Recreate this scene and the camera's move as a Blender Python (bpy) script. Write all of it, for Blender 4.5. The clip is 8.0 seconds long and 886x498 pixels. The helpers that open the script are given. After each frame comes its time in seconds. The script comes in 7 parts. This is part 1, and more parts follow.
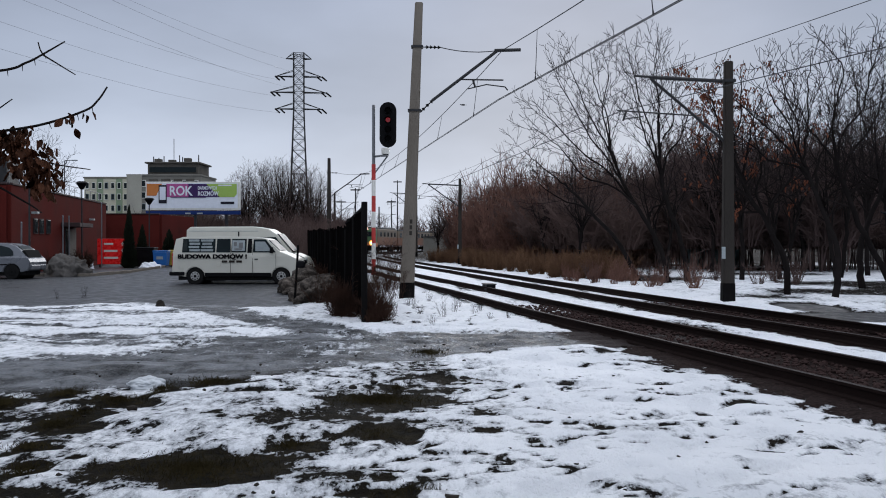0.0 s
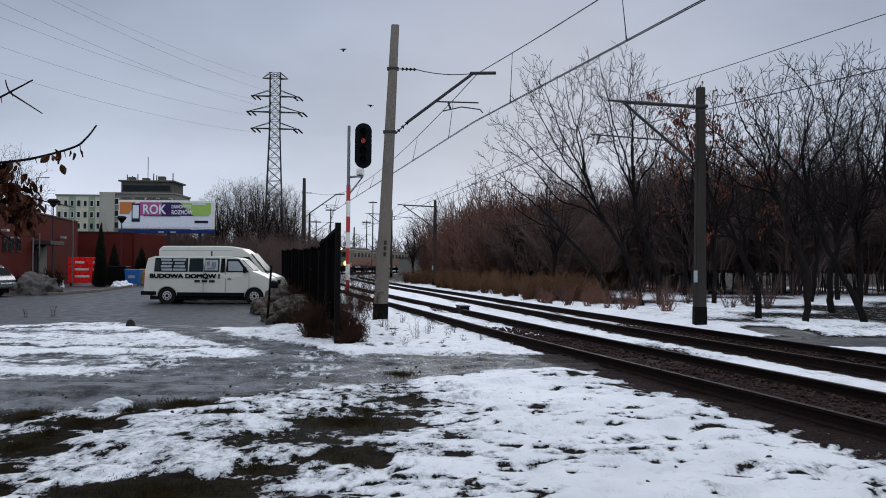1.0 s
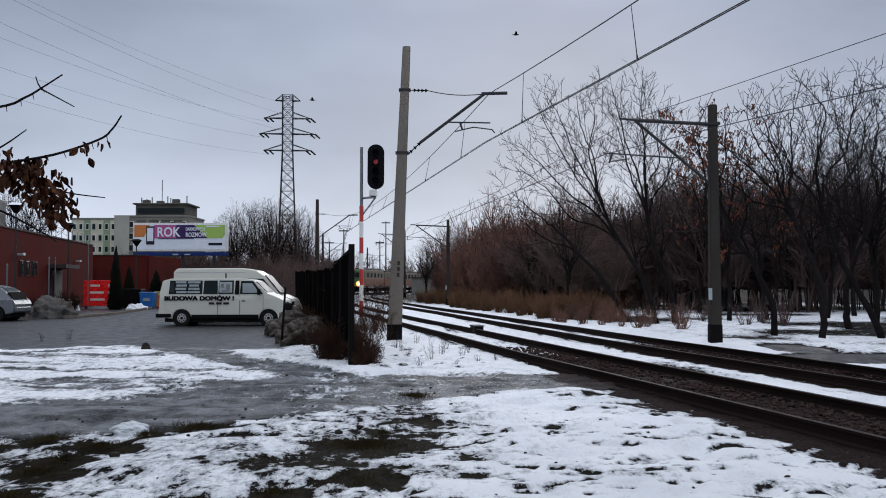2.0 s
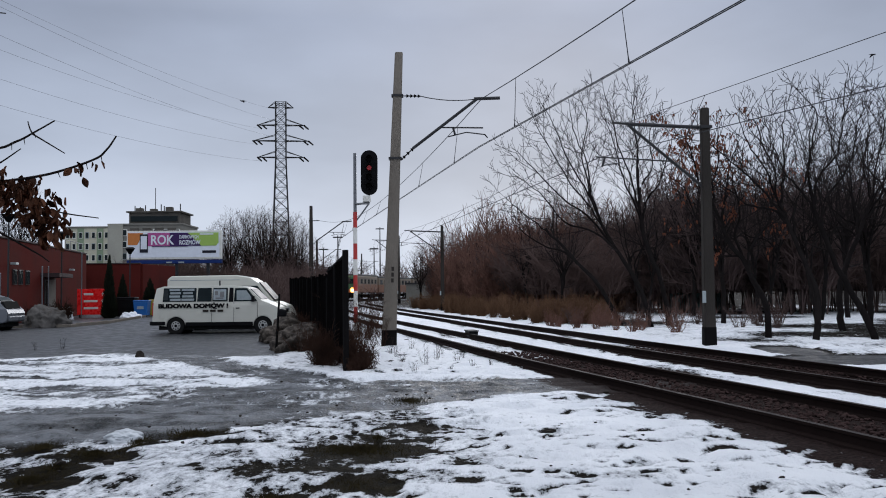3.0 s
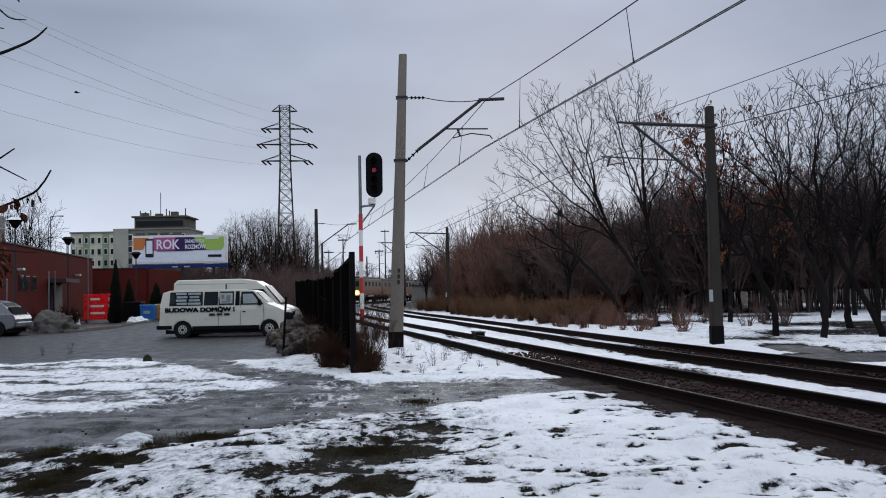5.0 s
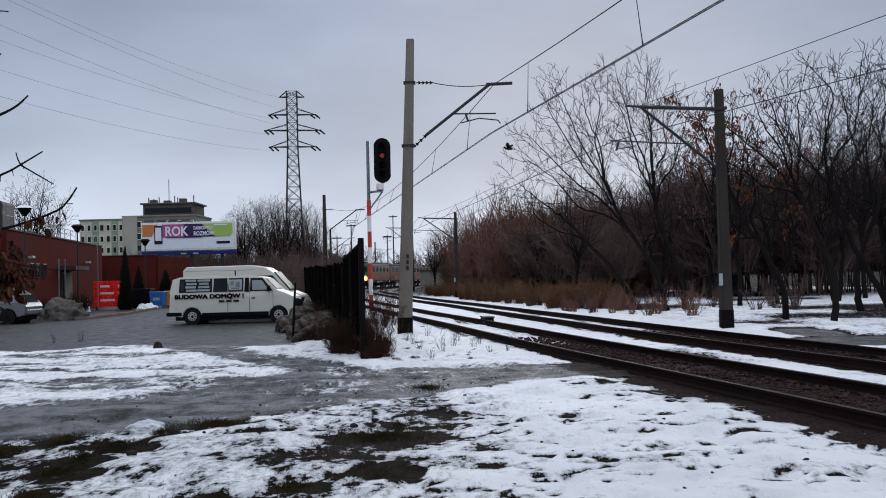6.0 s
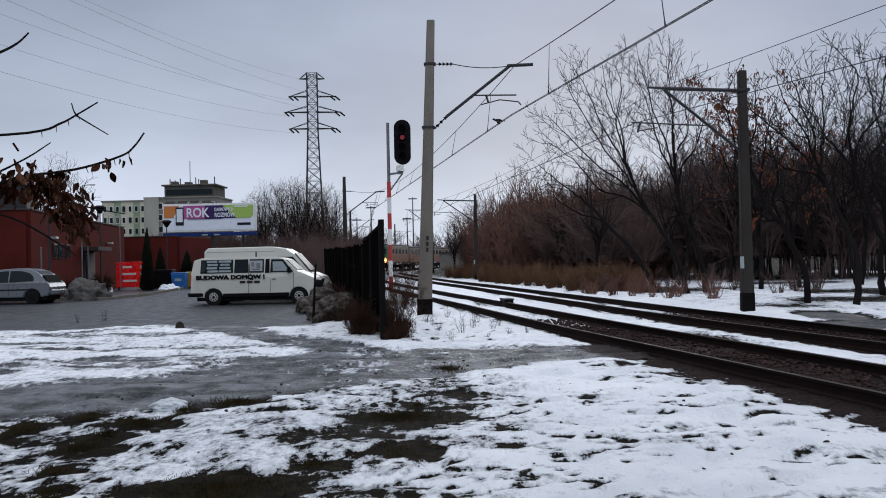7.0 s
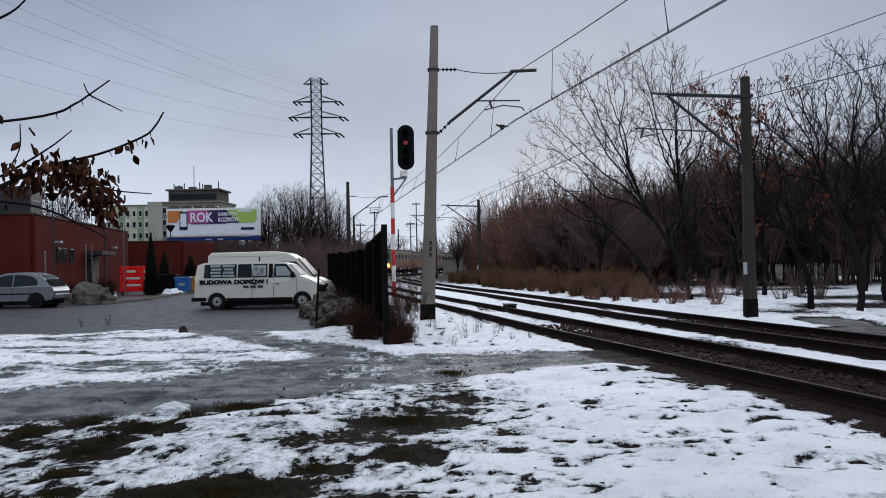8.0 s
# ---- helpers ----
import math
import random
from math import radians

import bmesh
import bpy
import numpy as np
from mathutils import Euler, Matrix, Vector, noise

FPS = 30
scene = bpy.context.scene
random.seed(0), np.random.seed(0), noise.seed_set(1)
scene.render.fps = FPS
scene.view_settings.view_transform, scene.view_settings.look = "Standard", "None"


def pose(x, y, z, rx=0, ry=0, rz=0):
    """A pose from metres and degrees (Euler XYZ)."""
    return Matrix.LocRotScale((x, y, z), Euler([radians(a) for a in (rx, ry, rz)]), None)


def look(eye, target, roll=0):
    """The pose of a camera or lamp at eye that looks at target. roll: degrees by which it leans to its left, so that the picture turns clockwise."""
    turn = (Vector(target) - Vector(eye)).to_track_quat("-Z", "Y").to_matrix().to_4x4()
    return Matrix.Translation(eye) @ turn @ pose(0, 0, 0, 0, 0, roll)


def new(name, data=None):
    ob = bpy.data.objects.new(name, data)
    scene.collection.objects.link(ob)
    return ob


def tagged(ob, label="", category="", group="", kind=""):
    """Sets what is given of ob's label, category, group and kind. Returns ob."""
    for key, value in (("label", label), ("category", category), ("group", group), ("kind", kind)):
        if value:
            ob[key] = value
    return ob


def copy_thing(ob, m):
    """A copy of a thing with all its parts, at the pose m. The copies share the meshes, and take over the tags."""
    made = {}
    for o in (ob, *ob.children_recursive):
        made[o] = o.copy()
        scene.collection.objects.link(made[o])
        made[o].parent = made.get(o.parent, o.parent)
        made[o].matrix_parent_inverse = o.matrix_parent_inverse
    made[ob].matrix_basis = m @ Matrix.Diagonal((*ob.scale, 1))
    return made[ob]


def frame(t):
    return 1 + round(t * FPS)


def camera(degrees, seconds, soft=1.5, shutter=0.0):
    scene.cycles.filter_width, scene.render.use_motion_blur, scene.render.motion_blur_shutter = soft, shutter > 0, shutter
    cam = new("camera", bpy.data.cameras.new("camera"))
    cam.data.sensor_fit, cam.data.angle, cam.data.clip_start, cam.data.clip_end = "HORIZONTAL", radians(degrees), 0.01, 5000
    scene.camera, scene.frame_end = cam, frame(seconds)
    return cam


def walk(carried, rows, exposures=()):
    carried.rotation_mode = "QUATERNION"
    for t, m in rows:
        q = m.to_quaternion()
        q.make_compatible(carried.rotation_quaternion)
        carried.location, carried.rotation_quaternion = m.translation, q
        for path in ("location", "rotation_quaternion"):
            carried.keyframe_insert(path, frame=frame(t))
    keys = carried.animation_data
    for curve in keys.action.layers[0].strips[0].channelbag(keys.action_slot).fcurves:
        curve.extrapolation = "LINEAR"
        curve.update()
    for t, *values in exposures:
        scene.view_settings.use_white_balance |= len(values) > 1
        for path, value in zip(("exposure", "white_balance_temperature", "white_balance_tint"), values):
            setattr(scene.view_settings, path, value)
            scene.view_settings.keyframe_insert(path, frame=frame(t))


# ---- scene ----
PATH = [
    (0.0, -0.001, 0.003, 1.602, -0.00, -0.35, -0.02),
    (0.3, 0.008, 0.013, 1.611, -0.30, -0.62, -0.04),
    (0.5, 0.014, 0.020, 1.617, -0.34, -0.56, -0.06),
    (0.7, 0.020, 0.015, 1.616, -0.90, 0.37, -0.23),
    (0.9, 0.027, 0.010, 1.616, -1.55, 0.59, -0.41),
    (1.0, 0.030, 0.008, 1.616, -1.53, 0.95, -0.49),
    (1.1, 0.031, 0.006, 1.617, -2.02, 0.95, -0.47),
    (1.3, 0.032, 0.002, 1.619, -2.09, 1.39, -0.43),
    (1.5, 0.034, -0.002, 1.620, -1.27, 1.63, -0.38),
    (1.7, 0.024, -0.006, 1.635, -0.65, 1.88, -0.01),
    (2.8, 0.032, -0.013, 1.623, -1.09, 2.34, 0.49),
    (3.0, 0.034, -0.014, 1.621, -1.04, 2.49, 0.59),
    (3.2, 0.025, -0.014, 1.622, -0.06, 2.78, 0.75),
    (3.5, 0.012, -0.016, 1.622, 0.25, 2.54, 0.98),
    (3.8, 0.002, -0.031, 1.608, 0.31, 2.69, 0.91),
    (4.0, -0.004, -0.041, 1.598, -0.47, 2.02, 0.86),
    (4.2, 0.023, -0.023, 1.593, -1.12, 2.34, 0.79),
    (5.3, -0.003, -0.010, 1.612, -0.39, 2.62, 1.38),
    (5.5, -0.008, -0.008, 1.615, -0.14, 2.31, 1.49),
    (5.7, -0.009, 0.001, 1.617, -0.00, 1.82, 1.49),
    (6.0, -0.012, 0.013, 1.619, -0.20, 1.70, 1.48),
    (6.3, -0.027, -0.006, 1.612, 0.31, 2.44, 1.44),
    (6.5, -0.038, -0.018, 1.608, 0.87, 2.26, 1.41),
    (6.7, -0.031, -0.014, 1.607, 1.03, 1.57, 1.35),
    (6.9, -0.024, -0.010, 1.606, 1.03, 0.97, 1.28),
    (7.0, -0.020, -0.008, 1.605, 1.00, 0.64, 1.25),
    (7.1, -0.021, -0.005, 1.606, 1.02, 0.55, 1.16),
    (7.3, -0.021, 0.000, 1.606, 0.55, 0.31, 0.97),
    (7.5, -0.021, 0.006, 1.607, 0.62, 0.36, 0.79),
    (7.7, -0.017, -0.010, 1.604, 0.64, 0.32, 0.92),
    (8.0, -0.010, -0.033, 1.600, 1.21, 0.97, 1.10),
]
cam = camera(50.9, 8.0, soft=1.0)
walk(cam, [(t, pose(x, y, z, 90 + pitch, roll, yaw)) for t, x, y, z, yaw, pitch, roll in PATH],
     exposures=((0.0, 0.13, 6020, 11), (8.0, 0.13, 6020, 11)))

# ---- overcast winter light, the sun low behind thick cloud ahead ----
SUN_AZ, SUN_EL = radians(8), radians(14)
world = bpy.data.worlds.new("overcast")
scene.world = world
world.use_nodes = True
wn, wl = world.node_tree.nodes, world.node_tree.links
wn.clear()
w_out, w_bg = wn.new("ShaderNodeOutputWorld"), wn.new("ShaderNodeBackground")
w_sky = wn.new("ShaderNodeTexSky")
w_sky.sky_type, w_sky.sun_disc = "NISHITA", False
w_sky.sun_elevation, w_sky.sun_rotation = SUN_EL, SUN_AZ
w_sky.dust_density, w_sky.air_density = 4.0, 1.0
w_scale = wn.new("ShaderNodeVectorMath")
w_scale.operation = "SCALE"
w_scale.inputs["Scale"].default_value = 0.06
w_co, w_sep = wn.new("ShaderNodeTexCoord"), wn.new("ShaderNodeSeparateXYZ")
w_ramp = wn.new("ShaderNodeValToRGB")
CLOUD = ((0.0, (0.70, 0.735, 0.79)), (0.06, (0.62, 0.66, 0.725)), (0.14, (0.41, 0.448, 0.515)), (0.28, (0.315, 0.35, 0.425)), (0.5, (0.62, 0.65, 0.71)), (1.0, (1.5, 1.53, 1.58)))
while len(w_ramp.color_ramp.elements) < len(CLOUD):
    w_ramp.color_ramp.elements.new(0.5)
for el, (at, col) in zip(w_ramp.color_ramp.elements, CLOUD):
    el.position, el.color = at, (*col, 1)
w_map, w_noise = wn.new("ShaderNodeMapping"), wn.new("ShaderNodeTexNoise")
w_map.inputs["Scale"].default_value = (1.0, 1.0, 2.6)
w_noise.inputs["Scale"].default_value, w_noise.inputs["Detail"].default_value = 2.3, 5.0
w_range = wn.new("ShaderNodeMapRange")
w_range.inputs["From Min"].default_value, w_range.inputs["From Max"].default_value = 0.3, 0.7
w_range.inputs["To Min"].default_value, w_range.inputs["To Max"].default_value = 0.83, 1.19
w_cloud = wn.new("ShaderNodeVectorMath")
w_cloud.operation = "SCALE"
w_mix = wn.new("ShaderNodeMix")
w_mix.data_type = "RGBA"
w_mix.inputs["Factor"].default_value = 0.98
wl.new(w_co.outputs["Generated"], w_sep.inputs[0])
wl.new(w_sep.outputs["Z"], w_ramp.inputs["Fac"])
wl.new(w_co.outputs["Generated"], w_map.inputs["Vector"])
wl.new(w_map.outputs["Vector"], w_noise.inputs["Vector"])
wl.new(w_noise.outputs["Fac"], w_range.inputs["Value"])
wl.new(w_ramp.outputs["Color"], w_cloud.inputs[0])
wl.new(w_range.outputs["Result"], w_cloud.inputs["Scale"])
wl.new(w_sky.outputs["Color"], w_scale.inputs[0])
wl.new(w_scale.outputs["Vector"], w_mix.inputs["A"])
wl.new(w_cloud.outputs["Vector"], w_mix.inputs["B"])
wl.new(w_mix.outputs["Result"], w_bg.inputs["Color"])
w_bg.inputs["Strength"].default_value = 1.0
wl.new(w_bg.outputs["Background"], w_out.inputs["Surface"])
sun = new("sun", bpy.data.lights.new("sun", "SUN"))
sun.data.energy, sun.data.angle, sun.data.color = 0.6, radians(25), (1.0, 0.95, 0.88)
sun.matrix_world = look((0, 0, 0), (-math.sin(SUN_AZ) * math.cos(SUN_EL), -math.cos(SUN_AZ) * math.cos(SUN_EL), -math.sin(SUN_EL)))


# ---- materials ----
def mat(name, col, rough=0.7, metal=0.0, vary=0.25, scale=6.0, bump=0.2, fine=60.0, dirt=None, spread=0.0, spec=None, stretch=(1, 1, 1)):
    """A surface with broad stains, fine grain and relief; dirt: a second colour in patches; spread: difference from piece to piece."""
    m = bpy.data.materials.new(name)
    m.use_nodes = True
    n, l = m.node_tree.nodes, m.node_tree.links
    b = n["Principled BSDF"]
    b.inputs["Metallic"].default_value = metal
    b.inputs["Specular IOR Level"].default_value = spec if spec is not None else (0.5 if rough < 0.55 else 0.12 if rough < 0.8 else 0.03)
    co, mp = n.new("ShaderNodeTexCoord"), n.new("ShaderNodeMapping")
    mp.inputs["Scale"].default_value = stretch
    l.new(co.outputs["Object"], mp.inputs["Vector"])
    big, small = n.new("ShaderNodeTexNoise"), n.new("ShaderNodeTexNoise")
    big.inputs["Scale"].default_value, big.inputs["Detail"].default_value = scale, 5
    small.inputs["Scale"].default_value, small.inputs["Detail"].default_value = fine, 3
    l.new(mp.outputs["Vector"], big.inputs["Vector"])
    l.new(mp.outputs["Vector"], small.inputs["Vector"])
    add = n.new("ShaderNodeMath")
    add.operation = "MULTIPLY_ADD"
    add.inputs[1].default_value = 0.35
    l.new(small.outputs["Fac"], add.inputs[0])
    l.new(big.outputs["Fac"], add.inputs[2])
    ramp = n.new("ShaderNodeValToRGB")
    lo, hi = [c * (1 - vary) for c in col], [min(1, c * (1 + vary)) for c in col]
    ramp.color_ramp.elements[0].position, ramp.color_ramp.elements[0].color = 0.42, (*(dirt or lo), 1)
    ramp.color_ramp.elements[1].position, ramp.color_ramp.elements[1].color = 0.92, (*hi, 1)
    mid = ramp.color_ramp.elements.new(0.62)
    mid.color = (*col, 1)
    l.new(add.outputs[0], ramp.inputs["Fac"])
    shade = ramp.outputs["Color"]
    if spread:
        info, hsv, rng = n.new("ShaderNodeObjectInfo"), n.new("ShaderNodeHueSaturation"), n.new("ShaderNodeMapRange")
        rng.inputs["To Min"].default_value, rng.inputs["To Max"].default_value = 1 - spread, 1 + spread
        l.new(info.outputs["Random"], rng.inputs["Value"])
        l.new(rng.outputs["Result"], hsv.inputs["Value"])
        l.new(shade, hsv.inputs["Color"])
        shade = hsv.outputs["Color"]
    l.new(shade, b.inputs["Base Color"])
    rr = n.new("ShaderNodeMapRange")
    rr.inputs["From Min"].default_value, rr.inputs["From Max"].default_value = 0.3, 0.75
    rr.inputs["To Min"].default_value, rr.inputs["To Max"].default_value = max(0.03, rough - 0.1), min(1, rough + 0.1)
    l.new(big.outputs["Fac"], rr.inputs["Value"])
    l.new(rr.outputs["Result"], b.inputs["Roughness"])
    if bump:
        bp = n.new("ShaderNodeBump")
        bp.inputs["Strength"].default_value, bp.inputs["Distance"].default_value = bump, 0.02
        l.new(small.outputs["Fac"], bp.inputs["Height"])
        l.new(bp.outputs["Normal"], b.inputs["Normal"])
    return m


def glow(name, col, power):
    m = mat(name, col, 0.3, bump=0)
    b = m.node_tree.nodes["Principled BSDF"]
    b.inputs["Emission Color"].default_value, b.inputs["Emission Strength"].default_value = (*col, 1), power
    return m


SIGN_RED = glow("lit_red_sign_panel", (0.6, 0.012, 0.012), 0.1)
BARK = mat("bark", (0.013, 0.0108, 0.0105), 0.95, scale=3, fine=30, bump=0.6, vary=0.35, spread=0.2)
TWIG = mat("twig", (0.02, 0.016, 0.0155), 0.95, bump=0, scale=2, spread=0.25)
TWIG_PALE = mat("pale_twig", (0.05, 0.037, 0.033), 0.9, bump=0, scale=2, spread=0.25)
BRUSH = mat("brush", (0.092, 0.063, 0.056), 0.95, bump=0, scale=0.5, vary=0.5, dirt=(0.05, 0.035, 0.032))
WOOD_EDGE = mat("dark_wood_edge", (0.085, 0.06, 0.056), 0.95, bump=0, scale=0.5, vary=0.5, dirt=(0.028, 0.02, 0.019))
WEED = mat("dead_weed", (0.04, 0.022, 0.016), 0.95, bump=0, scale=1.5, vary=0.5, dirt=(0.018, 0.011, 0.009))
BRUSH_RED = mat("red_brush", (0.135, 0.073, 0.056), 0.95, bump=0, scale=0.5, vary=0.5, dirt=(0.055, 0.033, 0.028))
REED = mat("reed", (0.12, 0.068, 0.04), 0.95, bump=0, scale=0.7, vary=0.4, dirt=(0.09, 0.05, 0.028))
LEAF = mat("dry_leaf", (0.068, 0.028, 0.015), 0.7, bump=0.2, scale=12, vary=0.6, dirt=(0.035, 0.015, 0.009), spread=0.55)
CONCRETE = mat("concrete", (0.165, 0.145, 0.122), 0.85, scale=1.2, fine=45, vary=0.35, dirt=(0.105, 0.09, 0.076), bump=0.4, stretch=(1, 1, 0.25))
DARK_CONCRETE = mat("dark_grey_concrete", (0.042, 0.037, 0.033), 0.85, scale=1.2, fine=45, vary=0.3, bump=0.4, stretch=(1, 1, 0.25))
TAR = mat("tar_paint", (0.008, 0.0075, 0.0075), 0.8, scale=3)
STEEL = mat("galvanised_steel", (0.16, 0.165, 0.175), 0.5, 0.6, scale=4)
DARK_STEEL = mat("dark_steel", (0.04, 0.04, 0.042), 0.6, 0.3, scale=4)
RAIL = mat("rusty_rail", (0.013, 0.0085, 0.0075), 0.9, 0.0, scale=2, fine=30, dirt=(0.012, 0.008, 0.007))
RAIL_TOP = mat("worn_rail_top", (0.018, 0.013, 0.012), 0.7, 0.2, scale=2, dirt=(0.024, 0.016, 0.014))
SLEEPER = mat("tarred_sleeper", (0.03, 0.02, 0.018), 0.9, scale=4, fine=40, vary=0.4, spread=0.3, bump=0.5)
WIRE = mat("copper_wire", (0.045, 0.045, 0.05), 0.6, 0.3, bump=0)
WHITE = mat("white_paint", (0.72, 0.71, 0.66), 0.5, scale=3, vary=0.08, dirt=(0.55, 0.53, 0.48), bump=0.05)
RED = mat("red_paint", (0.42, 0.03, 0.025), 0.5, scale=3, vary=0.15, bump=0.05)
BLACK = mat("black_plastic", (0.006, 0.006, 0.007), 0.55, scale=5, bump=0.05, spec=0.06)
RUBBER = mat("rubber", (0.014, 0.014, 0.014), 0.85, scale=8)
VAN_WHITE = mat("van_paint", (0.57, 0.56, 0.49), 0.35, scale=1.3, vary=0.06, dirt=(0.52, 0.5, 0.43), bump=0.02, stretch=(1, 1, 0.5))
SILVER = mat("silver_paint", (0.14, 0.148, 0.165), 0.32, 0.3, scale=2, vary=0.08, bump=0.02)
GLASS = mat("tinted_glass", (0.014, 0.02, 0.022), 0.12, scale=2, bump=0, vary=0.2, spec=0.07)
SCREEN = mat("windscreen_glass", (0.03, 0.036, 0.038), 0.35, scale=2, bump=0, vary=0.3, spec=0.03)
PAPER = mat("window_paper", (0.31, 0.35, 0.36), 0.4, scale=5, vary=0.2, bump=0)
HUB = mat("wheel_steel", (0.17, 0.17, 0.17), 0.5, 0.5, scale=9)
BRIGHT_HUB = mat("pale_wheel_steel", (0.36, 0.36, 0.35), 0.5, 0.2, scale=9)
BRICK = mat("red_brick", (0.086, 0.0165, 0.0135), 0.9, scale=0.5, fine=14, vary=0.25, dirt=(0.062, 0.0125, 0.0105), bump=0.3)
BRICK_CAP = mat("dark_coping", (0.05, 0.035, 0.035), 0.7, scale=1)
RENDER_PALE = mat("pale_render", (0.52, 0.5, 0.39), 0.9, scale=0.25, fine=3, vary=0.15, bump=0.05)
TOWER_TOP = mat("dark_tower_top", (0.1, 0.092, 0.08), 0.9, scale=0.3, fine=3, vary=0.3, bump=0.05)
GABLE = mat("beige_gable", (0.34, 0.33, 0.28), 0.9, scale=0.25, fine=3, vary=0.15, bump=0.05)
RENDER_GREY = mat("grey_render", (0.2, 0.192, 0.168), 0.9, scale=0.25, fine=3, vary=0.2, bump=0.05)
RENDER_GREEN = mat("green_render", (0.25, 0.31, 0.21), 0.9, scale=0.25, fine=3, vary=0.15, bump=0.05)
CONIFER = mat("conifer_green", (0.012, 0.015, 0.01), 0.9, bump=0, scale=3, vary=0.4)
BLUE = mat("blue_plastic", (0.02, 0.13, 0.42), 0.4, scale=4, vary=0.12)
YELLOW = mat("yellow_plastic", (0.4, 0.28, 0.03), 0.45, scale=4)
CLOTH = mat("black_screen_cloth", (0.0065, 0.006, 0.006), 0.95, scale=1.5, fine=30, bump=0.3, vary=0.4, spec=0.0)
DIRTY_SNOW = mat("dirty_snow", (0.075, 0.07, 0.066), 0.85, scale=2.2, fine=12, vary=0.6, dirt=(0.05, 0.04, 0.03), bump=1.0)
EARTH_SNOW = mat("earth_and_snow", (0.034, 0.029, 0.025), 0.9, scale=4.0, fine=30, vary=3.2, dirt=(0.016, 0.013, 0.011), bump=1.0)
CLEAN_SNOW = mat("snow", (0.74, 0.76, 0.8), 0.7, scale=2, fine=20, vary=0.1, bump=0.4)
STONE = mat("dark_clod", (0.03, 0.026, 0.022), 0.8, scale=9, bump=0.6)
ICE = mat("grey_ice", (0.42, 0.44, 0.46), 0.35, scale=4, fine=20, vary=0.25, bump=0.5)
AD = {k: mat("poster_" + k, c, 0.6, scale=3, vary=0.06, bump=0) for k, c in dict(
    white=(0.75, 0.78, 0.85), orange=(0.55, 0.2, 0.06), purple=(0.05, 0.025, 0.1), pink=(0.42, 0.1, 0.27), green=(0.36, 0.52, 0.12), blue=(0.012, 0.03, 0.13), grey=(0.02, 0.02, 0.03)).items()}


# ---- mesh helpers ----
def mesh_of(name, verts, faces, mats, index=None, smooth=False):
    me = bpy.data.meshes.new(name)
    me.from_pydata([tuple(v) for v in verts], [], [tuple(f) for f in faces])
    for m in mats if isinstance(mats, (list, tuple)) else [mats]:
        me.materials.append(m)
    if index is not None:
        me.polygons.foreach_set("material_index", np.array(index, dtype=np.int32))
    if smooth:
        me.polygons.foreach_set("use_smooth", np.ones(len(me.polygons), dtype=bool))
    me.update()
    return me


def thing(name, label, category, m=None, group="", kind=""):
    ob = new(name)
    ob.matrix_basis = m or Matrix()
    return tagged(ob, label, category, group, kind)


def part(name, bm, material, parent=None, label="", smooth=False):
    """Links a bmesh as one mesh object under a thing or a part."""
    me = bpy.data.meshes.new(name)
    bm.to_mesh(me)
    bm.free()
    me.materials.append(material)
    if smooth:
        me.polygons.foreach_set("use_smooth", np.ones(len(me.polygons), dtype=bool))
    ob = new(name, me)
    ob.parent = parent
    return tagged(ob, label)


def box(size, at=(0, 0, 0), bevel=0.0, turn=None, bm=None, taper=1.0):
    """A box with softened edges, centred at a place; taper narrows its top."""
    bm = bm or bmesh.new()
    m = Matrix.Translation(at) @ (turn or Matrix()) @ Matrix.Diagonal((*size, 1))
    made = bmesh.ops.create_cube(bm, size=1.0)["verts"]
    for v in made:
        if v.co.z > 0:
            v.co.x, v.co.y = v.co.x * taper, v.co.y * taper
    bmesh.ops.transform(bm, matrix=m, verts=made)
    if bevel:
        edges = {e for v in made for e in v.link_edges}
        bmesh.ops.bevel(bm, geom=list(edges), offset=bevel, segments=2, affect="EDGES", profile=0.6)
    return bm


def rod(a, b, r0, r1=None, sides=8, bm=None):
    """A round bar from a to b."""
    bm = bm or bmesh.new()
    a, b = Vector(a), Vector(b)
    d = b - a
    m = Matrix.Translation((a + b) / 2) @ d.to_track_quat("Z", "Y").to_matrix().to_4x4()
    bmesh.ops.create_cone(bm, cap_ends=True, segments=sides, radius1=r0, radius2=r0 if r1 is None else r1, depth=d.length, matrix=m)
    return bm


def chain(pts, r0, r1=None, sides=6, bm=None):
    """One bent bar through points, tapering from r0 to r1."""
    bm = bm or bmesh.new()
    pts = [Vector(p) for p in pts]
    r1, rings = r0 if r1 is None else r1, []
    for i, p in enumerate(pts):
        d = (pts[min(i + 1, len(pts) - 1)] - pts[max(i - 1, 0)]).normalized()
        u = d.cross(Vector((0, 0, 1)) if abs(d.z) < 0.9 else Vector((1, 0, 0))).normalized()
        v, r = d.cross(u), r0 + (r1 - r0) * i / (len(pts) - 1)
        rings.append([bm.verts.new(p + r * (math.cos(a) * u + math.sin(a) * v)) for a in [2 * math.pi * k / sides for k in range(sides)]])
    for a, b in zip(rings[:-1], rings[1:]):
        for k in range(sides):
            bm.faces.new((a[k], a[(k + 1) % sides], b[(k + 1) % sides], b[k]))
    bm.faces.new(rings[0][::-1])
    bm.faces.new(rings[-1])
    return bm


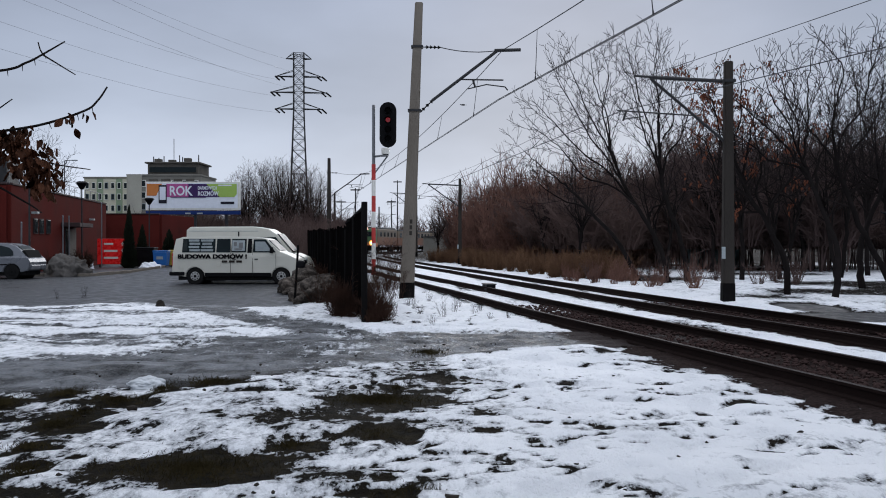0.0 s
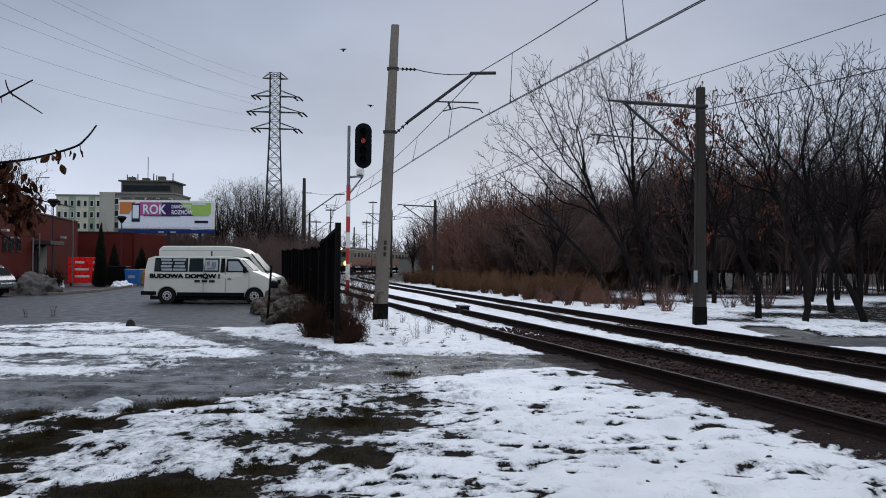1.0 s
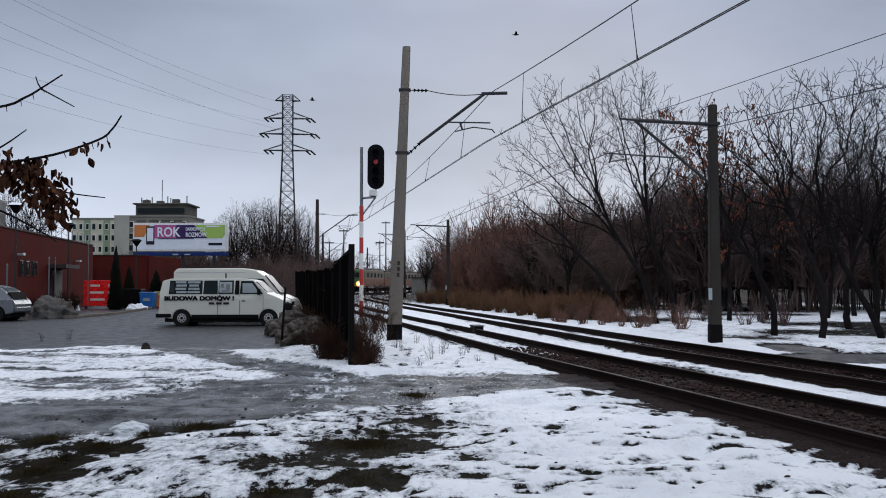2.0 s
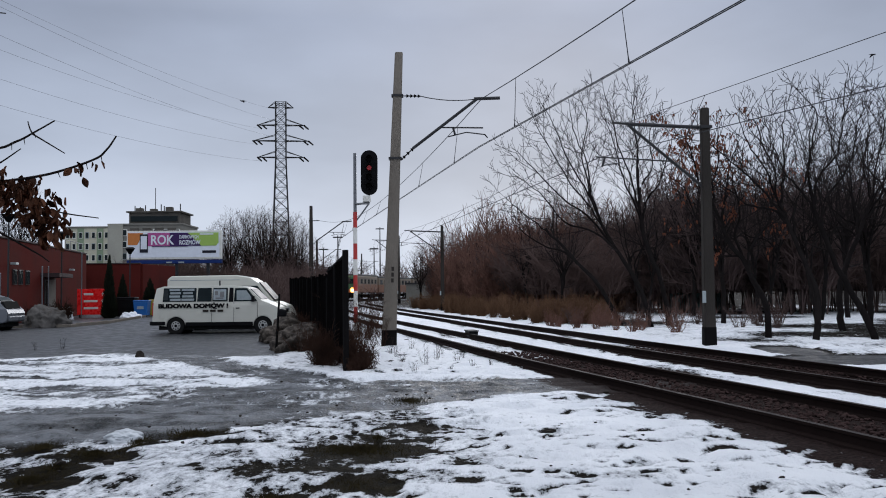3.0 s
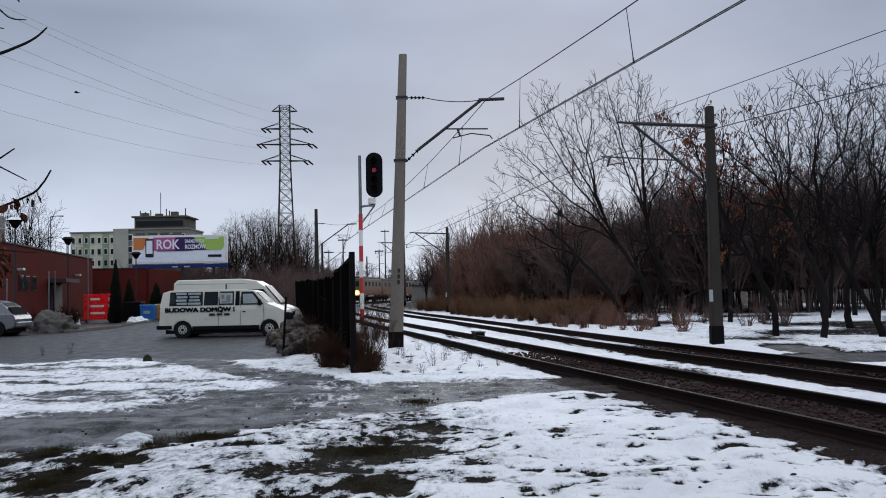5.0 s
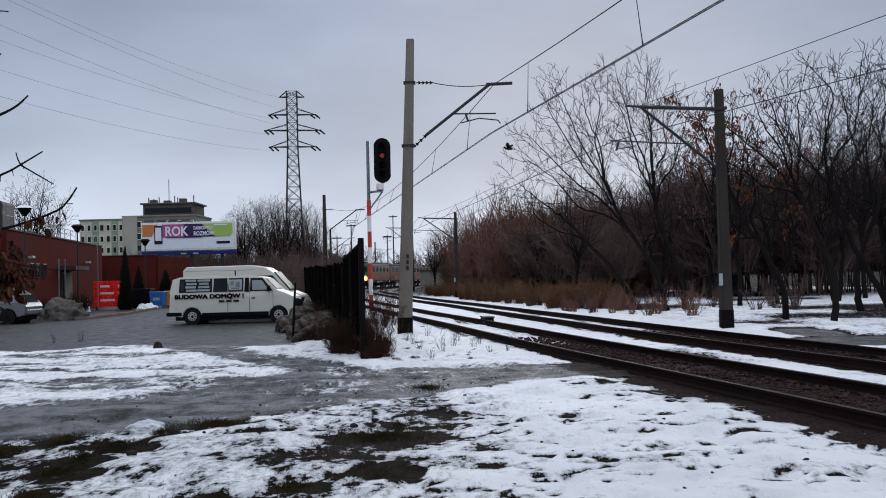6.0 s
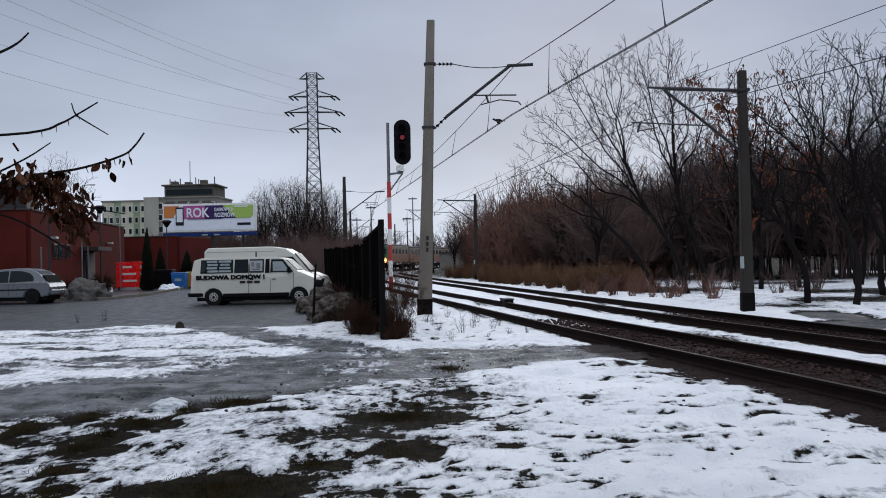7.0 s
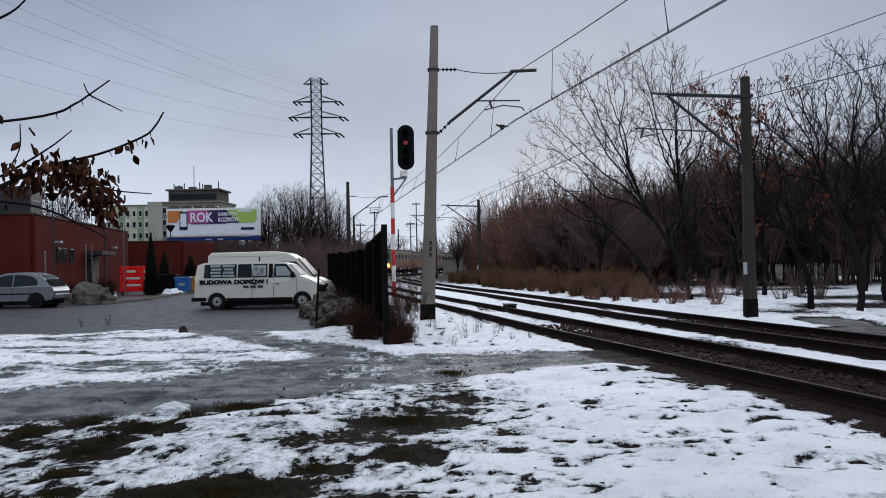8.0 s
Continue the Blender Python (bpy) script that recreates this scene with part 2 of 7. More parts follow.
def prism(profile, width, bm=None, axis="y", at=0.0):
    """A closed outline (x, z) given thickness along y, or an outline (y, z) along x."""
    bm = bm or bmesh.new()
    sides = []
    for s in (-0.5, 0.5):
        sides.append([bm.verts.new((p, at + s * width, q) if axis == "y" else (at + s * width, p, q)) for p, q in profile])
    n = len(profile)
    for i in range(n):
        bm.faces.new((sides[0][i], sides[0][(i + 1) % n], sides[1][(i + 1) % n], sides[1][i]))
    bm.faces.new(sides[0][::-1])
    bm.faces.new(sides[1])
    bmesh.ops.recalc_face_normals(bm, faces=bm.faces)
    return bm


def lettering(text, size, m, material, parent, bold=0.0, squeeze=1.0, heavy=0.0):
    """Raised letters in the built-in font, reading along x and standing in the x-z plane of m."""
    cu = bpy.data.curves.new("lettering", "FONT")
    cu.body, cu.size, cu.extrude, cu.offset, cu.resolution_u = text, size, 0.006, bold, 3
    tmp = bpy.data.objects.new("lettering_source", cu)
    scene.collection.objects.link(tmp)
    bpy.context.view_layer.update()
    me = bpy.data.meshes.new_from_object(tmp.evaluated_get(bpy.context.evaluated_depsgraph_get()))
    bpy.data.objects.remove(tmp)
    if heavy:
        # heavy strokes: the letters laid over themselves a little apart
        bm, first = bmesh.new(), me.copy()
        for i, (dx, dy) in enumerate(((0, 0), (heavy, 0), (0, heavy), (heavy, heavy))):
            one = first.copy()
            one.transform(Matrix.Translation((dx, dy, 0.001 * i)))
            bm.from_mesh(one)
            bpy.data.meshes.remove(one)
        bm.to_mesh(me)
        bm.free()
        bpy.data.meshes.remove(first)
    me.transform(m @ pose(0, 0, 0, 90, 0, 0) @ Matrix.Diagonal((squeeze, 1, 1, 1)))
    me.materials.clear()
    me.materials.append(material)
    ob = new("lettering", me)
    ob.parent = parent
    return ob


def tubes(segs, sides=3):
    """Vertices and faces of many tapered twigs at once; segs: rows of two ends and two radii."""
    s = np.asarray(segs, dtype=np.float64)
    a, b, r0, r1 = s[:, 0:3], s[:, 3:6], s[:, 6], s[:, 7]
    d = b - a
    d /= np.maximum(np.linalg.norm(d, axis=1, keepdims=True), 1e-9)
    ref = np.where(np.abs(d[:, 2:3]) < 0.9, np.array([[0, 0, 1.0]]), np.array([[1.0, 0, 0]]))
    u = np.cross(d, ref)
    u /= np.linalg.norm(u, axis=1, keepdims=True)
    v = np.cross(d, u)
    rings = []
    for end, r in ((a, r0), (b, r1)):
        for k in range(sides):
            w = 2 * math.pi * k / sides
            rings.append(end + r[:, None] * (math.cos(w) * u + math.sin(w) * v))
    verts = np.stack(rings, axis=1).reshape(-1, 3)
    base = np.arange(len(s))[:, None] * 2 * sides
    faces = np.concatenate([base + np.array([[k, (k + 1) % sides, sides + (k + 1) % sides, sides + k]]) for k in range(sides)])
    return verts, faces


def twig_mesh(name, segs, material, sides=3):
    segs = np.array(segs, dtype=float)
    if sides > 5:
        d = segs[:, 3:6] - segs[:, 0:3]
        segs[:, 3:6] += d / np.linalg.norm(d, axis=1, keepdims=True) * segs[:, 7:8] * 0.35
    v, f = tubes(segs, sides)
    return mesh_of(name, v, f, material, smooth=True)


# ---- the line of the tracks ----
LINE = [(24.5, -80), (15.6, -40), (11.2, -20), (6.95, 0), (4.93, 10), (2.78, 20), (0.86, 30), (-0.75, 38), (-2.3, 46), (-5.2, 62), (-8.7, 85),
        (-12.0, 110), (-13.0, 130), (-12.05, 144), (-9.0, 162), (-4.4, 182), (3.5, 208), (16, 240), (34, 275)]


def smooth_line(points, step=0.5):
    p = np.array(points, dtype=float)
    p = np.vstack([2 * p[0] - p[1], p, 2 * p[-1] - p[-2]])
    out = []
    for i in range(1, len(p) - 2):
        n = max(2, int(np.linalg.norm(p[i + 1] - p[i]) / step))
        for t in np.linspace(0, 1, n, endpoint=False):
            out.append(0.5 * (2 * p[i] + (p[i + 1] - p[i - 1]) * t + (2 * p[i - 1] - 5 * p[i] + 4 * p[i + 1] - p[i + 2]) * t * t
                              + (3 * p[i] - p[i - 1] - 3 * p[i + 1] + p[i + 2]) * t ** 3))
    return np.array(out)


def sideways(line, off):
    d = np.gradient(line, axis=0)
    d /= np.linalg.norm(d, axis=1, keepdims=True)
    off = np.asarray(off)[..., None] if np.ndim(off) else off
    return line + np.stack([d[:, 1], -d[:, 0]], axis=1) * off


TRACK_A = smooth_line(LINE)
TRACK_B = sideways(TRACK_A, np.interp(TRACK_A[:, 1], [10, 25, 50], [3.38, 3.5, 4.2]))


def along(line, y):
    """The place, and the heading in degrees, of a line where it passes y."""
    i = int(np.argmin(np.abs(line[:, 1] - y)))
    d = line[min(i + 1, len(line) - 1)] - line[max(i - 1, 0)]
    return line[i], math.degrees(math.atan2(d[1], d[0]))


# ---- ground: one sheet, with what lies on it as cover values ----
def ellipses(x, y, rows, soft=0.35):
    """How far each place lies inside any of the ellipses (x, y, half width, half depth), 0 to 1."""
    best = np.zeros_like(x)
    for ex, ey, rx, ry in rows:
        d = np.sqrt(((x - ex) / rx) ** 2 + ((y - ey) / ry) ** 2)
        best = np.maximum(best, np.clip((1 + soft - d) / (2 * soft), 0, 1))
    return best


def near_line(x, y, pts, width):
    """How far each place lies within width of a chain of points, 0 to 1; width may differ from point to point."""
    best = np.zeros_like(x)
    for (ax, ay, aw), (bx, by, bw) in zip([(*p, w) for p, w in zip(pts, width)][:-1], [(*p, w) for p, w in zip(pts, width)][1:]):
        dx, dy = bx - ax, by - ay
        t = np.clip(((x - ax) * dx + (y - ay) * dy) / (dx * dx + dy * dy), 0, 1)
        d = np.hypot(x - ax - t * dx, y - ay - t * dy) / (aw + (bw - aw) * t)
        best = np.maximum(best, np.clip((1.25 - d) / 0.5, 0, 1))
    return best


def track_distance(x, y, line):
    """Signed distance from a track's middle, positive to its right."""
    cx = np.interp(y, line[:, 1], line[:, 0])
    slope = np.interp(y, line[:, 1], np.gradient(line[:, 0]) / np.gradient(line[:, 1]))
    return (x - cx) / np.sqrt(1 + slope ** 2)


def ease(a, b, v):
    t = np.clip((v - a) / (b - a), 0, 1)
    return t * t * (3 - 2 * t)


def value_noise(x, y, cell, seed):
    """Smooth noise from 0 to 1 with cells of that size."""
    g = np.random.RandomState(seed).rand(256, 256)
    u, v = x / cell, y / cell
    i, j = np.floor(u).astype(int), np.floor(v).astype(int)
    fu, fv = u - i, v - j
    fu, fv = fu * fu * (3 - 2 * fu), fv * fv * (3 - 2 * fv)
    a, b, c, d = g[i % 256, j % 256], g[(i + 1) % 256, j % 256], g[i % 256, (j + 1) % 256], g[(i + 1) % 256, (j + 1) % 256]
    return (a * (1 - fu) + b * fu) * (1 - fv) + (c * (1 - fu) + d * fu) * fv


GRASS = [(-1.78, 6.62, 0.58, 0.5), (-1.22, 7.36, 0.16, 0.24), (-0.54, 7.71, 0.33, 0.34), (-0.19, 6.01, 0.23, 0.22), (-0.65, 9.52, 0.52, 0.4), (-0.5, 10.26, 0.11, 0.23), (-3.25, 7.29, 0.17, 0.2), (-2.96, 6.57, 0.16, 0.27),
         (-3.42, 8.23, 0.23, 0.3), (-3.44, 8.84, 0.17, 0.24), (-4.03, 9.95, 0.21, 0.34), (-3.31, 9.52, 0.32, 0.24), (-3.09, 10.21, 0.11, 0.45), (-2.63, 10.75, 0.4, 0.35), (-4.4, 9.27, 0.2, 0.5), (-0.24, 13.59, 0.3, 0.45)]
CLODS = [(0.48, 8.61, 0.17, 0.2), (0.82, 8.13, 0.04, 0.08), (1.1, 8.23, 0.13, 0.13), (1.35, 8.12, 0.07, 0.09), (0.54, 7.81, 0.06, 0.07), (0.58, 7.43, 0.08, 0.12), (1.3, 7.19, 0.1, 0.09), (2.4, 9.71, 0.28, 0.14),
         (2.97, 9.21, 0.23, 0.13), (3.78, 9.49, 0.22, 0.11), (3.14, 7.26, 0.12, 0.1), (3.15, 6.91, 0.05, 0.06), (2.79, 12.52, 0.26, 0.28), (2.96, 11.55, 0.18, 0.24), (0.35, 13.89, 0.49, 0.3), (2.63, 13.72, 0.39, 0.28),
         (3.6, 8.77, 0.03, 0.08), (3.85, 8.54, 0.04, 0.06), (3.1, 10.01, 0.04, 0.1), (2.39, 10.56, 0.05, 0.13)]
PATHWAY = [(-14, 10.2), (-8.5, 10.8), (-5.2, 11.3), (-3.6, 12.1), (-2.2, 14.0), (-0.3, 15.4), (1.2, 15.5), (2.2, 15.6), (4.0, 15.9)]
LANE = [(-8.5, 26.5), (-6.7, 24.2), (-4.2, 20.1), (-2.4, 17.6), (-1.5, 15.5)]


def build_ground():
    def axis(lo, hi, fine, far_lo, far_hi):
        mid = np.arange(lo, hi + 1e-6, fine)
        def out(start, end):
            v, s, res = 0.0, fine, []
            while v < abs(end - start):
                s *= 1.11
                v += s
                res.append(v)
            return np.array(res)
        return np.concatenate([(lo - out(lo, far_lo))[::-1], mid, hi + out(hi, far_hi)])
    xs, ys = axis(-6.5, 8.5, 0.075, -1500, 1500), axis(5.2, 20.0, 0.075, -400, 2500)
    x, y = [a.ravel() for a in np.meshgrid(xs, ys)]
    da, db = track_distance(x, y, TRACK_A), track_distance(x, y, TRACK_B)
    n1, n2, n3 = value_noise(x, y, 1.7, 3), value_noise(x, y, 0.42, 5), value_noise(x * 0.35, y, 0.22, 7)
    lumps = n1 * 0.5 + n2 * 0.35 + n3 * 0.15
    # the yard: wet asphalt beyond the verge, left of the line
    edge = 24.6 + (n1 - 0.5) * 1.0 - 0.02 * (x + 8)
    asphalt = ease(-0.5, 0.5, y - edge) * ease(-0.6, 0.6, -3.95 - 0.19 * (y - 25) - x) * ease(-3, 3, 92 - y)
    asphalt = np.maximum(asphalt, ellipses(x, y, [(9.6, 20.3, 2.4, 1.5), (12.5, 20.0, 4.0, 1.1), (9.2, 23.3, 0.7, 1.6)]) * 0.85)
    slush = near_line(x, y, PATHWAY, (1.2, 1.2, 1.2, 1.45, 2.0, 1.7, 1.3, 1.15, 1.1))
    slush = np.maximum(slush, near_line(x, y, LANE, (1.0, 0.75, 0.55, 0.6, 0.9)))
    slush = np.maximum(slush, ellipses(x, y, [(-0.7, 11.6, 0.9, 2.0), (-0.9, 9.2, 0.7, 1.2)], 0.8) * 0.18)
    xw = x + 0.5 * (value_noise(x, y, 0.33, 21) - 0.5) + 0.16 * (value_noise(x, y, 0.11, 22) - 0.5)
    yw = y + 0.4 * (value_noise(x, y, 0.3, 23) - 0.5) + 0.16 * (value_noise(x, y, 0.1, 24) - 0.5)
    grass = ellipses(xw, yw, GRASS, 0.38)
    spots = np.random.RandomState(77)
    specks = [(spots.uniform(-0.5, 5.0), spots.uniform(6.2, 14.0), spots.uniform(0.03, 0.14), spots.uniform(0.03, 0.1)) for _ in range(60)]
    specks += [(spots.uniform(-1.3, 1.6), spots.uniform(17.6, 27.0), spots.uniform(0.04, 0.16), spots.uniform(0.05, 0.2)) for _ in range(60)]
    scuffs = [(spots.uniform(-0.4, 4.4), spots.uniform(5.6, 13.5), spots.uniform(0.05, 0.2), spots.uniform(0.02, 0.05)) for _ in range(260)]
    slant = 0.45 * (x - xw) + 0.3 * (x - np.round(x))
    scuffed = ellipses(xw, yw + slant, scuffs, 0.7) * ease(0.2, 0.45, value_noise(x, y, 1.3, 51))
    clods = np.maximum(ellipses(xw, yw, CLODS, 0.6), 0.8 * ellipses(x + 0.3 * (xw - x), y + 0.3 * (yw - y), specks, 0.5))
    ballast = np.maximum(ease(1.75, 1.3, np.abs(da)), ease(1.7, 1.2, np.abs(db)))
    between = ellipses(x, y, [(4.6, 17.6, 0.75, 1.3)], 0.5)
    ballast = np.maximum(ballast, between * 0.8)
    # snow lies thick by the line and thin over grass, path and wheel marks
    cover = 0.93 - 0.26 * ease(1.2, -0.6, x) * ease(14, 11.5, y) - 0.06 * ease(3, 1, x) * ease(12, 8, y) - 0.25 * ease(0.62, 0.85, value_noise(x * 0.5 + y * 0.4, y, 0.5, 29)) * ease(17, 14, y)
    streak = 0.6 * value_noise(x * 0.22 + y * 0.05, y, 0.5, 11) + 0.4 * value_noise(x * 0.4, y, 0.2, 12)
    cover -= (0.38 * ease(0.5, 0.75, streak) + 0.16) * ease(-1, -3, x) * ease(11, 13, y) * ease(26, 23, y)
    cover -= (0.47 + 0.17 * ease(-1.2, 0.2, x)) * slush + 1.6 * asphalt
    cover -= 0.1 * ease(-2.2, -3.6, x) * ease(11, 9.8, y) + 0.09 * ellipses(x, y, [(0.1, 9.6, 0.9, 1.9), (-0.1, 12.0, 0.9, 1.5)], 0.8)
    cover += 0.2 * ellipses(x, y, [(-0.2, 7.6, 1.1, 1.6)], 0.7)
    cover -= 0.68 * grass + 0.72 * clods + 0.68 * scuffed + 0.28 * ease(1.3, 0.2, x) * ease(-1.6, -0.4, x) * ease(0.45, 0.7, value_noise(x * 0.6, y, 0.5, 53)) * ease(13, 9, y)
    bare_a = ease(21, 16.5, y) * ease(0.78, 0.66, np.abs(da))
    bare_a = np.maximum(bare_a, ease(1.0, 0.86, np.abs(da)) * ease(24, 17, y))
    bare_b = ease(30, 22, y) * ease(1.15, 0.9, np.abs(db))
    # dark band by the near rail: bare ballast shoulder plus the rail's painted-in shadow
    bank_and_shade = ease(1.55, 1.2, -da + 0.5 * (n2 - 0.5)) * (da < 0) * ease(19, 14.5, y)
    cover -= 0.75 * np.maximum(np.maximum(bare_a, bank_and_shade), bare_b) + 0.55 * between
    cover -= 0.25 * ease(0.98, 0.85, np.abs(da)) * ease(40, 20, y)
    wood = ease(2.2, 5.0, db)
    cover -= wood * (0.5 * ease(0.5, 0.7, value_noise(x, y, 3.1, 13)) + 0.16)
    cover -= 0.5 * ease(60, 90, y)
    z = 0.035 * (value_noise(x, y, 3.0, 17) - 0.5) + 0.02 * (n1 - 0.5)
    prints = value_noise(x * 0.8, y, 0.26, 31)
    z -= 0.07 * ease(0.6, 0.85, prints) * ease(0.4, 0.9, cover)
    z += (0.065 * (lumps - 0.5) + 0.05 * ease(0.25, 0.75, cover + 0.5 * (lumps - 0.5)) * (0.4 + 0.6 * n2)) * (1 - asphalt) * (1 - ballast)
    z += 0.075 * slush * (value_noise(x * 0.55, y, 0.2, 41) - 0.5) * ease(30, 20, y) * (1 - asphalt)
    z += ballast * (0.03 * (n3 - 0.4)) + 0.012 * grass * n3
    z -= 0.03 * asphalt
    z *= ease(60, 35, np.hypot(x, y))
    z -= 0.02 * ballast
    faces = np.arange(len(x)).reshape(len(ys), len(xs))
    quads = np.stack([faces[:-1, :-1], faces[:-1, 1:], faces[1:, 1:], faces[1:, :-1]], axis=-1).reshape(-1, 4)
    me = mesh_of("ground", np.stack([x, y, z], axis=1), quads, ground_material(), smooth=True)
    for name, values in (("cover", cover), ("asphalt", asphalt), ("slush", np.maximum(slush, 0.9 * ease(-1.2, -2.4, x) * ease(11.5, 13, y) * ease(27, 25, y))), ("grass", np.maximum(np.maximum(grass, clods * 0.35), 0.75 * ease(1.5, -0.5, x) * ease(12.5, 10.5, y))), ("ballast", ballast)):
        me.attributes.new(name, "FLOAT", "POINT").data.foreach_set("value", values.astype(np.float32))
    tagged(new("ground", me), "patchy trampled snow over grass, grey slush path and wet asphalt yard", "ground", kind="structure")


def ground_material():
    m = bpy.data.materials.new("winter_ground")
    m.use_nodes = True
    n, l = m.node_tree.nodes, m.node_tree.links
    b = n["Principled BSDF"]
    co = n.new("ShaderNodeTexCoord")

    def noise_of(scale, detail=4, stretch=(1, 1, 1), rough=0.6):
        mp, t = n.new("ShaderNodeMapping"), n.new("ShaderNodeTexNoise")
        mp.inputs["Scale"].default_value = stretch
        t.inputs["Scale"].default_value, t.inputs["Detail"].default_value, t.inputs["Roughness"].default_value = scale, detail, rough
        l.new(co.outputs["Object"], mp.inputs["Vector"])
        l.new(mp.outputs["Vector"], t.inputs["Vector"])
        return t.outputs["Fac"]

    def value(name):
        a = n.new("ShaderNodeAttribute")
        a.attribute_name = name
        return a.outputs["Fac"]

    def calc(op, a, b2, clamp=False):
        k = n.new("ShaderNodeMath")
        k.operation, k.use_clamp = op, clamp
        for i, v in enumerate((a, b2)):
            if isinstance(v, (int, float)):
                k.inputs[i].default_value = v
            else:
                l.new(v, k.inputs[i])
        return k.outputs[0]

    def step(v, lo, hi, to0=0.0, to1=1.0):
        r = n.new("ShaderNodeMapRange")
        r.interpolation_type = "SMOOTHSTEP"
        r.inputs["From Min"].default_value, r.inputs["From Max"].default_value = lo, hi
        r.inputs["To Min"].default_value, r.inputs["To Max"].default_value = to0, to1
        l.new(v, r.inputs["Value"])
        return r.outputs["Result"]

    def mix(f, a, c, kind="RGBA"):
        k = n.new("ShaderNodeMix")
        k.data_type = kind
        keys = {"RGBA": (6, 7), "FLOAT": (2, 3)}[kind]
        for i, v in ((0, f), (keys[0], a), (keys[1], c)):
            if isinstance(v, tuple):
                k.inputs[i].default_value = (*v, 1)
            elif isinstance(v, (int, float)):
                k.inputs[i].default_value = v
            else:
                l.new(v, k.inputs[i])
        return k.outputs[2 if kind == "RGBA" else 0]

    broad, mid, fine, grain = noise_of(0.5), noise_of(2.3, 8, (1.0, 0.62, 1), 0.64), noise_of(9, 9, (1.0, 0.55, 1), 0.68), noise_of(40, 6, (1, 0.6, 1), 0.75)
    pebbles = noise_of(26, 3, rough=0.8)
    ruts = noise_of(1.6, 7, (0.28, 1.25, 1), 0.66)
    turf = mix(step(fine, 0.35, 0.65), (0.0035, 0.003, 0.002), (0.017, 0.013, 0.0055))
    soil = mix(step(mid, 0.35, 0.7), (0.007, 0.0062, 0.0055), (0.025, 0.02, 0.016))
    base = mix(value("grass"), soil, turf)
    wet = mix(step(calc("ADD", calc("ADD", calc("MULTIPLY", fine, 0.9), calc("MULTIPLY", mid, 0.9)), calc("ADD", calc("MULTIPLY", ruts, 0.75), calc("MULTIPLY", grain, 0.45))), 1.32, 1.68), (0.008, 0.009, 0.0105), (0.17, 0.178, 0.191))
    base = mix(step(value("slush"), 0.1, 0.6), base, wet)
    tarmac = mix(step(mid, 0.3, 0.7), (0.013, 0.014, 0.016), (0.031, 0.032, 0.035))
    base = mix(step(value("asphalt"), 0.3, 0.6), base, tarmac)
    stones = mix(step(pebbles, 0.3, 0.7), (0.006, 0.0045, 0.0042), (0.036, 0.024, 0.022))
    base = mix(step(value("ballast"), 0.2, 0.7), base, stones)
    ragged = calc("ADD", calc("MULTIPLY", fine, 1.4), calc("ADD", calc("MULTIPLY", mid, 1.15), calc("MULTIPLY", grain, 0.6)))
    level = calc("ADD", value("cover"), calc("SUBTRACT", ragged, 1.545))
    snow = step(level, 0.45, 0.52)
    thin = step(level, 0.48, 0.85)
    white = mix(thin, (0.4, 0.415, 0.44), mix(step(broad, 0.3, 0.7), (0.74, 0.757, 0.79), (0.87, 0.88, 0.9)))
    l.new(mix(snow, base, white), b.inputs["Base Color"])
    wetness = mix(step(value("slush"), 0.1, 0.6), 0.75, step(fine, 0.35, 0.65, 0.35, 0.75), "FLOAT")
    wetness = mix(step(value("asphalt"), 0.3, 0.6), wetness, step(mid, 0.35, 0.65, 0.3, 0.6), "FLOAT")
    wetness = mix(value("ballast"), wetness, 0.85, "FLOAT")
    l.new(mix(snow, wetness, 0.65, "FLOAT"), b.inputs["Roughness"])
    shine = calc("MAXIMUM", calc("MULTIPLY", step(value("slush"), 0.1, 0.6), 0.14), calc("MULTIPLY", step(value("asphalt"), 0.3, 0.6), 0.2))
    l.new(mix(snow, calc("ADD", shine, 0.02), 0.08, "FLOAT"), b.inputs["Specular IOR Level"])
    height = calc("ADD", calc("MULTIPLY", snow, 0.8), calc("ADD", calc("MULTIPLY", fine, 1.3), calc("MULTIPLY", grain, 0.25)))
    height = calc("MULTIPLY", height, mix(step(value("asphalt"), 0.3, 0.6), 1.0, 0.12, "FLOAT"))
    bp = n.new("ShaderNodeBump")
    bp.inputs["Strength"].default_value, bp.inputs["Distance"].default_value = 1.0, 0.07
    l.new(height, bp.inputs["Height"])
    l.new(bp.outputs["Normal"], b.inputs["Normal"])
    return m


build_ground()


# ---- railway ----
def rail_sweep(line, name, parent):
    """A rail: foot, web and head, swept along a line."""
    prof = [(-0.07, -0.02), (-0.065, 0.012), (-0.012, 0.03), (-0.012, 0.11), (-0.036, 0.12), (-0.036, 0.152), (0.036, 0.152), (0.036, 0.12), (0.012, 0.11), (0.012, 0.03), (0.065, 0.012), (0.07, -0.02)]
    d = np.gradient(line, axis=0)
    d /= np.linalg.norm(d, axis=1, keepdims=True)
    nrm = np.stack([d[:, 1], -d[:, 0]], axis=1)
    k = len(prof)
    verts = np.concatenate([np.concatenate([line + nrm * p, np.full((len(line), 1), q)], axis=1)[:, None] for p, q in prof], axis=1).reshape(-1, 3)
    base = np.arange(len(line) - 1)[:, None] * k
    faces, idx = [], []
    for i in range(k):
        faces.append(base + np.array([[i, (i + 1) % k, k + (i + 1) % k, k + i]]))
        idx += [1 if i == 5 else 0] * (len(line) - 1)
    ob = new(name, mesh_of(name, verts, np.concatenate(faces), [RAIL, RAIL_TOP], idx))
    ob.parent = parent


SLEEPER_MESH = None


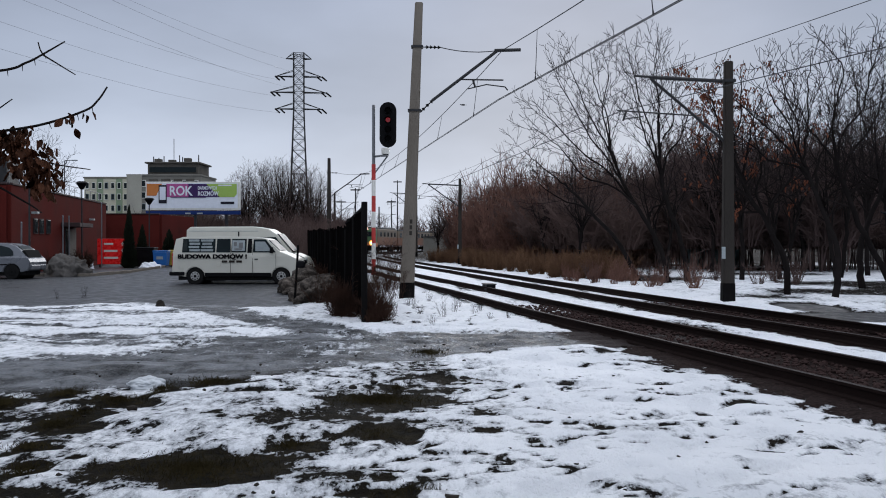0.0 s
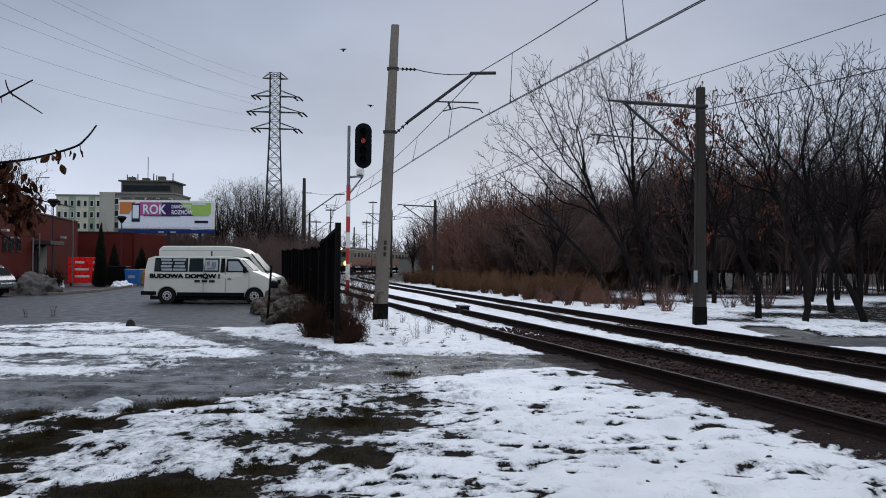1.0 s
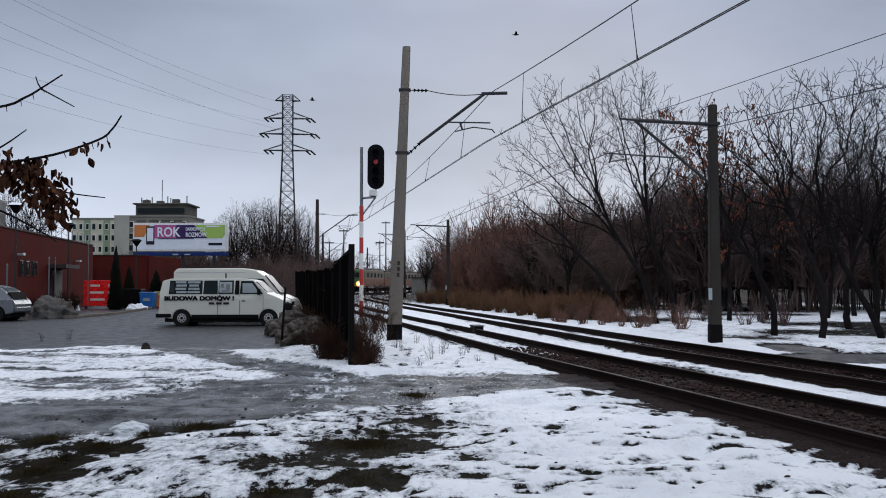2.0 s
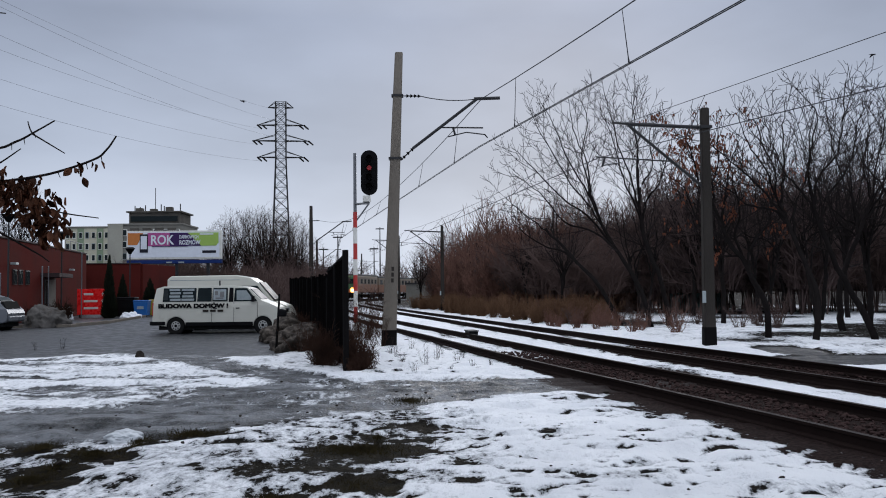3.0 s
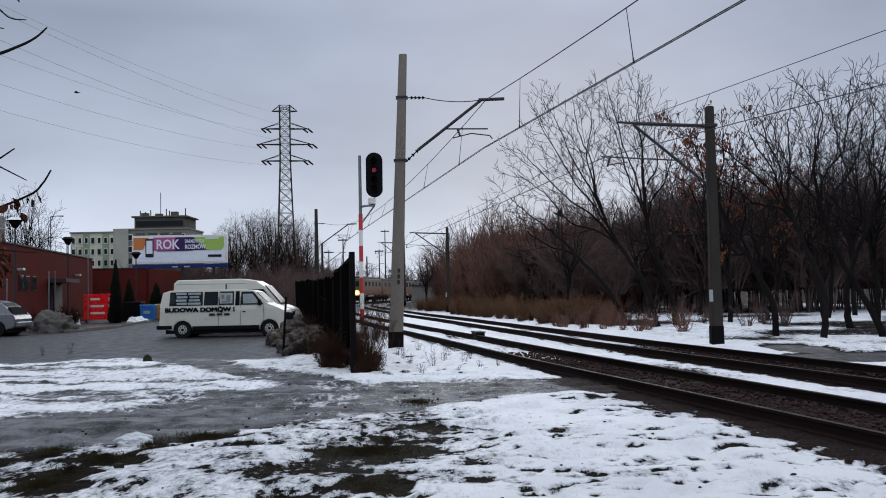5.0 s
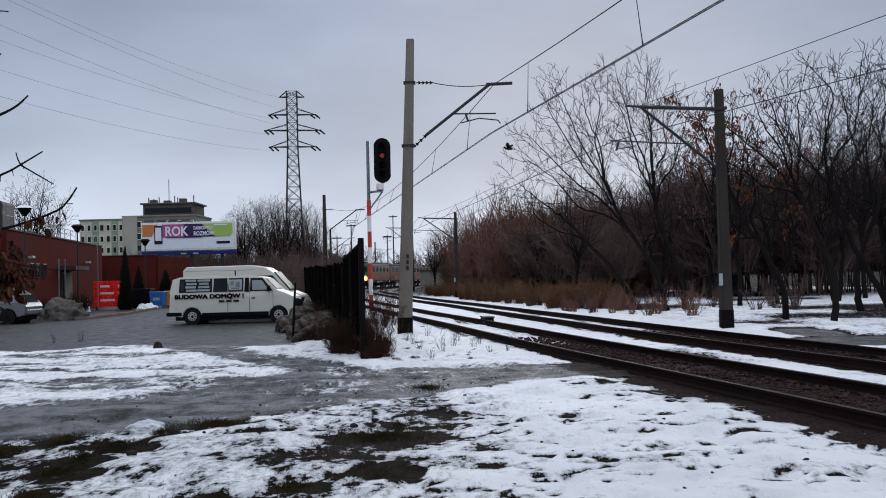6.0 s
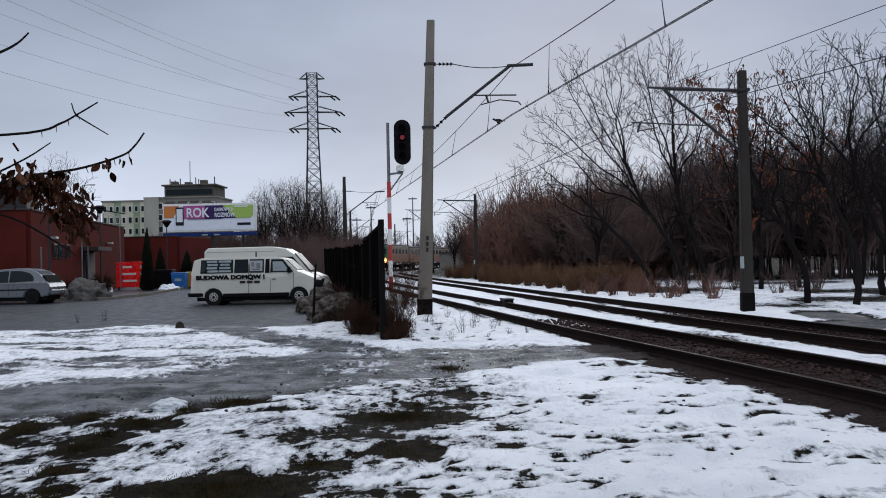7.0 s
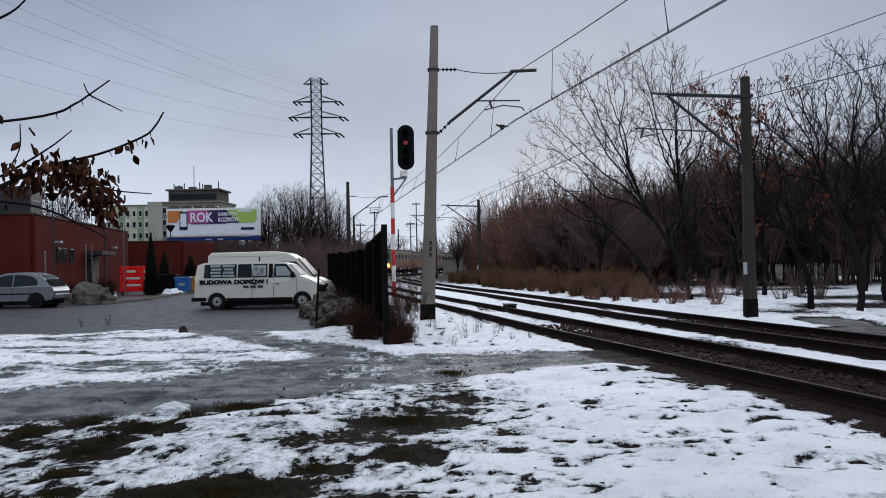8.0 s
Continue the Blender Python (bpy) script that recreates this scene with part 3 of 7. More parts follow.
def railway(line, label):
    global SLEEPER_MESH
    track = thing("railway_track", label, "railway track", kind="structure", group="railway tracks")
    for off in (-0.7535, 0.7535):
        rail_sweep(sideways(line, off), "rail", track)
    if SLEEPER_MESH is None:
        bm = box((2.5, 0.24, 0.16), (0, 0, -0.088), 0.02)
        SLEEPER_MESH = bpy.data.meshes.new("sleeper")
        bm.to_mesh(SLEEPER_MESH)
        bm.free()
        SLEEPER_MESH.materials.append(SLEEPER)
    near = line[(line[:, 1] > 2) & (line[:, 1] < 75)]
    s = np.concatenate([[0], np.cumsum(np.linalg.norm(np.diff(near, axis=0), axis=1))])
    for d in np.arange(0, s[-1], 0.62):
        x, y = np.interp(d, s, near[:, 0]), np.interp(d, s, near[:, 1])
        _, head = along(line, y)
        ob = new("sleeper", SLEEPER_MESH)
        ob.parent = track
        ob.matrix_basis = pose(x, y, random.uniform(-0.02, 0.006) - (0.07 if y > 19 else 0.035), 0, 0, head - 90 + random.uniform(-1, 1))
    return track


railway(TRACK_A, "rusty railway track on ballast, snow between its farther rails")
railway(TRACK_B, "parallel rusty railway track with dark ballast and snow")


def ballast_stones():
    """Loose crushed stones between and beside the rails where the line passes nearest."""
    rng = np.random.RandomState(81)
    shapes = []
    for _ in range(6):
        bm = bmesh.new()
        bmesh.ops.create_icosphere(bm, subdivisions=1, radius=1.0)
        v = np.array([q.co for q in bm.verts]) * rng.uniform(0.7, 1.15, (len(bm.verts), 1))
        shapes.append((v, np.array([[w.index for w in f.verts] for f in bm.faces])))
        bm.free()
    verts, faces, base = [], [], 0
    for line, lo, hi, n in ((TRACK_A, 7, 24, 3600), (TRACK_B, 9, 26, 1500)):
        y = lo + (hi - lo) * rng.rand(n) ** 1.3
        off = np.where(rng.rand(n) < 0.72, rng.uniform(-0.7, 0.7, n), rng.uniform(0.8, 1.3, n))
        x = np.interp(y, line[:, 1], line[:, 0]) + off * 1.02
        for i in range(n):
            v, f = shapes[rng.randint(6)]
            r = rng.uniform(0.018, 0.042)
            a = rng.rand() * 6.28
            c, sn = math.cos(a), math.sin(a)
            q = v * np.array([r * 1.3, r, r * 0.8])
            verts.append(np.stack([q[:, 0] * c - q[:, 1] * sn + x[i], q[:, 0] * sn + q[:, 1] * c + y[i], q[:, 2] - 0.005 + rng.uniform(0, 0.02)], axis=1))
            faces.append(f + base)
            base += len(v)
    ob = new("ballast_stones", mesh_of("ballast_stones", np.concatenate(verts), np.concatenate(faces), BALLAST))
    tagged(ob, "dark red-brown crushed stones between the rails", "ballast", kind="stuff")


BALLAST = mat("ballast_stone", (0.03, 0.019, 0.0175), 0.9, scale=3.0, fine=40, vary=0.7, dirt=(0.014, 0.0095, 0.009), bump=0.3)
ballast_stones()


def crossing_box():
    x, y = sideways(TRACK_A, 0.35)[int(np.argmin(np.abs(TRACK_A[:, 1] - 31.0)))]
    b = thing("track_box", "low black box fixed beside a rail", "box", pose(x + 0.55, y, 0, 0, 0, 100))
    part("housing", box((0.75, 0.3, 0.2), (0, 0, 0.12), 0.03), BLACK, b)
    part("lid", box((0.8, 0.34, 0.04), (0, 0, 0.24), 0.01), DARK_STEEL, b)


crossing_box()


def tapered_pole(h, w0, w1, d0, d1, z0=0.0):
    bm = box((1, 1, 1), (0, 0, 0.5))
    for v in bm.verts:
        k = v.co.z
        v.co = (v.co.x * (w0 + (w1 - w0) * k), v.co.y * (d0 + (d1 - d0) * k), z0 + k * (h - z0))
    bmesh.ops.bevel(bm, geom=list(bm.edges), offset=0.018, segments=2, affect="EDGES")
    return bm


def insulator(a, b, n, parent, r=0.06):
    """A chain of ribbed discs between two points."""
    a, b = Vector(a), Vector(b)
    bm = rod(a, b, 0.018)
    d = (b - a).normalized()
    for i in range(n):
        c = a.lerp(b, (i + 0.5) / n)
        rod(c - d * 0.03, c + d * 0.03, r, r * 0.45, 10, bm)
    part("insulator", bm, TAR, parent, "dark ribbed insulator")


def mast_with_raked_arm(m, h, reach, lean, label, tie_z, low_z, tip_z, stone=CONCRETE):
    """A concrete catenary mast: raked tube from low on the mast up to the tie, steady arm below; the arm points along +x."""
    p = thing("catenary_mast", label, "catenary mast", m, "catenary masts")
    pole = part("pole", tapered_pole(h, 0.42, 0.23, 0.34, 0.2), stone, p)
    pole.data.transform(Matrix.Shear("XY", 4, (lean, 0)))
    foot = part("painted_foot", tapered_pole(0.52, 0.445, 0.43, 0.36, 0.35), TAR, p, "black tarred foot")
    foot.data.transform(Matrix.Shear("XY", 4, (lean, 0)))
    for z in (1.95, 2.12, 2.29):
        part("marking", box((0.075, 0.012, 0.12), (lean * z + 0.04, -0.162, z), 0.0), DARK_CONCRETE, p, "faded dark number bar")
    for z, w in ((tie_z, 0.27), (low_z, 0.31)):
        part("clamp", box((w + 0.08, w, 0.07), (lean * z, 0, z), 0.01), DARK_STEEL, p)
    x0, xl = lean * tie_z + 0.14, lean * low_z + 0.16
    hx = reach - 0.65
    insulator((x0 + 0.1, 0, tie_z), (x0 + 0.55, 0, tie_z - 0.01), 4, p)
    part("tie_bolt", rod((x0, 0, tie_z), (x0 + 0.12, 0, tie_z), 0.015), DARK_STEEL, p)
    pts = [Vector((x0 + 0.5 + (hx - x0 - 0.5) * t, 0, tie_z + (tip_z - tie_z) * t - 0.09 * 4 * t * (1 - t))) for t in np.linspace(0, 1, 7)]
    part("tie_rod", chain(pts, 0.014), WIRE, p)
    insulator((xl + 0.05, 0, low_z), (xl + 0.4, 0, low_z + 0.33), 3, p)
    bm = rod((xl, 0, low_z - 0.03), (xl + 0.06, 0, low_z), 0.03)
    rod((xl + 0.36, 0, low_z + 0.3), (hx, 0, tip_z + 0.02), 0.045, None, 8, bm)
    part("raked_tube", bm, DARK_STEEL, p)
    part("top_tube", rod((hx - 0.12, 0, tip_z), (reach, 0, tip_z + 0.02), 0.05), DARK_STEEL, p)
    k = 0.52
    mx, mz = xl + (hx - xl) * k, low_z + (tip_z - low_z) * k
    bm = rod((mx - 0.05, 0, mz), (mx + 1.25, 0, mz - 0.02), 0.022)
    rod((mx + 0.35, 0, mz), (mx + 0.42, 0, mz - 0.22), 0.03, None, 6, bm)
    rod((mx + 0.2, 0, mz - 0.28), (mx + 0.75, 0, mz - 0.15), 0.018, None, 6, bm)
    rod((mx + 0.75, 0, mz - 0.15), (mx + 1.3, 0, mz - 0.22), 0.018, None, 6, bm)
    rod((mx + 1.3, 0, mz - 0.22), (mx + 1.38, 0, mz - 0.32), 0.018, None, 6, bm)
    part("steady_arm", bm, DARK_STEEL, p)
    return p


def mast_with_level_arm(m, h, reach, label, arm_z, low_z):
    """A concrete catenary mast with a level arm at its top and a strut under it; the arm points along -x."""
    p = thing("catenary_mast", label, "catenary mast", m, "catenary masts")
    part("pole", tapered_pole(h, 0.31, 0.21, 0.28, 0.2), DARK_CONCRETE, p)
    part("painted_foot", tapered_pole(0.6, 0.335, 0.325, 0.3, 0.295), TAR, p, "black tarred foot")
    part("notice", box((0.1, 0.02, 0.32), (-0.16, -0.15, 1.4), 0.004), PAPER, p, "small pale notice strip")
    part("clamp", box((0.34, 0.3, 0.08), (0, 0, arm_z), 0.01), DARK_STEEL, p)
    bm = rod((-0.1, 0, arm_z), (-reach + 0.5, 0, arm_z + 0.1), 0.05)
    rod((-reach + 0.55, 0, arm_z + 0.1), (-reach, 0, arm_z + 0.15), 0.032, None, 8, bm)
    part("level_arm", bm, DARK_STEEL, p)
    part("strut", rod((-0.12, 0, low_z), (-reach + 0.45, 0, arm_z + 0.08), 0.042), DARK_STEEL, p)
    z = low_z + (arm_z - low_z) * 0.42
    bm = rod((-0.9, 0, z), (-reach - 0.45, 0, z + 0.14), 0.02)
    rod((-reach - 0.2, 0, z + 0.1), (-reach - 0.28, 0, z - 0.14), 0.03, None, 6, bm)
    rod((-reach - 0.28, 0, z - 0.1), (-reach + 0.25, 0, z - 0.02), 0.016, None, 6, bm)
    part("steady_arm", bm, DARK_STEEL, p)
    return p


mast_with_raked_arm(pose(-1.07, 27.4, -0.05), 8.72, 3.35, 0.0415, "tall pale concrete catenary mast with black foot, leaning over snow", 7.42, 5.55, 7.32)
mast_with_level_arm(pose(7.68, 25.1, -0.05), 6.55, 2.55, "dark concrete catenary mast beside the woods", 6.02, 4.42)
mast_with_raked_arm(pose(-9.3, 76, -0.05), 8.6, 3.3, 0.0, "distant dark catenary mast with raked bracket arm", 7.4, 5.5, 7.3, DARK_CONCRETE)
mast_with_level_arm(pose(1.3, 71.5, -0.05), 6.6, 2.9, "distant catenary mast half hidden by brush", 6.1, 4.5)
mast_with_raked_arm(pose(-14.9, 128, -0.05), 8.6, 3.3, 0.0, "distant dark catenary mast with raked bracket arm", 7.4, 5.5, 7.3, DARK_CONCRETE)
mast_with_level_arm(pose(-3.2, 112, -0.05), 8.2, 3.2, "distant catenary mast half hidden by brush", 7.6, 5.6)
mast_with_raked_arm(pose(-12.5, 182, -0.05), 8.8, 3.3, 0.0, "distant dark catenary mast with raked bracket arm", 7.4, 5.5, 7.3, DARK_CONCRETE)


def overhead_line(name, spans, label, thick=1.0):
    """Messenger wire, contact wire and droppers; spans: (messenger from, to, sag, contact from, to)."""
    p = thing(name, label, "overhead wire", group="overhead wires")
    for m0, m1, sag, c0, c1 in spans:
        m0, m1, c0, c1 = (Vector(v) for v in (m0, m1, c0, c1))
        n = 16
        hang = lambda t: m0.lerp(m1, t) - Vector((0, 0, sag * 4 * t * (1 - t)))
        part("messenger_wire", chain([hang(i / n) for i in range(n + 1)], 0.013 * thick, None, 5), WIRE, p)
        for off in (-0.025 * thick, 0.025 * thick):
            part("contact_wire", rod(c0 + Vector((off, 0, 0)), c1 + Vector((off, 0, 0)), 0.011 * thick, None, 5), WIRE, p)
        count = max(4, int((m1 - m0).length / 6.5))
        for i in range(count):
            t = (i + 0.5) / count
            a, b = hang(t), c0.lerp(c1, t)
            part("dropper", chain([a, b + (a - b).normalized() * 0.1, b + (a - b).normalized() * 0.09, b], 0.007, 0.02, 5), WIRE, p)


A_TOP, A_LOW = (1.75, 27.4, 7.28), (1.62, 27.4, 5.82)
overhead_line("overhead_line", [
    ((11.2, -20, 7.3), A_TOP, 0.62, (12.2, -20, 5.85), A_LOW),
    (A_TOP, (-6.6, 76, 7.28), 0.7, A_LOW, (-7.0, 76, 5.82)),
    ((-6.6, 76, 7.28), (-12.2, 128, 7.28), 0.7, (-7.0, 76, 5.82), (-12.3, 128, 5.82)),
    ((-12.2, 128, 7.28), (-10.0, 182, 7.28), 0.7, (-12.3, 128, 5.82), (-9.8, 182, 5.82))], "twin contact wire, messenger wire and droppers over the nearer track")
B_TOP, B_LOW = (5.55, 25.1, 6.12), (4.75, 25.1, 5.15)
overhead_line("overhead_line", [
    ((19.5, -14, 6.8), B_TOP, 0.0, (22.8, -14, 5.8), B_LOW),
    (B_TOP, (-1.4, 71.5, 6.2), 0.35, B_LOW, (-1.9, 71.5, 5.25)),
    ((-1.4, 71.5, 6.2), (-6.3, 112, 7.7), 0.5, (-1.9, 71.5, 5.25), (-6.6, 112, 5.8))], "contact and messenger wire over the farther track", 0.65)


def rail_signal():
    s = thing("railway_signal", "red and white striped signal mast with black lamp head", "railway signal", pose(-2.46, 33, -0.05))
    part("mast", rod((0, 0, 4.45), (0, 0, 6.55), 0.06, 0.055, 10), STEEL, s, "grey steel upper mast")
    z, i = 4.45, 0
    while z > 0.05:
        part("stripe", rod((0, 0, max(0, z - 0.56)), (0, 0, z), 0.075, None, 10), WHITE if i % 2 else RED, s, "white band" if i % 2 else "red band")
        z, i = z - 0.56, i + 1
    bm = bmesh.new()
    prof = [(0.3 * math.sin(a), (0.5 if math.cos(a) > 0 else -0.5) + 0.3 * math.cos(a)) for a in np.linspace(0, 2 * math.pi, 28, endpoint=False)]
    prism([(0.51 + x, 5.85 + z) for x, z in prof], 0.06, bm)
    head = part("head", bm, BLACK, s, "black oval backing board")
    part("housing", box((0.3, 0.25, 1.3), (0.51, 0.12, 5.85), 0.04), BLACK, head)
    for k, z in enumerate((6.35, 6.02, 5.69, 5.36)):
        hood = bmesh.new()
        bmesh.ops.create_cone(hood, cap_ends=False, segments=14, radius1=0.12, radius2=0.11, depth=0.2, matrix=Matrix.Translation((0.51, -0.12, z)) @ pose(0, 0, 0, 90))
        part("hood", hood, BLACK, head)
        part("lens", rod((0.51, -0.035, z), (0.51, -0.05, z), 0.085, None, 14), RED_LAMP if k == 1 else BLACK, head, "lit red lens" if k == 1 else "dark lens")
    bm = box((0.28, 0.2, 0.22), (0.42, 0, 4.92), 0.03)
    part("junction_box", bm, WHITE, s, "pale junction box under the head")
    bm = rod((0, 0, 4.72), (0.5, 0, 4.78), 0.04)
    rod((0.05, 0, 4.15), (0.5, 0, 4.75), 0.028, None, 8, bm)
    rod((0.5, 0, 4.75), (0.51, 0.05, 5.3), 0.03, None, 8, bm)
    part("bracket", bm, STEEL, s)
    part("platform", box((0.5, 0.3, 0.03), (0.25, 0, 4.74), 0.005), STEEL, s)
    part("foot", box((0.4, 0.4, 0.25), (0, 0, 0.12), 0.03), CONCRETE, s)


RED_LAMP = glow("red_signal_lamp", (0.55, 0.02, 0.03), 0.13)
rail_signal()


def screened_fence():
    """A steel fence hung with black cloth, high at its near end, along the line."""
    f = thing("fence", "black cloth-covered steel fence along the railway", "fence")
    a, u = Vector((-1.55, 18.35, 0)), Vector((-0.17, 1, 0)).normalized()
    side = Vector((u.y, -u.x, 0))

    def panel(s0, s1, h0, h1, z0):
        bm, n, k = bmesh.new(), 14, 7
        grid = []
        for i in range(n + 1):
            t = i / n
            col = []
            for j in range(k + 1):
                q = j / k
                h = h0 + (h1 - h0) * t
                p = a + u * (s0 + (s1 - s0) * t) + Vector((0, 0, z0 + (h - z0) * q))
                p += side * (0.03 * math.sin(t * 23 + q * 3 + s0) + 0.02 * math.sin(t * 51 + s0) * (1 - q))
                if j == k:
                    p.z += 0.04 * math.sin(t * 17 + s0)
                col.append(bm.verts.new(p))
            grid.append(col)
        for i in range(n):
            for j in range(k):
                bm.faces.new((grid[i][j], grid[i + 1][j], grid[i + 1][j + 1], grid[i][j + 1]))
        bmesh.ops.solidify(bm, geom=list(bm.faces), thickness=0.025)
        part("cloth_panel", bm, CLOTH, f)
    panel(0.0, 5.6, 2.36, 2.14, 0.12)
    s = 5.62
    while s < 42:
        h = 2.02 + 0.011 * (s - 6)
        panel(s, s + 3.98, h + random.uniform(-0.06, 0.04), h + 0.045 + random.uniform(-0.06, 0.04), 0.1)
        s += 4.0
    for d in [0, 2.8] + [5.6 + 4 * i for i in range(10)]:
        p = a + u * d
        part("post", rod(p - Vector((0, 0, 0.1)), p + Vector((0, 0, 2.42 if d < 1 else 2.2 if d < 4 else 1.9 + 0.01 * d)), 0.04 if d else 0.06, None, 8), TAR, f)
    part("top_rail", rod(a + Vector((0, 0, 2.33)), a + u * 5.6 + Vector((0, 0, 2.11)), 0.03), TAR, f)


screened_fence()


def marker_post():
    p = thing("marker_post", "thin dark post with a small black box, by the slush lane", "post", pose(-4.02, 25.2, -0.05))
    part("post", rod((0, 0, 0), (0.1, 0, 1.6), 0.035, 0.028, 8), TAR, p)
    part("box", box((0.24, 0.16, 0.19), (0.17, 0, 1.08), 0.05), BLACK, p, "small black box")


marker_post()


# ---- vehicles ----
def wheel(parent, x, y, r, width=0.2, rim=HUB):
    w = part("wheel", rod((x, y - width / 2, r), (x, y + width / 2, r), r, None, 24), RUBBER, parent, "black tyre")
    s = -1 if y < 0 else 1
    part("rim", rod((x, y + s * width * 0.46, r), (x, y + s * (width * 0.5 + 0.012), r), r * 0.6, r * 0.52, 18), rim, w, "dull steel rim")
    for k in range(8):
        a = k * math.pi / 4
        part("slot", rod((x + r * 0.4 * math.cos(a), y + s * width * 0.5, r + r * 0.4 * math.sin(a)), (x + r * 0.4 * math.cos(a), y + s * (width * 0.5 + 0.016), r + r * 0.4 * math.sin(a)), r * 0.09, None, 6), BLACK, w)
    part("hub", rod((x, y + s * width * 0.5, r), (x, y + s * (width * 0.5 + 0.03), r), r * 0.2, r * 0.15, 10), BLACK, w)


def pane(name, outline, y, parent, material=GLASS, label="", thick=0.02, axis="y"):
    return part(name, prism(outline, thick, axis=axis, at=y), material, parent, label)


def body_shell(side, half_low, half_high, z_belt, material, parent, bevel=0.05):
    """A vehicle body from its side outline, drawn in above the belt line."""
    low, high = [], []
    for (x0, z0), (x1, z1) in zip(side, side[1:] + side[:1]):
        (low if z0 <= z_belt else high).append((x0, z0))
        if (z0 - z_belt) * (z1 - z_belt) < 0:
            t = (z_belt - z0) / (z1 - z0)
            low.append((x0 + (x1 - x0) * t, z_belt))
            high.append((x0 + (x1 - x0) * t, z_belt))
    top = max(q for _, q in side)
    bm = prism(low, 2 * half_low)
    rim = [e for e in bm.edges if abs(e.verts[0].co.y - e.verts[1].co.y) < 0.01 and min(v.co.z for v in e.verts) < z_belt - 0.02]
    bmesh.ops.bevel(bm, geom=rim, offset=bevel * 0.5, segments=2, affect="EDGES", clamp_overlap=True)
    up = prism(high, 2.0)
    for v in up.verts:
        v.co.y *= half_low + (half_high - half_low) * (v.co.z - z_belt) / (top - z_belt)
    rim = [e for e in up.edges if min(v.co.z for v in e.verts) > z_belt + 0.02]
    bmesh.ops.bevel(up, geom=rim, offset=bevel, segments=3, affect="EDGES", profile=0.6, clamp_overlap=True)
    tmp = bpy.data.meshes.new("cab")
    up.to_mesh(tmp)
    up.free()
    bm.from_mesh(tmp)
    bpy.data.meshes.remove(tmp)
    return part("body", bm, material, parent, smooth=False)


def arch(cx, r, n=10):
    return [(cx + r * math.cos(a), 0.3 + r * math.sin(a)) for a in np.linspace(0, math.pi, n)]


def lettered_van(m):
    """A long-wheelbase panel van with side windows, nose towards +x; its near side is at -y."""
    v = thing("van", "cream white passenger van with black lettering, parked on asphalt", "van", m)
    L = 2.53
    side = [(-L, 0.36)] + [(x, z) for x, z in arch(-1.6, 0.38)[::-1]] + [(x, z) for x, z in arch(1.83, 0.38)[::-1]] + [(2.56, 0.34), (2.62, 0.5), (2.6, 0.7), (2.54, 0.9), (2.42, 1.02), (2.1, 1.18), (1.79, 1.29), (1.27, 1.79), (1.02, 1.86), (0.2, 1.9), (-2.1, 1.88), (-2.38, 1.79), (-2.5, 1.2)]
    body_shell(side, 0.92, 0.8, 1.1, VAN_WHITE, v)
    def win(name, x0, x1, z0=1.17, z1=1.74, mat_=GLASS, label="dark tinted window", cut=0.0):
        bm = prism([(x0, z0), (x1, z0), (x1 - cut, z1), (x0 + 0.03, z1)], 0.03)
        for q in bm.verts:
            q.co.y += -0.926 + 0.12 * (q.co.z - 1.1) / 0.84
        bmesh.ops.bevel(bm, geom=list(bm.edges), offset=0.008, segments=1, affect="EDGES")
        return part(name, bm, mat_, v, label)
    back = win("window", -2.12, -0.8, 1.27, 1.81)
    skin = lambda z: -0.926 + 0.12 * (z - 1.1) / 0.84 - 0.016
    for i, z in enumerate((1.35, 1.48, 1.61, 1.74)):
        for x, w in ((-1.62 - 0.03 * (i % 2), 0.42), (-1.13, 0.5 - 0.06 * (i % 3))):
            part("notice", box((w, 0.012, 0.085), (x, skin(z), z), 0.004), PAPER, back, "pale lettered notice behind the glass")
    # no notice here: a dim sheet imitates light coming through the glass
    part("notice", box((0.16, 0.012, 0.4), (-2.0, skin(1.54), 1.54), 0.004, Matrix.Rotation(radians(-8), 4, "X")), SCREEN, back, "dim panel painted as the view through the glass")
    win("window", -0.76, -0.2, 1.27, 1.81)
    mid = win("window", -0.16, 0.44, 1.27, 1.81, SCREEN)
    part("notice", box((0.5, 0.012, 0.42), (0.13, skin(1.54), 1.54), 0.004, Matrix.Rotation(radians(-8), 4, "X")), PAPER, mid, "pale poster behind the glass")
    for x, z, w, h in ((0.0, 1.6, 0.12, 0.16), (0.22, 1.55, 0.16, 0.22), (0.12, 1.4, 0.3, 0.05)):
        part("notice", box((w, 0.012, h), (x, skin(z) - 0.008, z), 0.003, Matrix.Rotation(radians(-8), 4, "X")), HUB, mid, "grey picture on the poster")
    win("window", 0.48, 0.66, 1.25, 1.81, BLACK, "black pillar between the windows")
    front = win("window", 0.7, 1.62, 1.27, 1.79, GLASS, "clear front door window", 0.42)
    # no notice here: a pale sheet imitates daylight showing through the cab
    part("notice", prism([(0.8, 1.32), (1.45, 1.32), (1.18, 1.7), (0.8, 1.7)], 0.01, at=skin(1.5) - 0.02), PAPER, front, "pale panel painted as light through the cab")
    bm = prism([(1.29, 1.75), (1.72, 1.33), (1.76, 1.355), (1.33, 1.775)], 1.5)
    part("windscreen", bm, SCREEN, v, "sloping windscreen")
    part("bonnet_line", box((0.012, 0.01, 0.6), (1.62, -0.925, 0.92), 0.002), BLACK, v)
    for x in (0.69, -0.18):
        part("door_line", box((0.012, 0.012, 1.25), (x, -0.918, 0.98), 0.002, Matrix.Rotation(radians(-4), 4, "X")), BLACK, v)
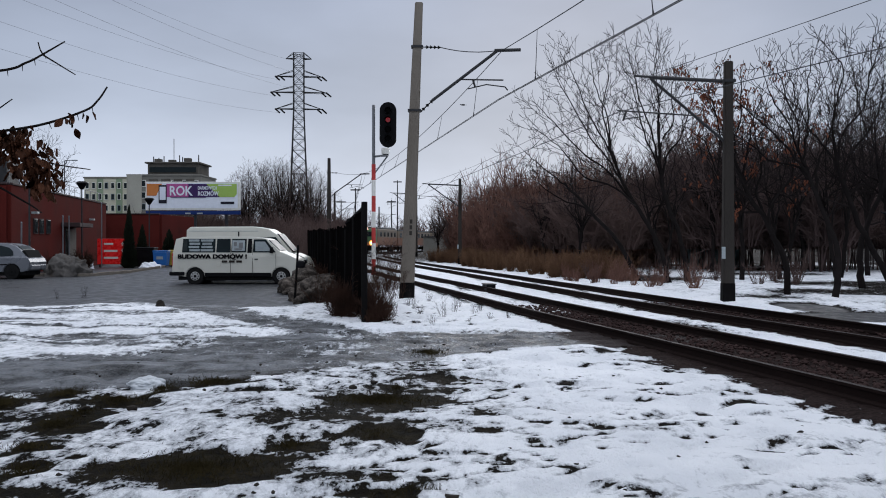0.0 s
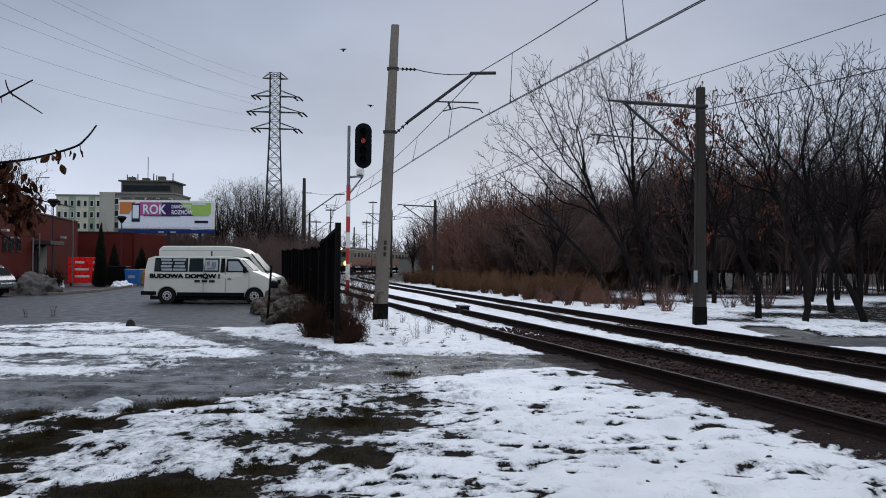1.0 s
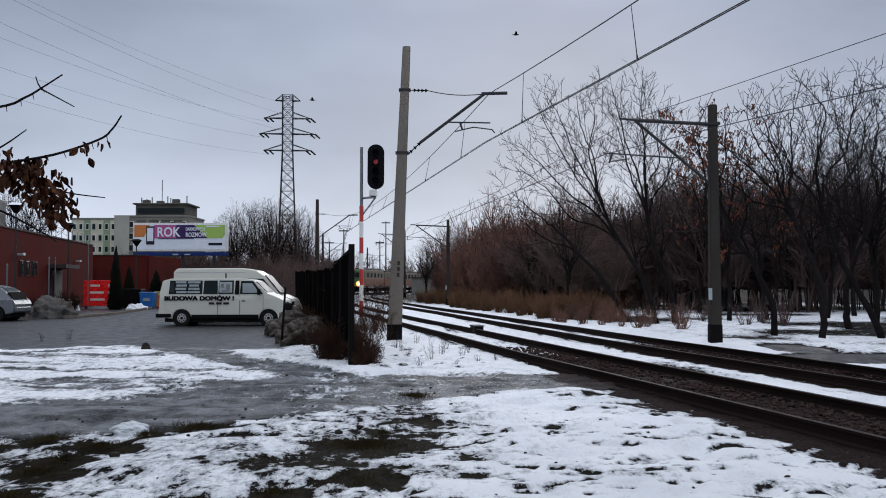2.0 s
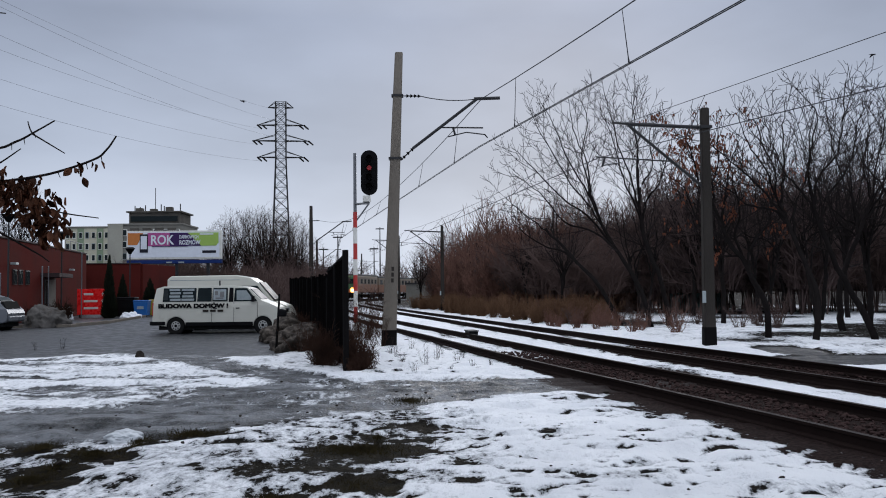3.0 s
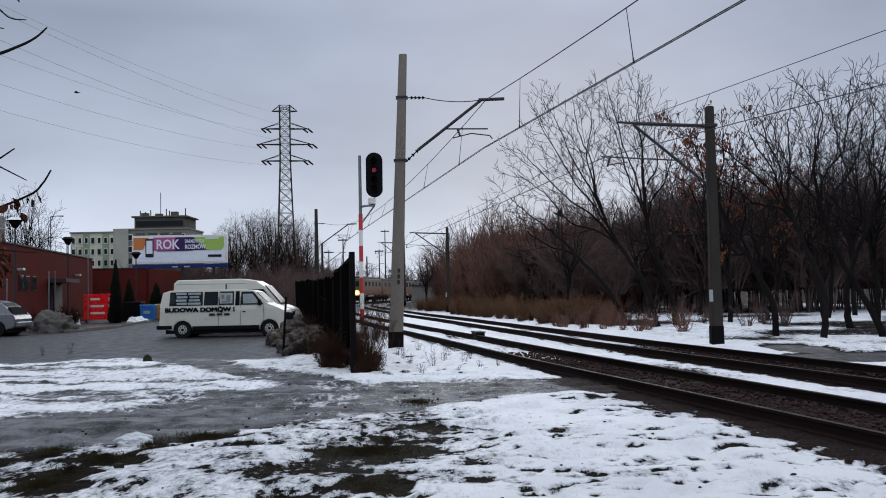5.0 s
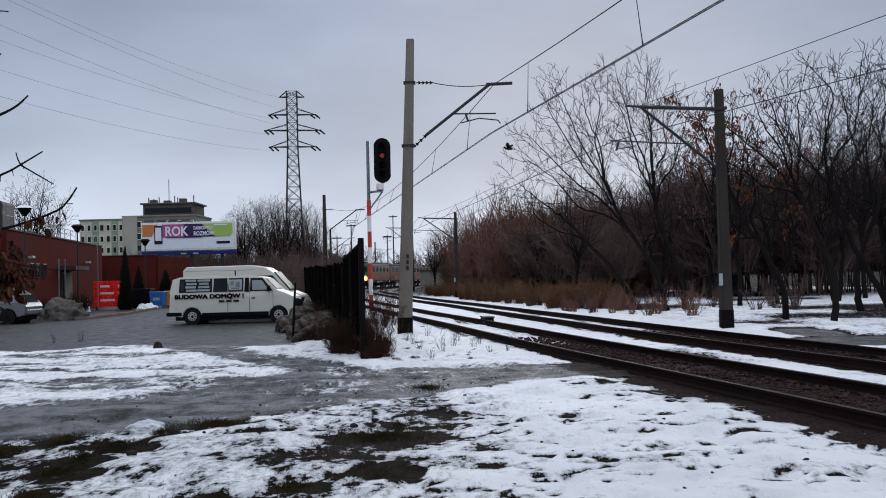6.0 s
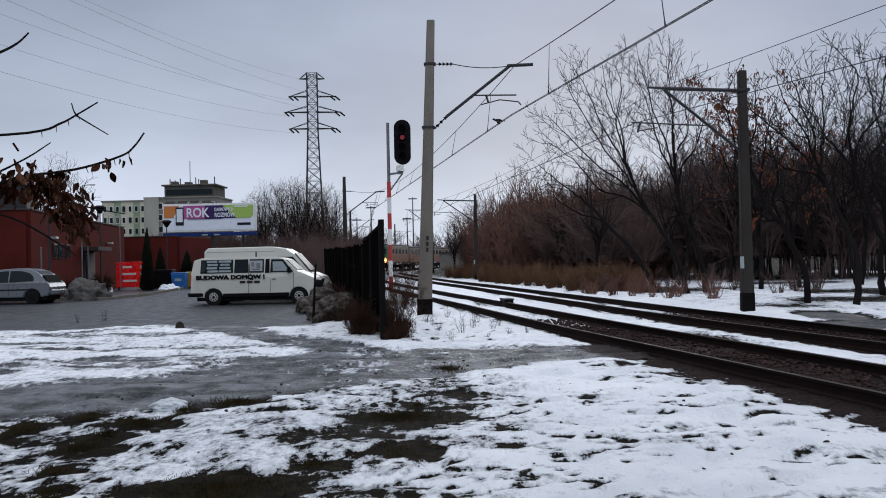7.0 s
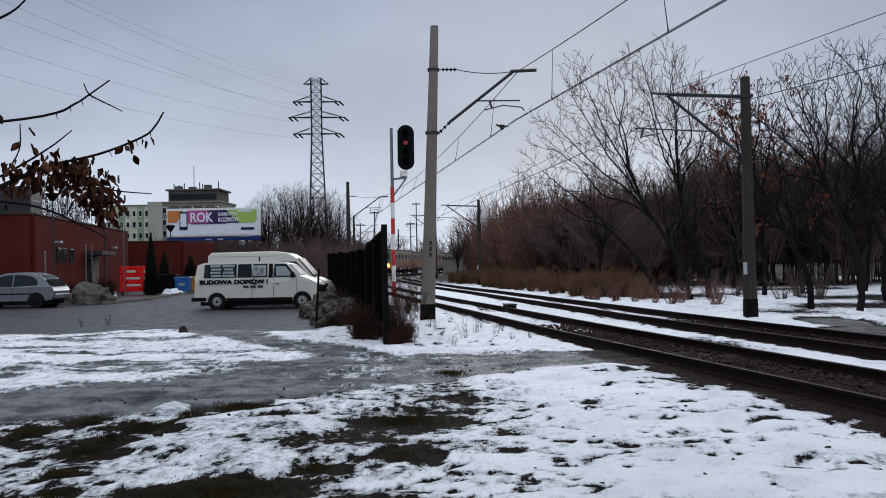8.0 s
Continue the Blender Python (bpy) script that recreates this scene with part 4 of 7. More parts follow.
    for x in (0.84, -0.05):
        part("door_handle", box((0.14, 0.03, 0.035), (x, -0.93, 1.0), 0.008), BLACK, v)
    part("sill", box((2.66, 1.87, 0.16), (0.11, 0, 0.38), 0.02), BLACK, v, "black sill trim")
    part("rear_bumper", box((0.62, 1.88, 0.16), (-2.32, 0, 0.42), 0.04), BLACK, v, "black bumper")
    part("front_bumper", box((0.42, 1.88, 0.2), (2.46, 0, 0.44), 0.05), HUB, v, "grey bumper")
    part("headlight", box((0.14, 0.36, 0.17), (2.53, -0.7, 0.86), 0.03), BLACK, v, "dark headlight")
    part("headlight", box((0.14, 0.36, 0.17), (2.53, 0.7, 0.86), 0.03), BLACK, v, "dark headlight")
    part("indicator", box((0.05, 0.08, 0.12), (2.52, -0.89, 0.84), 0.02), AD["orange"], v)
    part("tail_light", box((0.06, 0.12, 0.5), (-2.5, -0.86, 0.98), 0.02), RED, v, "red tail light")
    part("wing_mirror", box((0.12, 0.16, 0.24), (1.46, -1.0, 1.36), 0.03), BLACK, v, "black wing mirror")
    part("underbody", box((4.6, 1.6, 0.24), (0, 0, 0.28), 0.03), RUBBER, v, "dark underside")
    part("fuel_flap", box((0.16, 0.012, 0.16), (-0.66, -0.925, 0.78), 0.01), VAN_WHITE, v)
    part("roof_aerial", box((0.05, 0.05, 0.2), (0.05, -0.5, 2.0), 0.01), BLACK, v, "black roof fin")
    for x in (-1.6, 1.83):
        wheel(v, x, -0.8, 0.32, 0.2, BRIGHT_HUB)
        wheel(v, x, 0.8, 0.32, 0.2, BRIGHT_HUB)
        part("arch_liner", rod((x, -0.86, 0.33), (x, 0.86, 0.33), 0.37, None, 20), BLACK, v, "dark wheel arch")
    lettering("BUDOWA DOMÓW !", 0.225, pose(-2.3, -0.945, 1.015), BLACK, v, 0.0, 1.28, 0.024)
    for i, w in enumerate((0.22, 0.22, 0.22)):
        part("number_bar", box((w, 0.012, 0.085), (-0.42 + i * 0.29, -0.94, 0.905), 0.0), STONE, v, "dark bar in place of a number")
    return v


lettered_van(pose(-8.28, 38.0, -0.03))


def plain_van(m):
    v = thing("van", "tall white panel van behind the lettered van", "van", m)
    side = [(-2.6, 0.4)] + arch(-1.6, 0.4)[::-1] + arch(1.75, 0.4)[::-1] + [(2.62, 0.38), (2.68, 0.7), (2.5, 1.02), (1.95, 1.25), (1.3, 2.02), (0.95, 2.25), (0.3, 2.36), (-2.45, 2.34), (-2.6, 2.2)]
    body_shell(side, 0.95, 0.85, 1.2, VAN_WHITE, v)
    bm = prism([(0.6, 1.32), (1.72, 1.32), (1.26, 1.9), (0.6, 1.9)], 0.03)
    for q in bm.verts:
        q.co.y -= 0.95 - 0.1 * (q.co.z - 1.2) / 1.16
    part("window", bm, GLASS, v, "dark cab window")
    bm = prism([(1.3, 2.04), (1.96, 1.28), (2.0, 1.3), (1.34, 2.06)], 1.55)
    part("windscreen", bm, SCREEN, v, "sloping windscreen")
    part("gutter", box((3.0, 1.75, 0.03), (-1.0, 0, 2.16), 0.01), PAPER, v)
    part("front_bumper", box((0.25, 1.8, 0.3), (2.6, 0, 0.5), 0.05), VAN_WHITE, v)
    part("headlight", box((0.1, 0.3, 0.18), (2.55, -0.7, 0.88), 0.03), PAPER, v)
    part("wing_mirror", box((0.12, 0.18, 0.3), (1.5, -1.05, 1.4), 0.03), BLACK, v)
    for x in (-1.6, 1.75):
        wheel(v, x, -0.84, 0.33)
        wheel(v, x, 0.84, 0.33)


plain_van(pose(-8.5, 41.2, -0.03))


def hatchback(m):
    c = thing("car", "silver grey hatchback car parked on wet asphalt", "car", m)
    side = [(-1.88, 0.36)] + arch(-1.2, 0.36)[::-1] + arch(1.24, 0.36)[::-1] + [(1.9, 0.34), (1.95, 0.55), (1.9, 0.74), (1.7, 0.86), (1.3, 0.96), (1.0, 1.15), (0.6, 1.38), (0.2, 1.5), (-0.4, 1.54), (-0.95, 1.5), (-1.28, 1.41), (-1.5, 1.26), (-1.72, 1.02), (-1.9, 0.86), (-1.97, 0.72), (-1.95, 0.5)]
    body_shell(side, 0.84, 0.62, 0.9, SILVER, c, 0.06)
    def win(outline, label):
        for s in (-1, 1):
            bm = prism(outline, 0.03)
            for q in bm.verts:
                q.co.y += s * (0.849 - 0.22 * max(0, q.co.z - 0.9) / 0.6)
            part("window", bm, GLASS, c, label)
    win([(-0.15, 0.95), (1.05, 0.95), (0.8, 1.15), (0.5, 1.33), (0.1, 1.42), (-0.15, 1.43)], "dark side window")
    win([(-1.25, 1.0), (-0.22, 0.95), (-0.22, 1.43), (-0.7, 1.42), (-1.05, 1.33), (-1.22, 1.18)], "dark side window")
    part("rear_window", prism([(-1.3, 1.38), (-1.48, 1.25), (-1.66, 1.06), (-1.7, 1.07), (-1.51, 1.28), (-1.32, 1.41)], 1.05), SCREEN, c)
    part("windscreen", prism([(0.6, 1.36), (1.18, 0.98), (1.22, 1.0), (0.63, 1.38)], 1.15), SCREEN, c)
    part("tail_light", box((0.16, 1.36, 0.42), (-1.7, 0, 1.02), 0.03, Matrix.Rotation(radians(28), 4, "Y")), RUBBER, c, "dark tail light")
    part("rear_bumper", box((0.16, 1.5, 0.22), (-1.93, 0, 0.5), 0.05), SILVER, c)
    part("underbody", box((3.5, 1.45, 0.24), (0, 0, 0.27), 0.03), RUBBER, c, "dark underside")
    part("rubbing_strip", box((2.0, 1.71, 0.05), (0, 0, 0.62), 0.008), BLACK, c)
    for x in (-0.1, -1.0):
        part("door_handle", box((0.14, 1.71, 0.03), (x, 0, 0.86), 0.008), SILVER, c)
    part("door_line", box((0.012, 1.69, 0.55), (-0.18, 0, 0.65), 0.002), BLACK, c)
    for x in (-1.2, 1.24):
        wheel(c, x, -0.74, 0.31, 0.2, RUBBER)
        wheel(c, x, 0.74, 0.31, 0.2, RUBBER)
        part("arch_liner", rod((x, -0.76, 0.31), (x, 0.76, 0.31), 0.35, None, 18), BLACK, c, "dark wheel arch")


hatchback(pose(-20.8, 43.0, -0.03, 0, 0, 180) @ Matrix.Scale(1.07, 4))


# ---- the low brick building and its yard ----
def brick_building():
    h = thing("brick_building", "low flat-roofed dark red brick building", "building")
    c0, c1 = Vector((-22.0, 47.0, 0)), Vector((-25.9, 71.0, 0))
    u = (c1 - c0).normalized()
    n = Vector((u.y, -u.x, 0))
    back = -n * 14
    def wall(a, b, hgt, thick=0.4, z0=-0.2):
        d = (b - a)
        ang = math.atan2(d.y, d.x)
        mid = (a + b) / 2
        return box((d.length, thick, hgt - z0), (mid.x, mid.y, (hgt + z0) / 2), 0.02, Matrix.Rotation(ang, 4, "Z"))
    w = part("wall", wall(c0, c1, 4.55), BRICK, h, "long dark red brick front")
    part("wall", wall(c0, c0 + back, 4.55), BRICK, h)
    part("wall", wall(c1, c1 + back, 4.55), BRICK, h)
    part("wall", wall(c0 + back, c1 + back, 4.55), BRICK, h)
    rb = bmesh.new()
    rb.faces.new([rb.verts.new(p + Vector((0, 0, 4.4))) for p in (c0, c1, c1 + back, c0 + back)])
    bmesh.ops.solidify(rb, geom=list(rb.faces), thickness=0.15)
    part("roof", rb, BRICK_CAP, h)
    for a, b in ((c0, c1), (c0, c0 + back)):
        part("coping", wall(a, b, 4.66, 0.52, 4.56), BRICK_CAP, h, "dark metal coping")
    ang = math.atan2(u.y, u.x)
    turn = Matrix.Rotation(ang, 4, "Z")
    def on_wall(name, s, z, wd, hg, mat_, out=0.03, thick=0.1, parent=h, label=""):
        p = c0 + u * s + n * (0.2 + out) + Vector((0, 0, z))
        return part(name, box((wd, thick, hg), p, 0.01, turn), mat_, parent, label)
    for s in (4.4, 5.6, 7.1):
        f = on_wall("window", s, 2.55, 0.75, 0.75, GLASS, label="small dark window")
        on_wall("frame", s, 2.55, 0.85, 0.85, BRICK_CAP, 0.01, 0.1, f)
    d = on_wall("door", 12.6, 1.25, 2.7, 2.5, RENDER_GREY, label="pale grey double door")
    on_wall("frame", 12.6, 1.28, 2.95, 2.62, BRICK_CAP, 0.01, 0.1, d)
    on_wall("glazing", 11.5, 1.4, 0.5, 2.0, GLASS, 0.09, 0.04, d)
    on_wall("canopy", 12.2, 2.75, 3.9, 0.25, BRICK_CAP, 0.55, 1.1, label="dark flat canopy over the door")
    for s in (3.5, 18.0):
        on_wall("wall_lamp", s, 3.25, 0.5, 0.12, PAPER, 0.25, 0.3, label="pale wall lamp")
    # set-back lower wing
    e0, e1 = Vector((-31.0, 84.0, 0)), Vector((-25.7, 84.5, 0))
    part("wing_wall", wall(e0, e1, 4.2), BRICK, h, "set-back brick wing")
    part("wing_wall", wall(e1, e1 + Vector((0.5, 9, 0)), 4.2), BRICK, h)
    part("wing_wall", wall(e0, c1 + back * 0.3, 4.2), BRICK, h)
    part("coping", wall(e0, e1, 4.3, 0.52, 4.21), BRICK_CAP, h)
    rb = bmesh.new()
    rb.faces.new([rb.verts.new(p + Vector((0, 0, 4.05))) for p in (e0, e1, e1 + Vector((0.5, 9, 0)), e0 + Vector((0, 9, 0)))])
    bmesh.ops.solidify(rb, geom=list(rb.faces), thickness=0.15)
    part("wing_roof", rb, BRICK_CAP, h)
    # grey plant housing on the roof
    q = c0 + back * 0.1 + u * 1.8
    part("roof_housing", box((2.4, 2.4, 1.7), (q.x, q.y, 5.25), 0.15, turn), DARK_STEEL, h, "grey rooftop plant housing")
    bm = rod(c0 + n * 0.1 + Vector((0, 0, 5.3)), c1 + n * 0.1 + Vector((0, 0, 5.3)), 0.02)
    for s in np.arange(0, 24, 1.6):
        p = c0 + u * float(s) + n * 0.1
        rod(p + Vector((0, 0, 4.6)), p + Vector((0, 0, 5.3)), 0.018, None, 6, bm)
    part("roof_rail", bm, STEEL, h, "thin roof railing")


brick_building()


def direction_board():
    b = thing("sign_board", "glowing red direction board with white lettering and arrows", "sign", pose(-22.05, 62, 0))
    part("board", box((1.9, 0.18, 1.7), (0, 0, 1.05), 0.02), SIGN_RED, b)
    for x in (-0.8, 0.8):
        part("leg", box((0.1, 0.1, 0.3), (x, 0, 0.12), 0.01), DARK_STEEL, b)
    for i, w in enumerate((0.62, 0.9, 0.95)):
        z = 1.55 - i * 0.46
        part("lettering_bar", box((w, 0.012, 0.14), (-0.35 + w / 2 - 0.15, -0.1, z), 0.0), WHITE, b, "white bar in place of a word")
        ar = prism([(0.7, z - 0.1), (0.78, z - 0.1), (0.78, z), (0.84, z), (0.74, z + 0.13), (0.64, z), (0.7, z)], 0.012, at=-0.1)
        part("arrow", ar, WHITE, b, "white arrow")


direction_board()


def wheelie_bin(m, material, label, s=1.0):
    b = thing("bin", label, "waste bin", m, "waste bins")
    bm = box((0.95 * s, 0.85 * s, 1.05 * s), (0, 0, 0.62 * s), 0.05, None, None, 1.14)
    part("body", bm, material, b)
    part("lid", box((1.15 * s, 1.0 * s, 0.12 * s), (0, 0, 1.2 * s), 0.05), material, b)
    part("panel", box((0.5 * s, 0.012, 0.22 * s), (0.0, -0.475 * s, 0.7 * s), 0.0), PAPER if material is BLUE else material, b, "pale label bar")
    for x in (-0.35, 0.35):
        part("wheel", rod((x * s, -0.3 * s, 0.08), (x * s + 0.06, -0.3 * s, 0.08), 0.09, None, 10), RUBBER, b)


wheelie_bin(pose(-19.05, 63, 0), BLUE, "bright blue plastic recycling bin", 0.88)
wheelie_bin(pose(-18.3, 64, 0), YELLOW, "yellow plastic recycling bin", 0.9)
wheelie_bin(pose(-20.1, 63.3, 0), BLACK, "black waste bin beside the blue bin", 1.05)


def heap(name, label, m, sx, sy, h, material, seed, cat="snow mound"):
    """A lumpy pile on the ground."""
    rng, bm = np.random.RandomState(seed), bmesh.new()
    bmesh.ops.create_icosphere(bm, subdivisions=5, radius=1.0)
    off = rng.rand(3) * 50
    for v in bm.verts:
        p = v.co.copy()
        k = 1 + 0.35 * noise.noise(p * 1.4 + Vector(off)) + 0.16 * noise.noise(p * 4 + Vector(off)) + 0.09 * noise.noise(p * 10 + Vector(off)) + 0.06 * noise.noise(p * 24 + Vector(off))
        v.co = Vector((p.x * sx * k, p.y * sy * k, max(-0.08, p.z * h * k)))
    ob = part(name, bm, material, None, label, True)
    ob.matrix_basis = m
    tagged(ob, label, cat)


heap("snow_mound", "heap of dirty ploughed snow beside the silver car", pose(-18.6, 45.8, 0), 1.0, 1.0, 1.0, DIRTY_SNOW, 1)
heap("snow_mound", "low mound of dirty snow and earth by the fence", pose(-3.55, 27.0, 0), 0.68, 2.2, 0.62, EARTH_SNOW, 2)
heap("snow_mound", "low mound of dirty snow and earth by the fence", pose(-4.6, 32.0, 0), 0.8, 2.4, 0.7, EARTH_SNOW, 3)
heap("snow_mound", "small pile of snow by the waste bins", pose(-18.75, 59.5, 0), 0.6, 0.5, 0.4, CLEAN_SNOW, 4)
heap("snow_mound", "small bright snow pile near the red board", pose(-22.35, 58.4, 0), 0.45, 0.45, 0.75, CLEAN_SNOW, 5)
heap("stone", "dark clod standing on the snow verge", pose(-7.03, 23.1, 0.02), 0.12, 0.1, 0.16, STONE, 6, "stone")
heap("ice_block", "grey block of broken ice in the slush", pose(-3.32, 10.45, 0.0), 0.21, 0.13, 0.1, ICE, 8, "ice block")


def park_lamp(x, y, h, label, snow=False):
    p = thing("street_lamp", label, "street lamp", pose(x, y, 0), "yard lamps")
    part("post", rod((0, 0, -0.1), (0, 0, h - 0.5), 0.055, 0.04, 8), DARK_STEEL, p)
    bm = rod((0, 0, h - 0.5), (0, 0, h - 0.12), 0.09, 0.34, 12)
    part("lantern", bm, BLACK, p, "dark funnel lantern")
    part("cap", rod((0, 0, h - 0.12), (0, 0, h), 0.4, 0.24, 12), CLEAN_SNOW if snow else BLACK, p, "snow-dusted cap" if snow else "dark cap")


park_lamp(-22.5, 58, 5.45, "thin park lamp with a funnel lantern by the brick building")
park_lamp(-21.3, 67.5, 4.9, "thin park lamp with a funnel lantern before the billboard")
park_lamp(-19.9, 44.8, 5.55, "thin park lamp with a funnel lantern by the brick building", True)


def tall_lamp(x, y, h):
    p = thing("street_lamp", "tall thin street lamp with a short arm", "street lamp", pose(x, y, 0), "yard lamps")
    part("post", rod((0, 0, -0.1), (0, 0, h), 0.07, 0.045, 8), STEEL, p)
    part("arm", rod((0, 0, h), (0.7, 0, h + 0.05), 0.035, None, 6), STEEL, p)
    part("lamp_head", box((0.5, 0.16, 0.1), (0.85, 0, h + 0.03), 0.03), PAPER, p)


tall_lamp(-32.1, 79, 8.6)


def thin_post(x, y, h):
    p = thing("steel_post", "thin pale steel post before the brick wall", "post", pose(x, y, 0))
    part("post", rod((0, 0, -0.1), (0, 0, h), 0.04, None, 8), STEEL, p)
    part("cap", rod((0, 0, h), (0, 0, h + 0.05), 0.05, 0.02, 8), STEEL, p)


for x, y, h in ((-19.8, 48.5, 3.0), (-22.3, 55.5, 3.2), (-20.6, 45.5, 2.6), (-22.0, 60, 4.2)):
    thin_post(x, y, h)


def billboard():
    b = thing("billboard", "wide advertising billboard with white, orange, purple and green poster", "billboard", pose(-29.5, 110, 0))
    W = 11.1
    f = part("frame", box((W, 0.5, 3.35), (0, 0, 7.18), 0.05), WHITE, b, "white frame")
    part("skirt", box((W, 0.56, 0.42), (0, 0, 5.2), 0.04), AD["blue"], b, "dark blue lower panel")
    part("poster", box((W - 0.5, 0.04, 2.95), (0, -0.26, 7.2), 0.0), AD["white"], b, "white poster sheet")
    def patch(name, pts, k, label, d=-0.3):
        part(name, prism(pts, 0.03, at=d), AD[k], b, label)
    patch("orange_field", [(-5.4, 7.2), (-4.3, 7.2), (-3.6, 8.6), (-5.4, 8.6)], "orange", "orange field")
    patch("pink_field", [(-3.1, 7.05), (-0.5, 7.05), (-0.5, 8.6), (-3.1, 8.6)], "pink", "magenta field")
    patch("purple_field", [(-0.5, 7.05), (3.2, 7.05), (2.2, 8.6), (-0.5, 8.6)], "purple", "dark purple field", -0.303)
    patch("green_field", [(3.2, 7.05), (4.9, 7.05), (5.2, 7.4), (5.2, 8.6), (1.6, 8.6)], "green", "green field", -0.306)
    patch("phone_shape", [(-4.0, 6.3), (-3.05, 6.3), (-3.05, 8.45), (-4.0, 8.45)], "grey", "dark telephone shape", -0.315)
    patch("phone_screen", [(-3.88, 6.7), (-3.17, 6.7), (-3.17, 8.25), (-3.88, 8.25)], "white", "pale telephone screen", -0.335)
    patch("small_print", [(-2.6, 6.98), (1.6, 6.98), (1.6, 7.06), (-2.6, 7.06)], "purple", "line of small print", -0.33)
    patch("logo_shape", [(3.3, 6.2), (4.9, 6.2), (4.9, 6.5), (3.3, 6.5)], "grey", "plain logo shape")
    patch("light_strip", [(3.0, 8.35), (4.6, 8.35), (4.6, 8.5), (3.0, 8.5)], "white", "pale strip", -0.33)
    lettering("ROK", 1.55, pose(-2.75, -0.35, 7.25), AD["white"], b, 0.035, 0.84)
    lettering("DARMOWYCH", 0.56, pose(0.62, -0.35, 7.92), AD["white"], b, 0.014, 0.6)
    lettering("ROZMÓW", 0.7, pose(0.62, -0.35, 7.22), AD["white"], b, 0.018, 0.74)
    for x in (-3.6, 0.2, 3.9):
        part("leg", box((0.35, 0.35, 5.2), (x, 0.1, 2.5), 0.03), DARK_STEEL, b)
    for x in (-0.4, 1.0):
        part("floodlight", box((0.6, 0.3, 0.16), (x, -0.9, 5.1), 0.03), PAPER, b, "pale floodlight on an arm")
        part("floodlight_arm", rod((x, -0.2, 5.2), (x, -0.85, 5.1), 0.03), DARK_STEEL, b)


billboard()


def slab_block(name, m, w, d, storeys, cols, wall_mat, label, step=2.8, green=()):
    """A block of flats: walls, roof, and windows that sit in recessed frames, storey by storey."""
    b = thing(name, label, "apartment building", m, "blocks of flats")
    h = storeys * step + 1.0
    part("wall", box((w, d, h), (0, 0, h / 2), 0.05), wall_mat, b)
    part("roof", box((w + 0.4, d + 0.4, 0.35), (0, 0, h + 0.15), 0.05), RENDER_GREY, b)
    for g0, g1 in green:
        part("painted_strip", box((g1 - g0, 0.1, h - 0.3), ((g0 + g1) / 2, -d / 2 - 0.03, h / 2), 0.0), RENDER_GREEN, b, "green painted strip")
    pitch = w / cols
    for i in range(storeys):
        for j in range(cols):
            x, z = -w / 2 + (j + 0.5) * pitch, 1.9 + i * step
            fr = part("window", box((pitch * 0.56, 0.14, 1.5), (x, -d / 2 - 0.06, z), 0.0), WHITE if (i * 7 + j * 3) % 4 else PAPER, b)
            part("pane", box((pitch * 0.44, 0.06, 1.25), (x, -d / 2 - 0.12, z), 0.0), GLASS, fr)
    return b, h


slab_block("apartment_block", pose(-78.4, 225, 0), 12.0, 12, 6, 8, RENDER_PALE, "pale long block of flats with green strips", 2.65, ((-3.0, -1.5), (1.5, 3.0), (4.5, 6.0)))
tower, tower_h = slab_block("apartment_block", pose(-63.2, 218, 0), 16.6, 14, 6, 7, RENDER_GREY, "taller grey block of flats with rooftop aerials", 2.65)
part("blank_gable", box((3.4, 13.6, tower_h + 0.2), (-6.7, -0.5, tower_h / 2 + 0.1), 0.03), GABLE, tower, "blank pale gable strip")
part("penthouse", box((11.5, 10, 2.8), (1.4, 0, tower_h + 1.5), 0.1), TOWER_TOP, tower, "set-back top storey")
part("penthouse_band", box((10.6, 0.2, 1.2), (1.4, -5.1, tower_h + 1.5), 0.0), GLASS, tower, "dark band of windows")
part("penthouse_roof", box((12.6, 11, 0.35), (1.4, 0, tower_h + 3.1), 0.05), TOWER_TOP, tower)
for px, ph in ((-2.6, 0.9), (0.6, 0.7), (4.2, 1.1)):
    part("roof_box", box((1.5, 1.6, ph), (px, -2.5, tower_h + 3.25 + ph / 2), 0.05), TOWER_TOP, tower, "small rooftop plant box")
for bx in (-3.4, -0.6, 2.2, 5.0):
    for bz in range(2):
        part("balcony", box((1.9, 0.5, 1.0), (bx + 1.0, -7.2, 13.0 + bz * 2.65), 0.03), TOWER_TOP, tower, "dark balcony front")
for ax, ah in ((-3.6, 1.5), (-2.4, 1.2), (-1.2, 1.6), (1.1, 5.6), (2.4, 1.8), (3.1, 1.4), (6.8, 1.9)):
    part("aerial", rod((ax, -3, tower_h + 3.2), (ax, -3, tower_h + 3.2 + ah), 0.12 if ah < 4 else 0.08, None, 6), DARK_STEEL, tower)


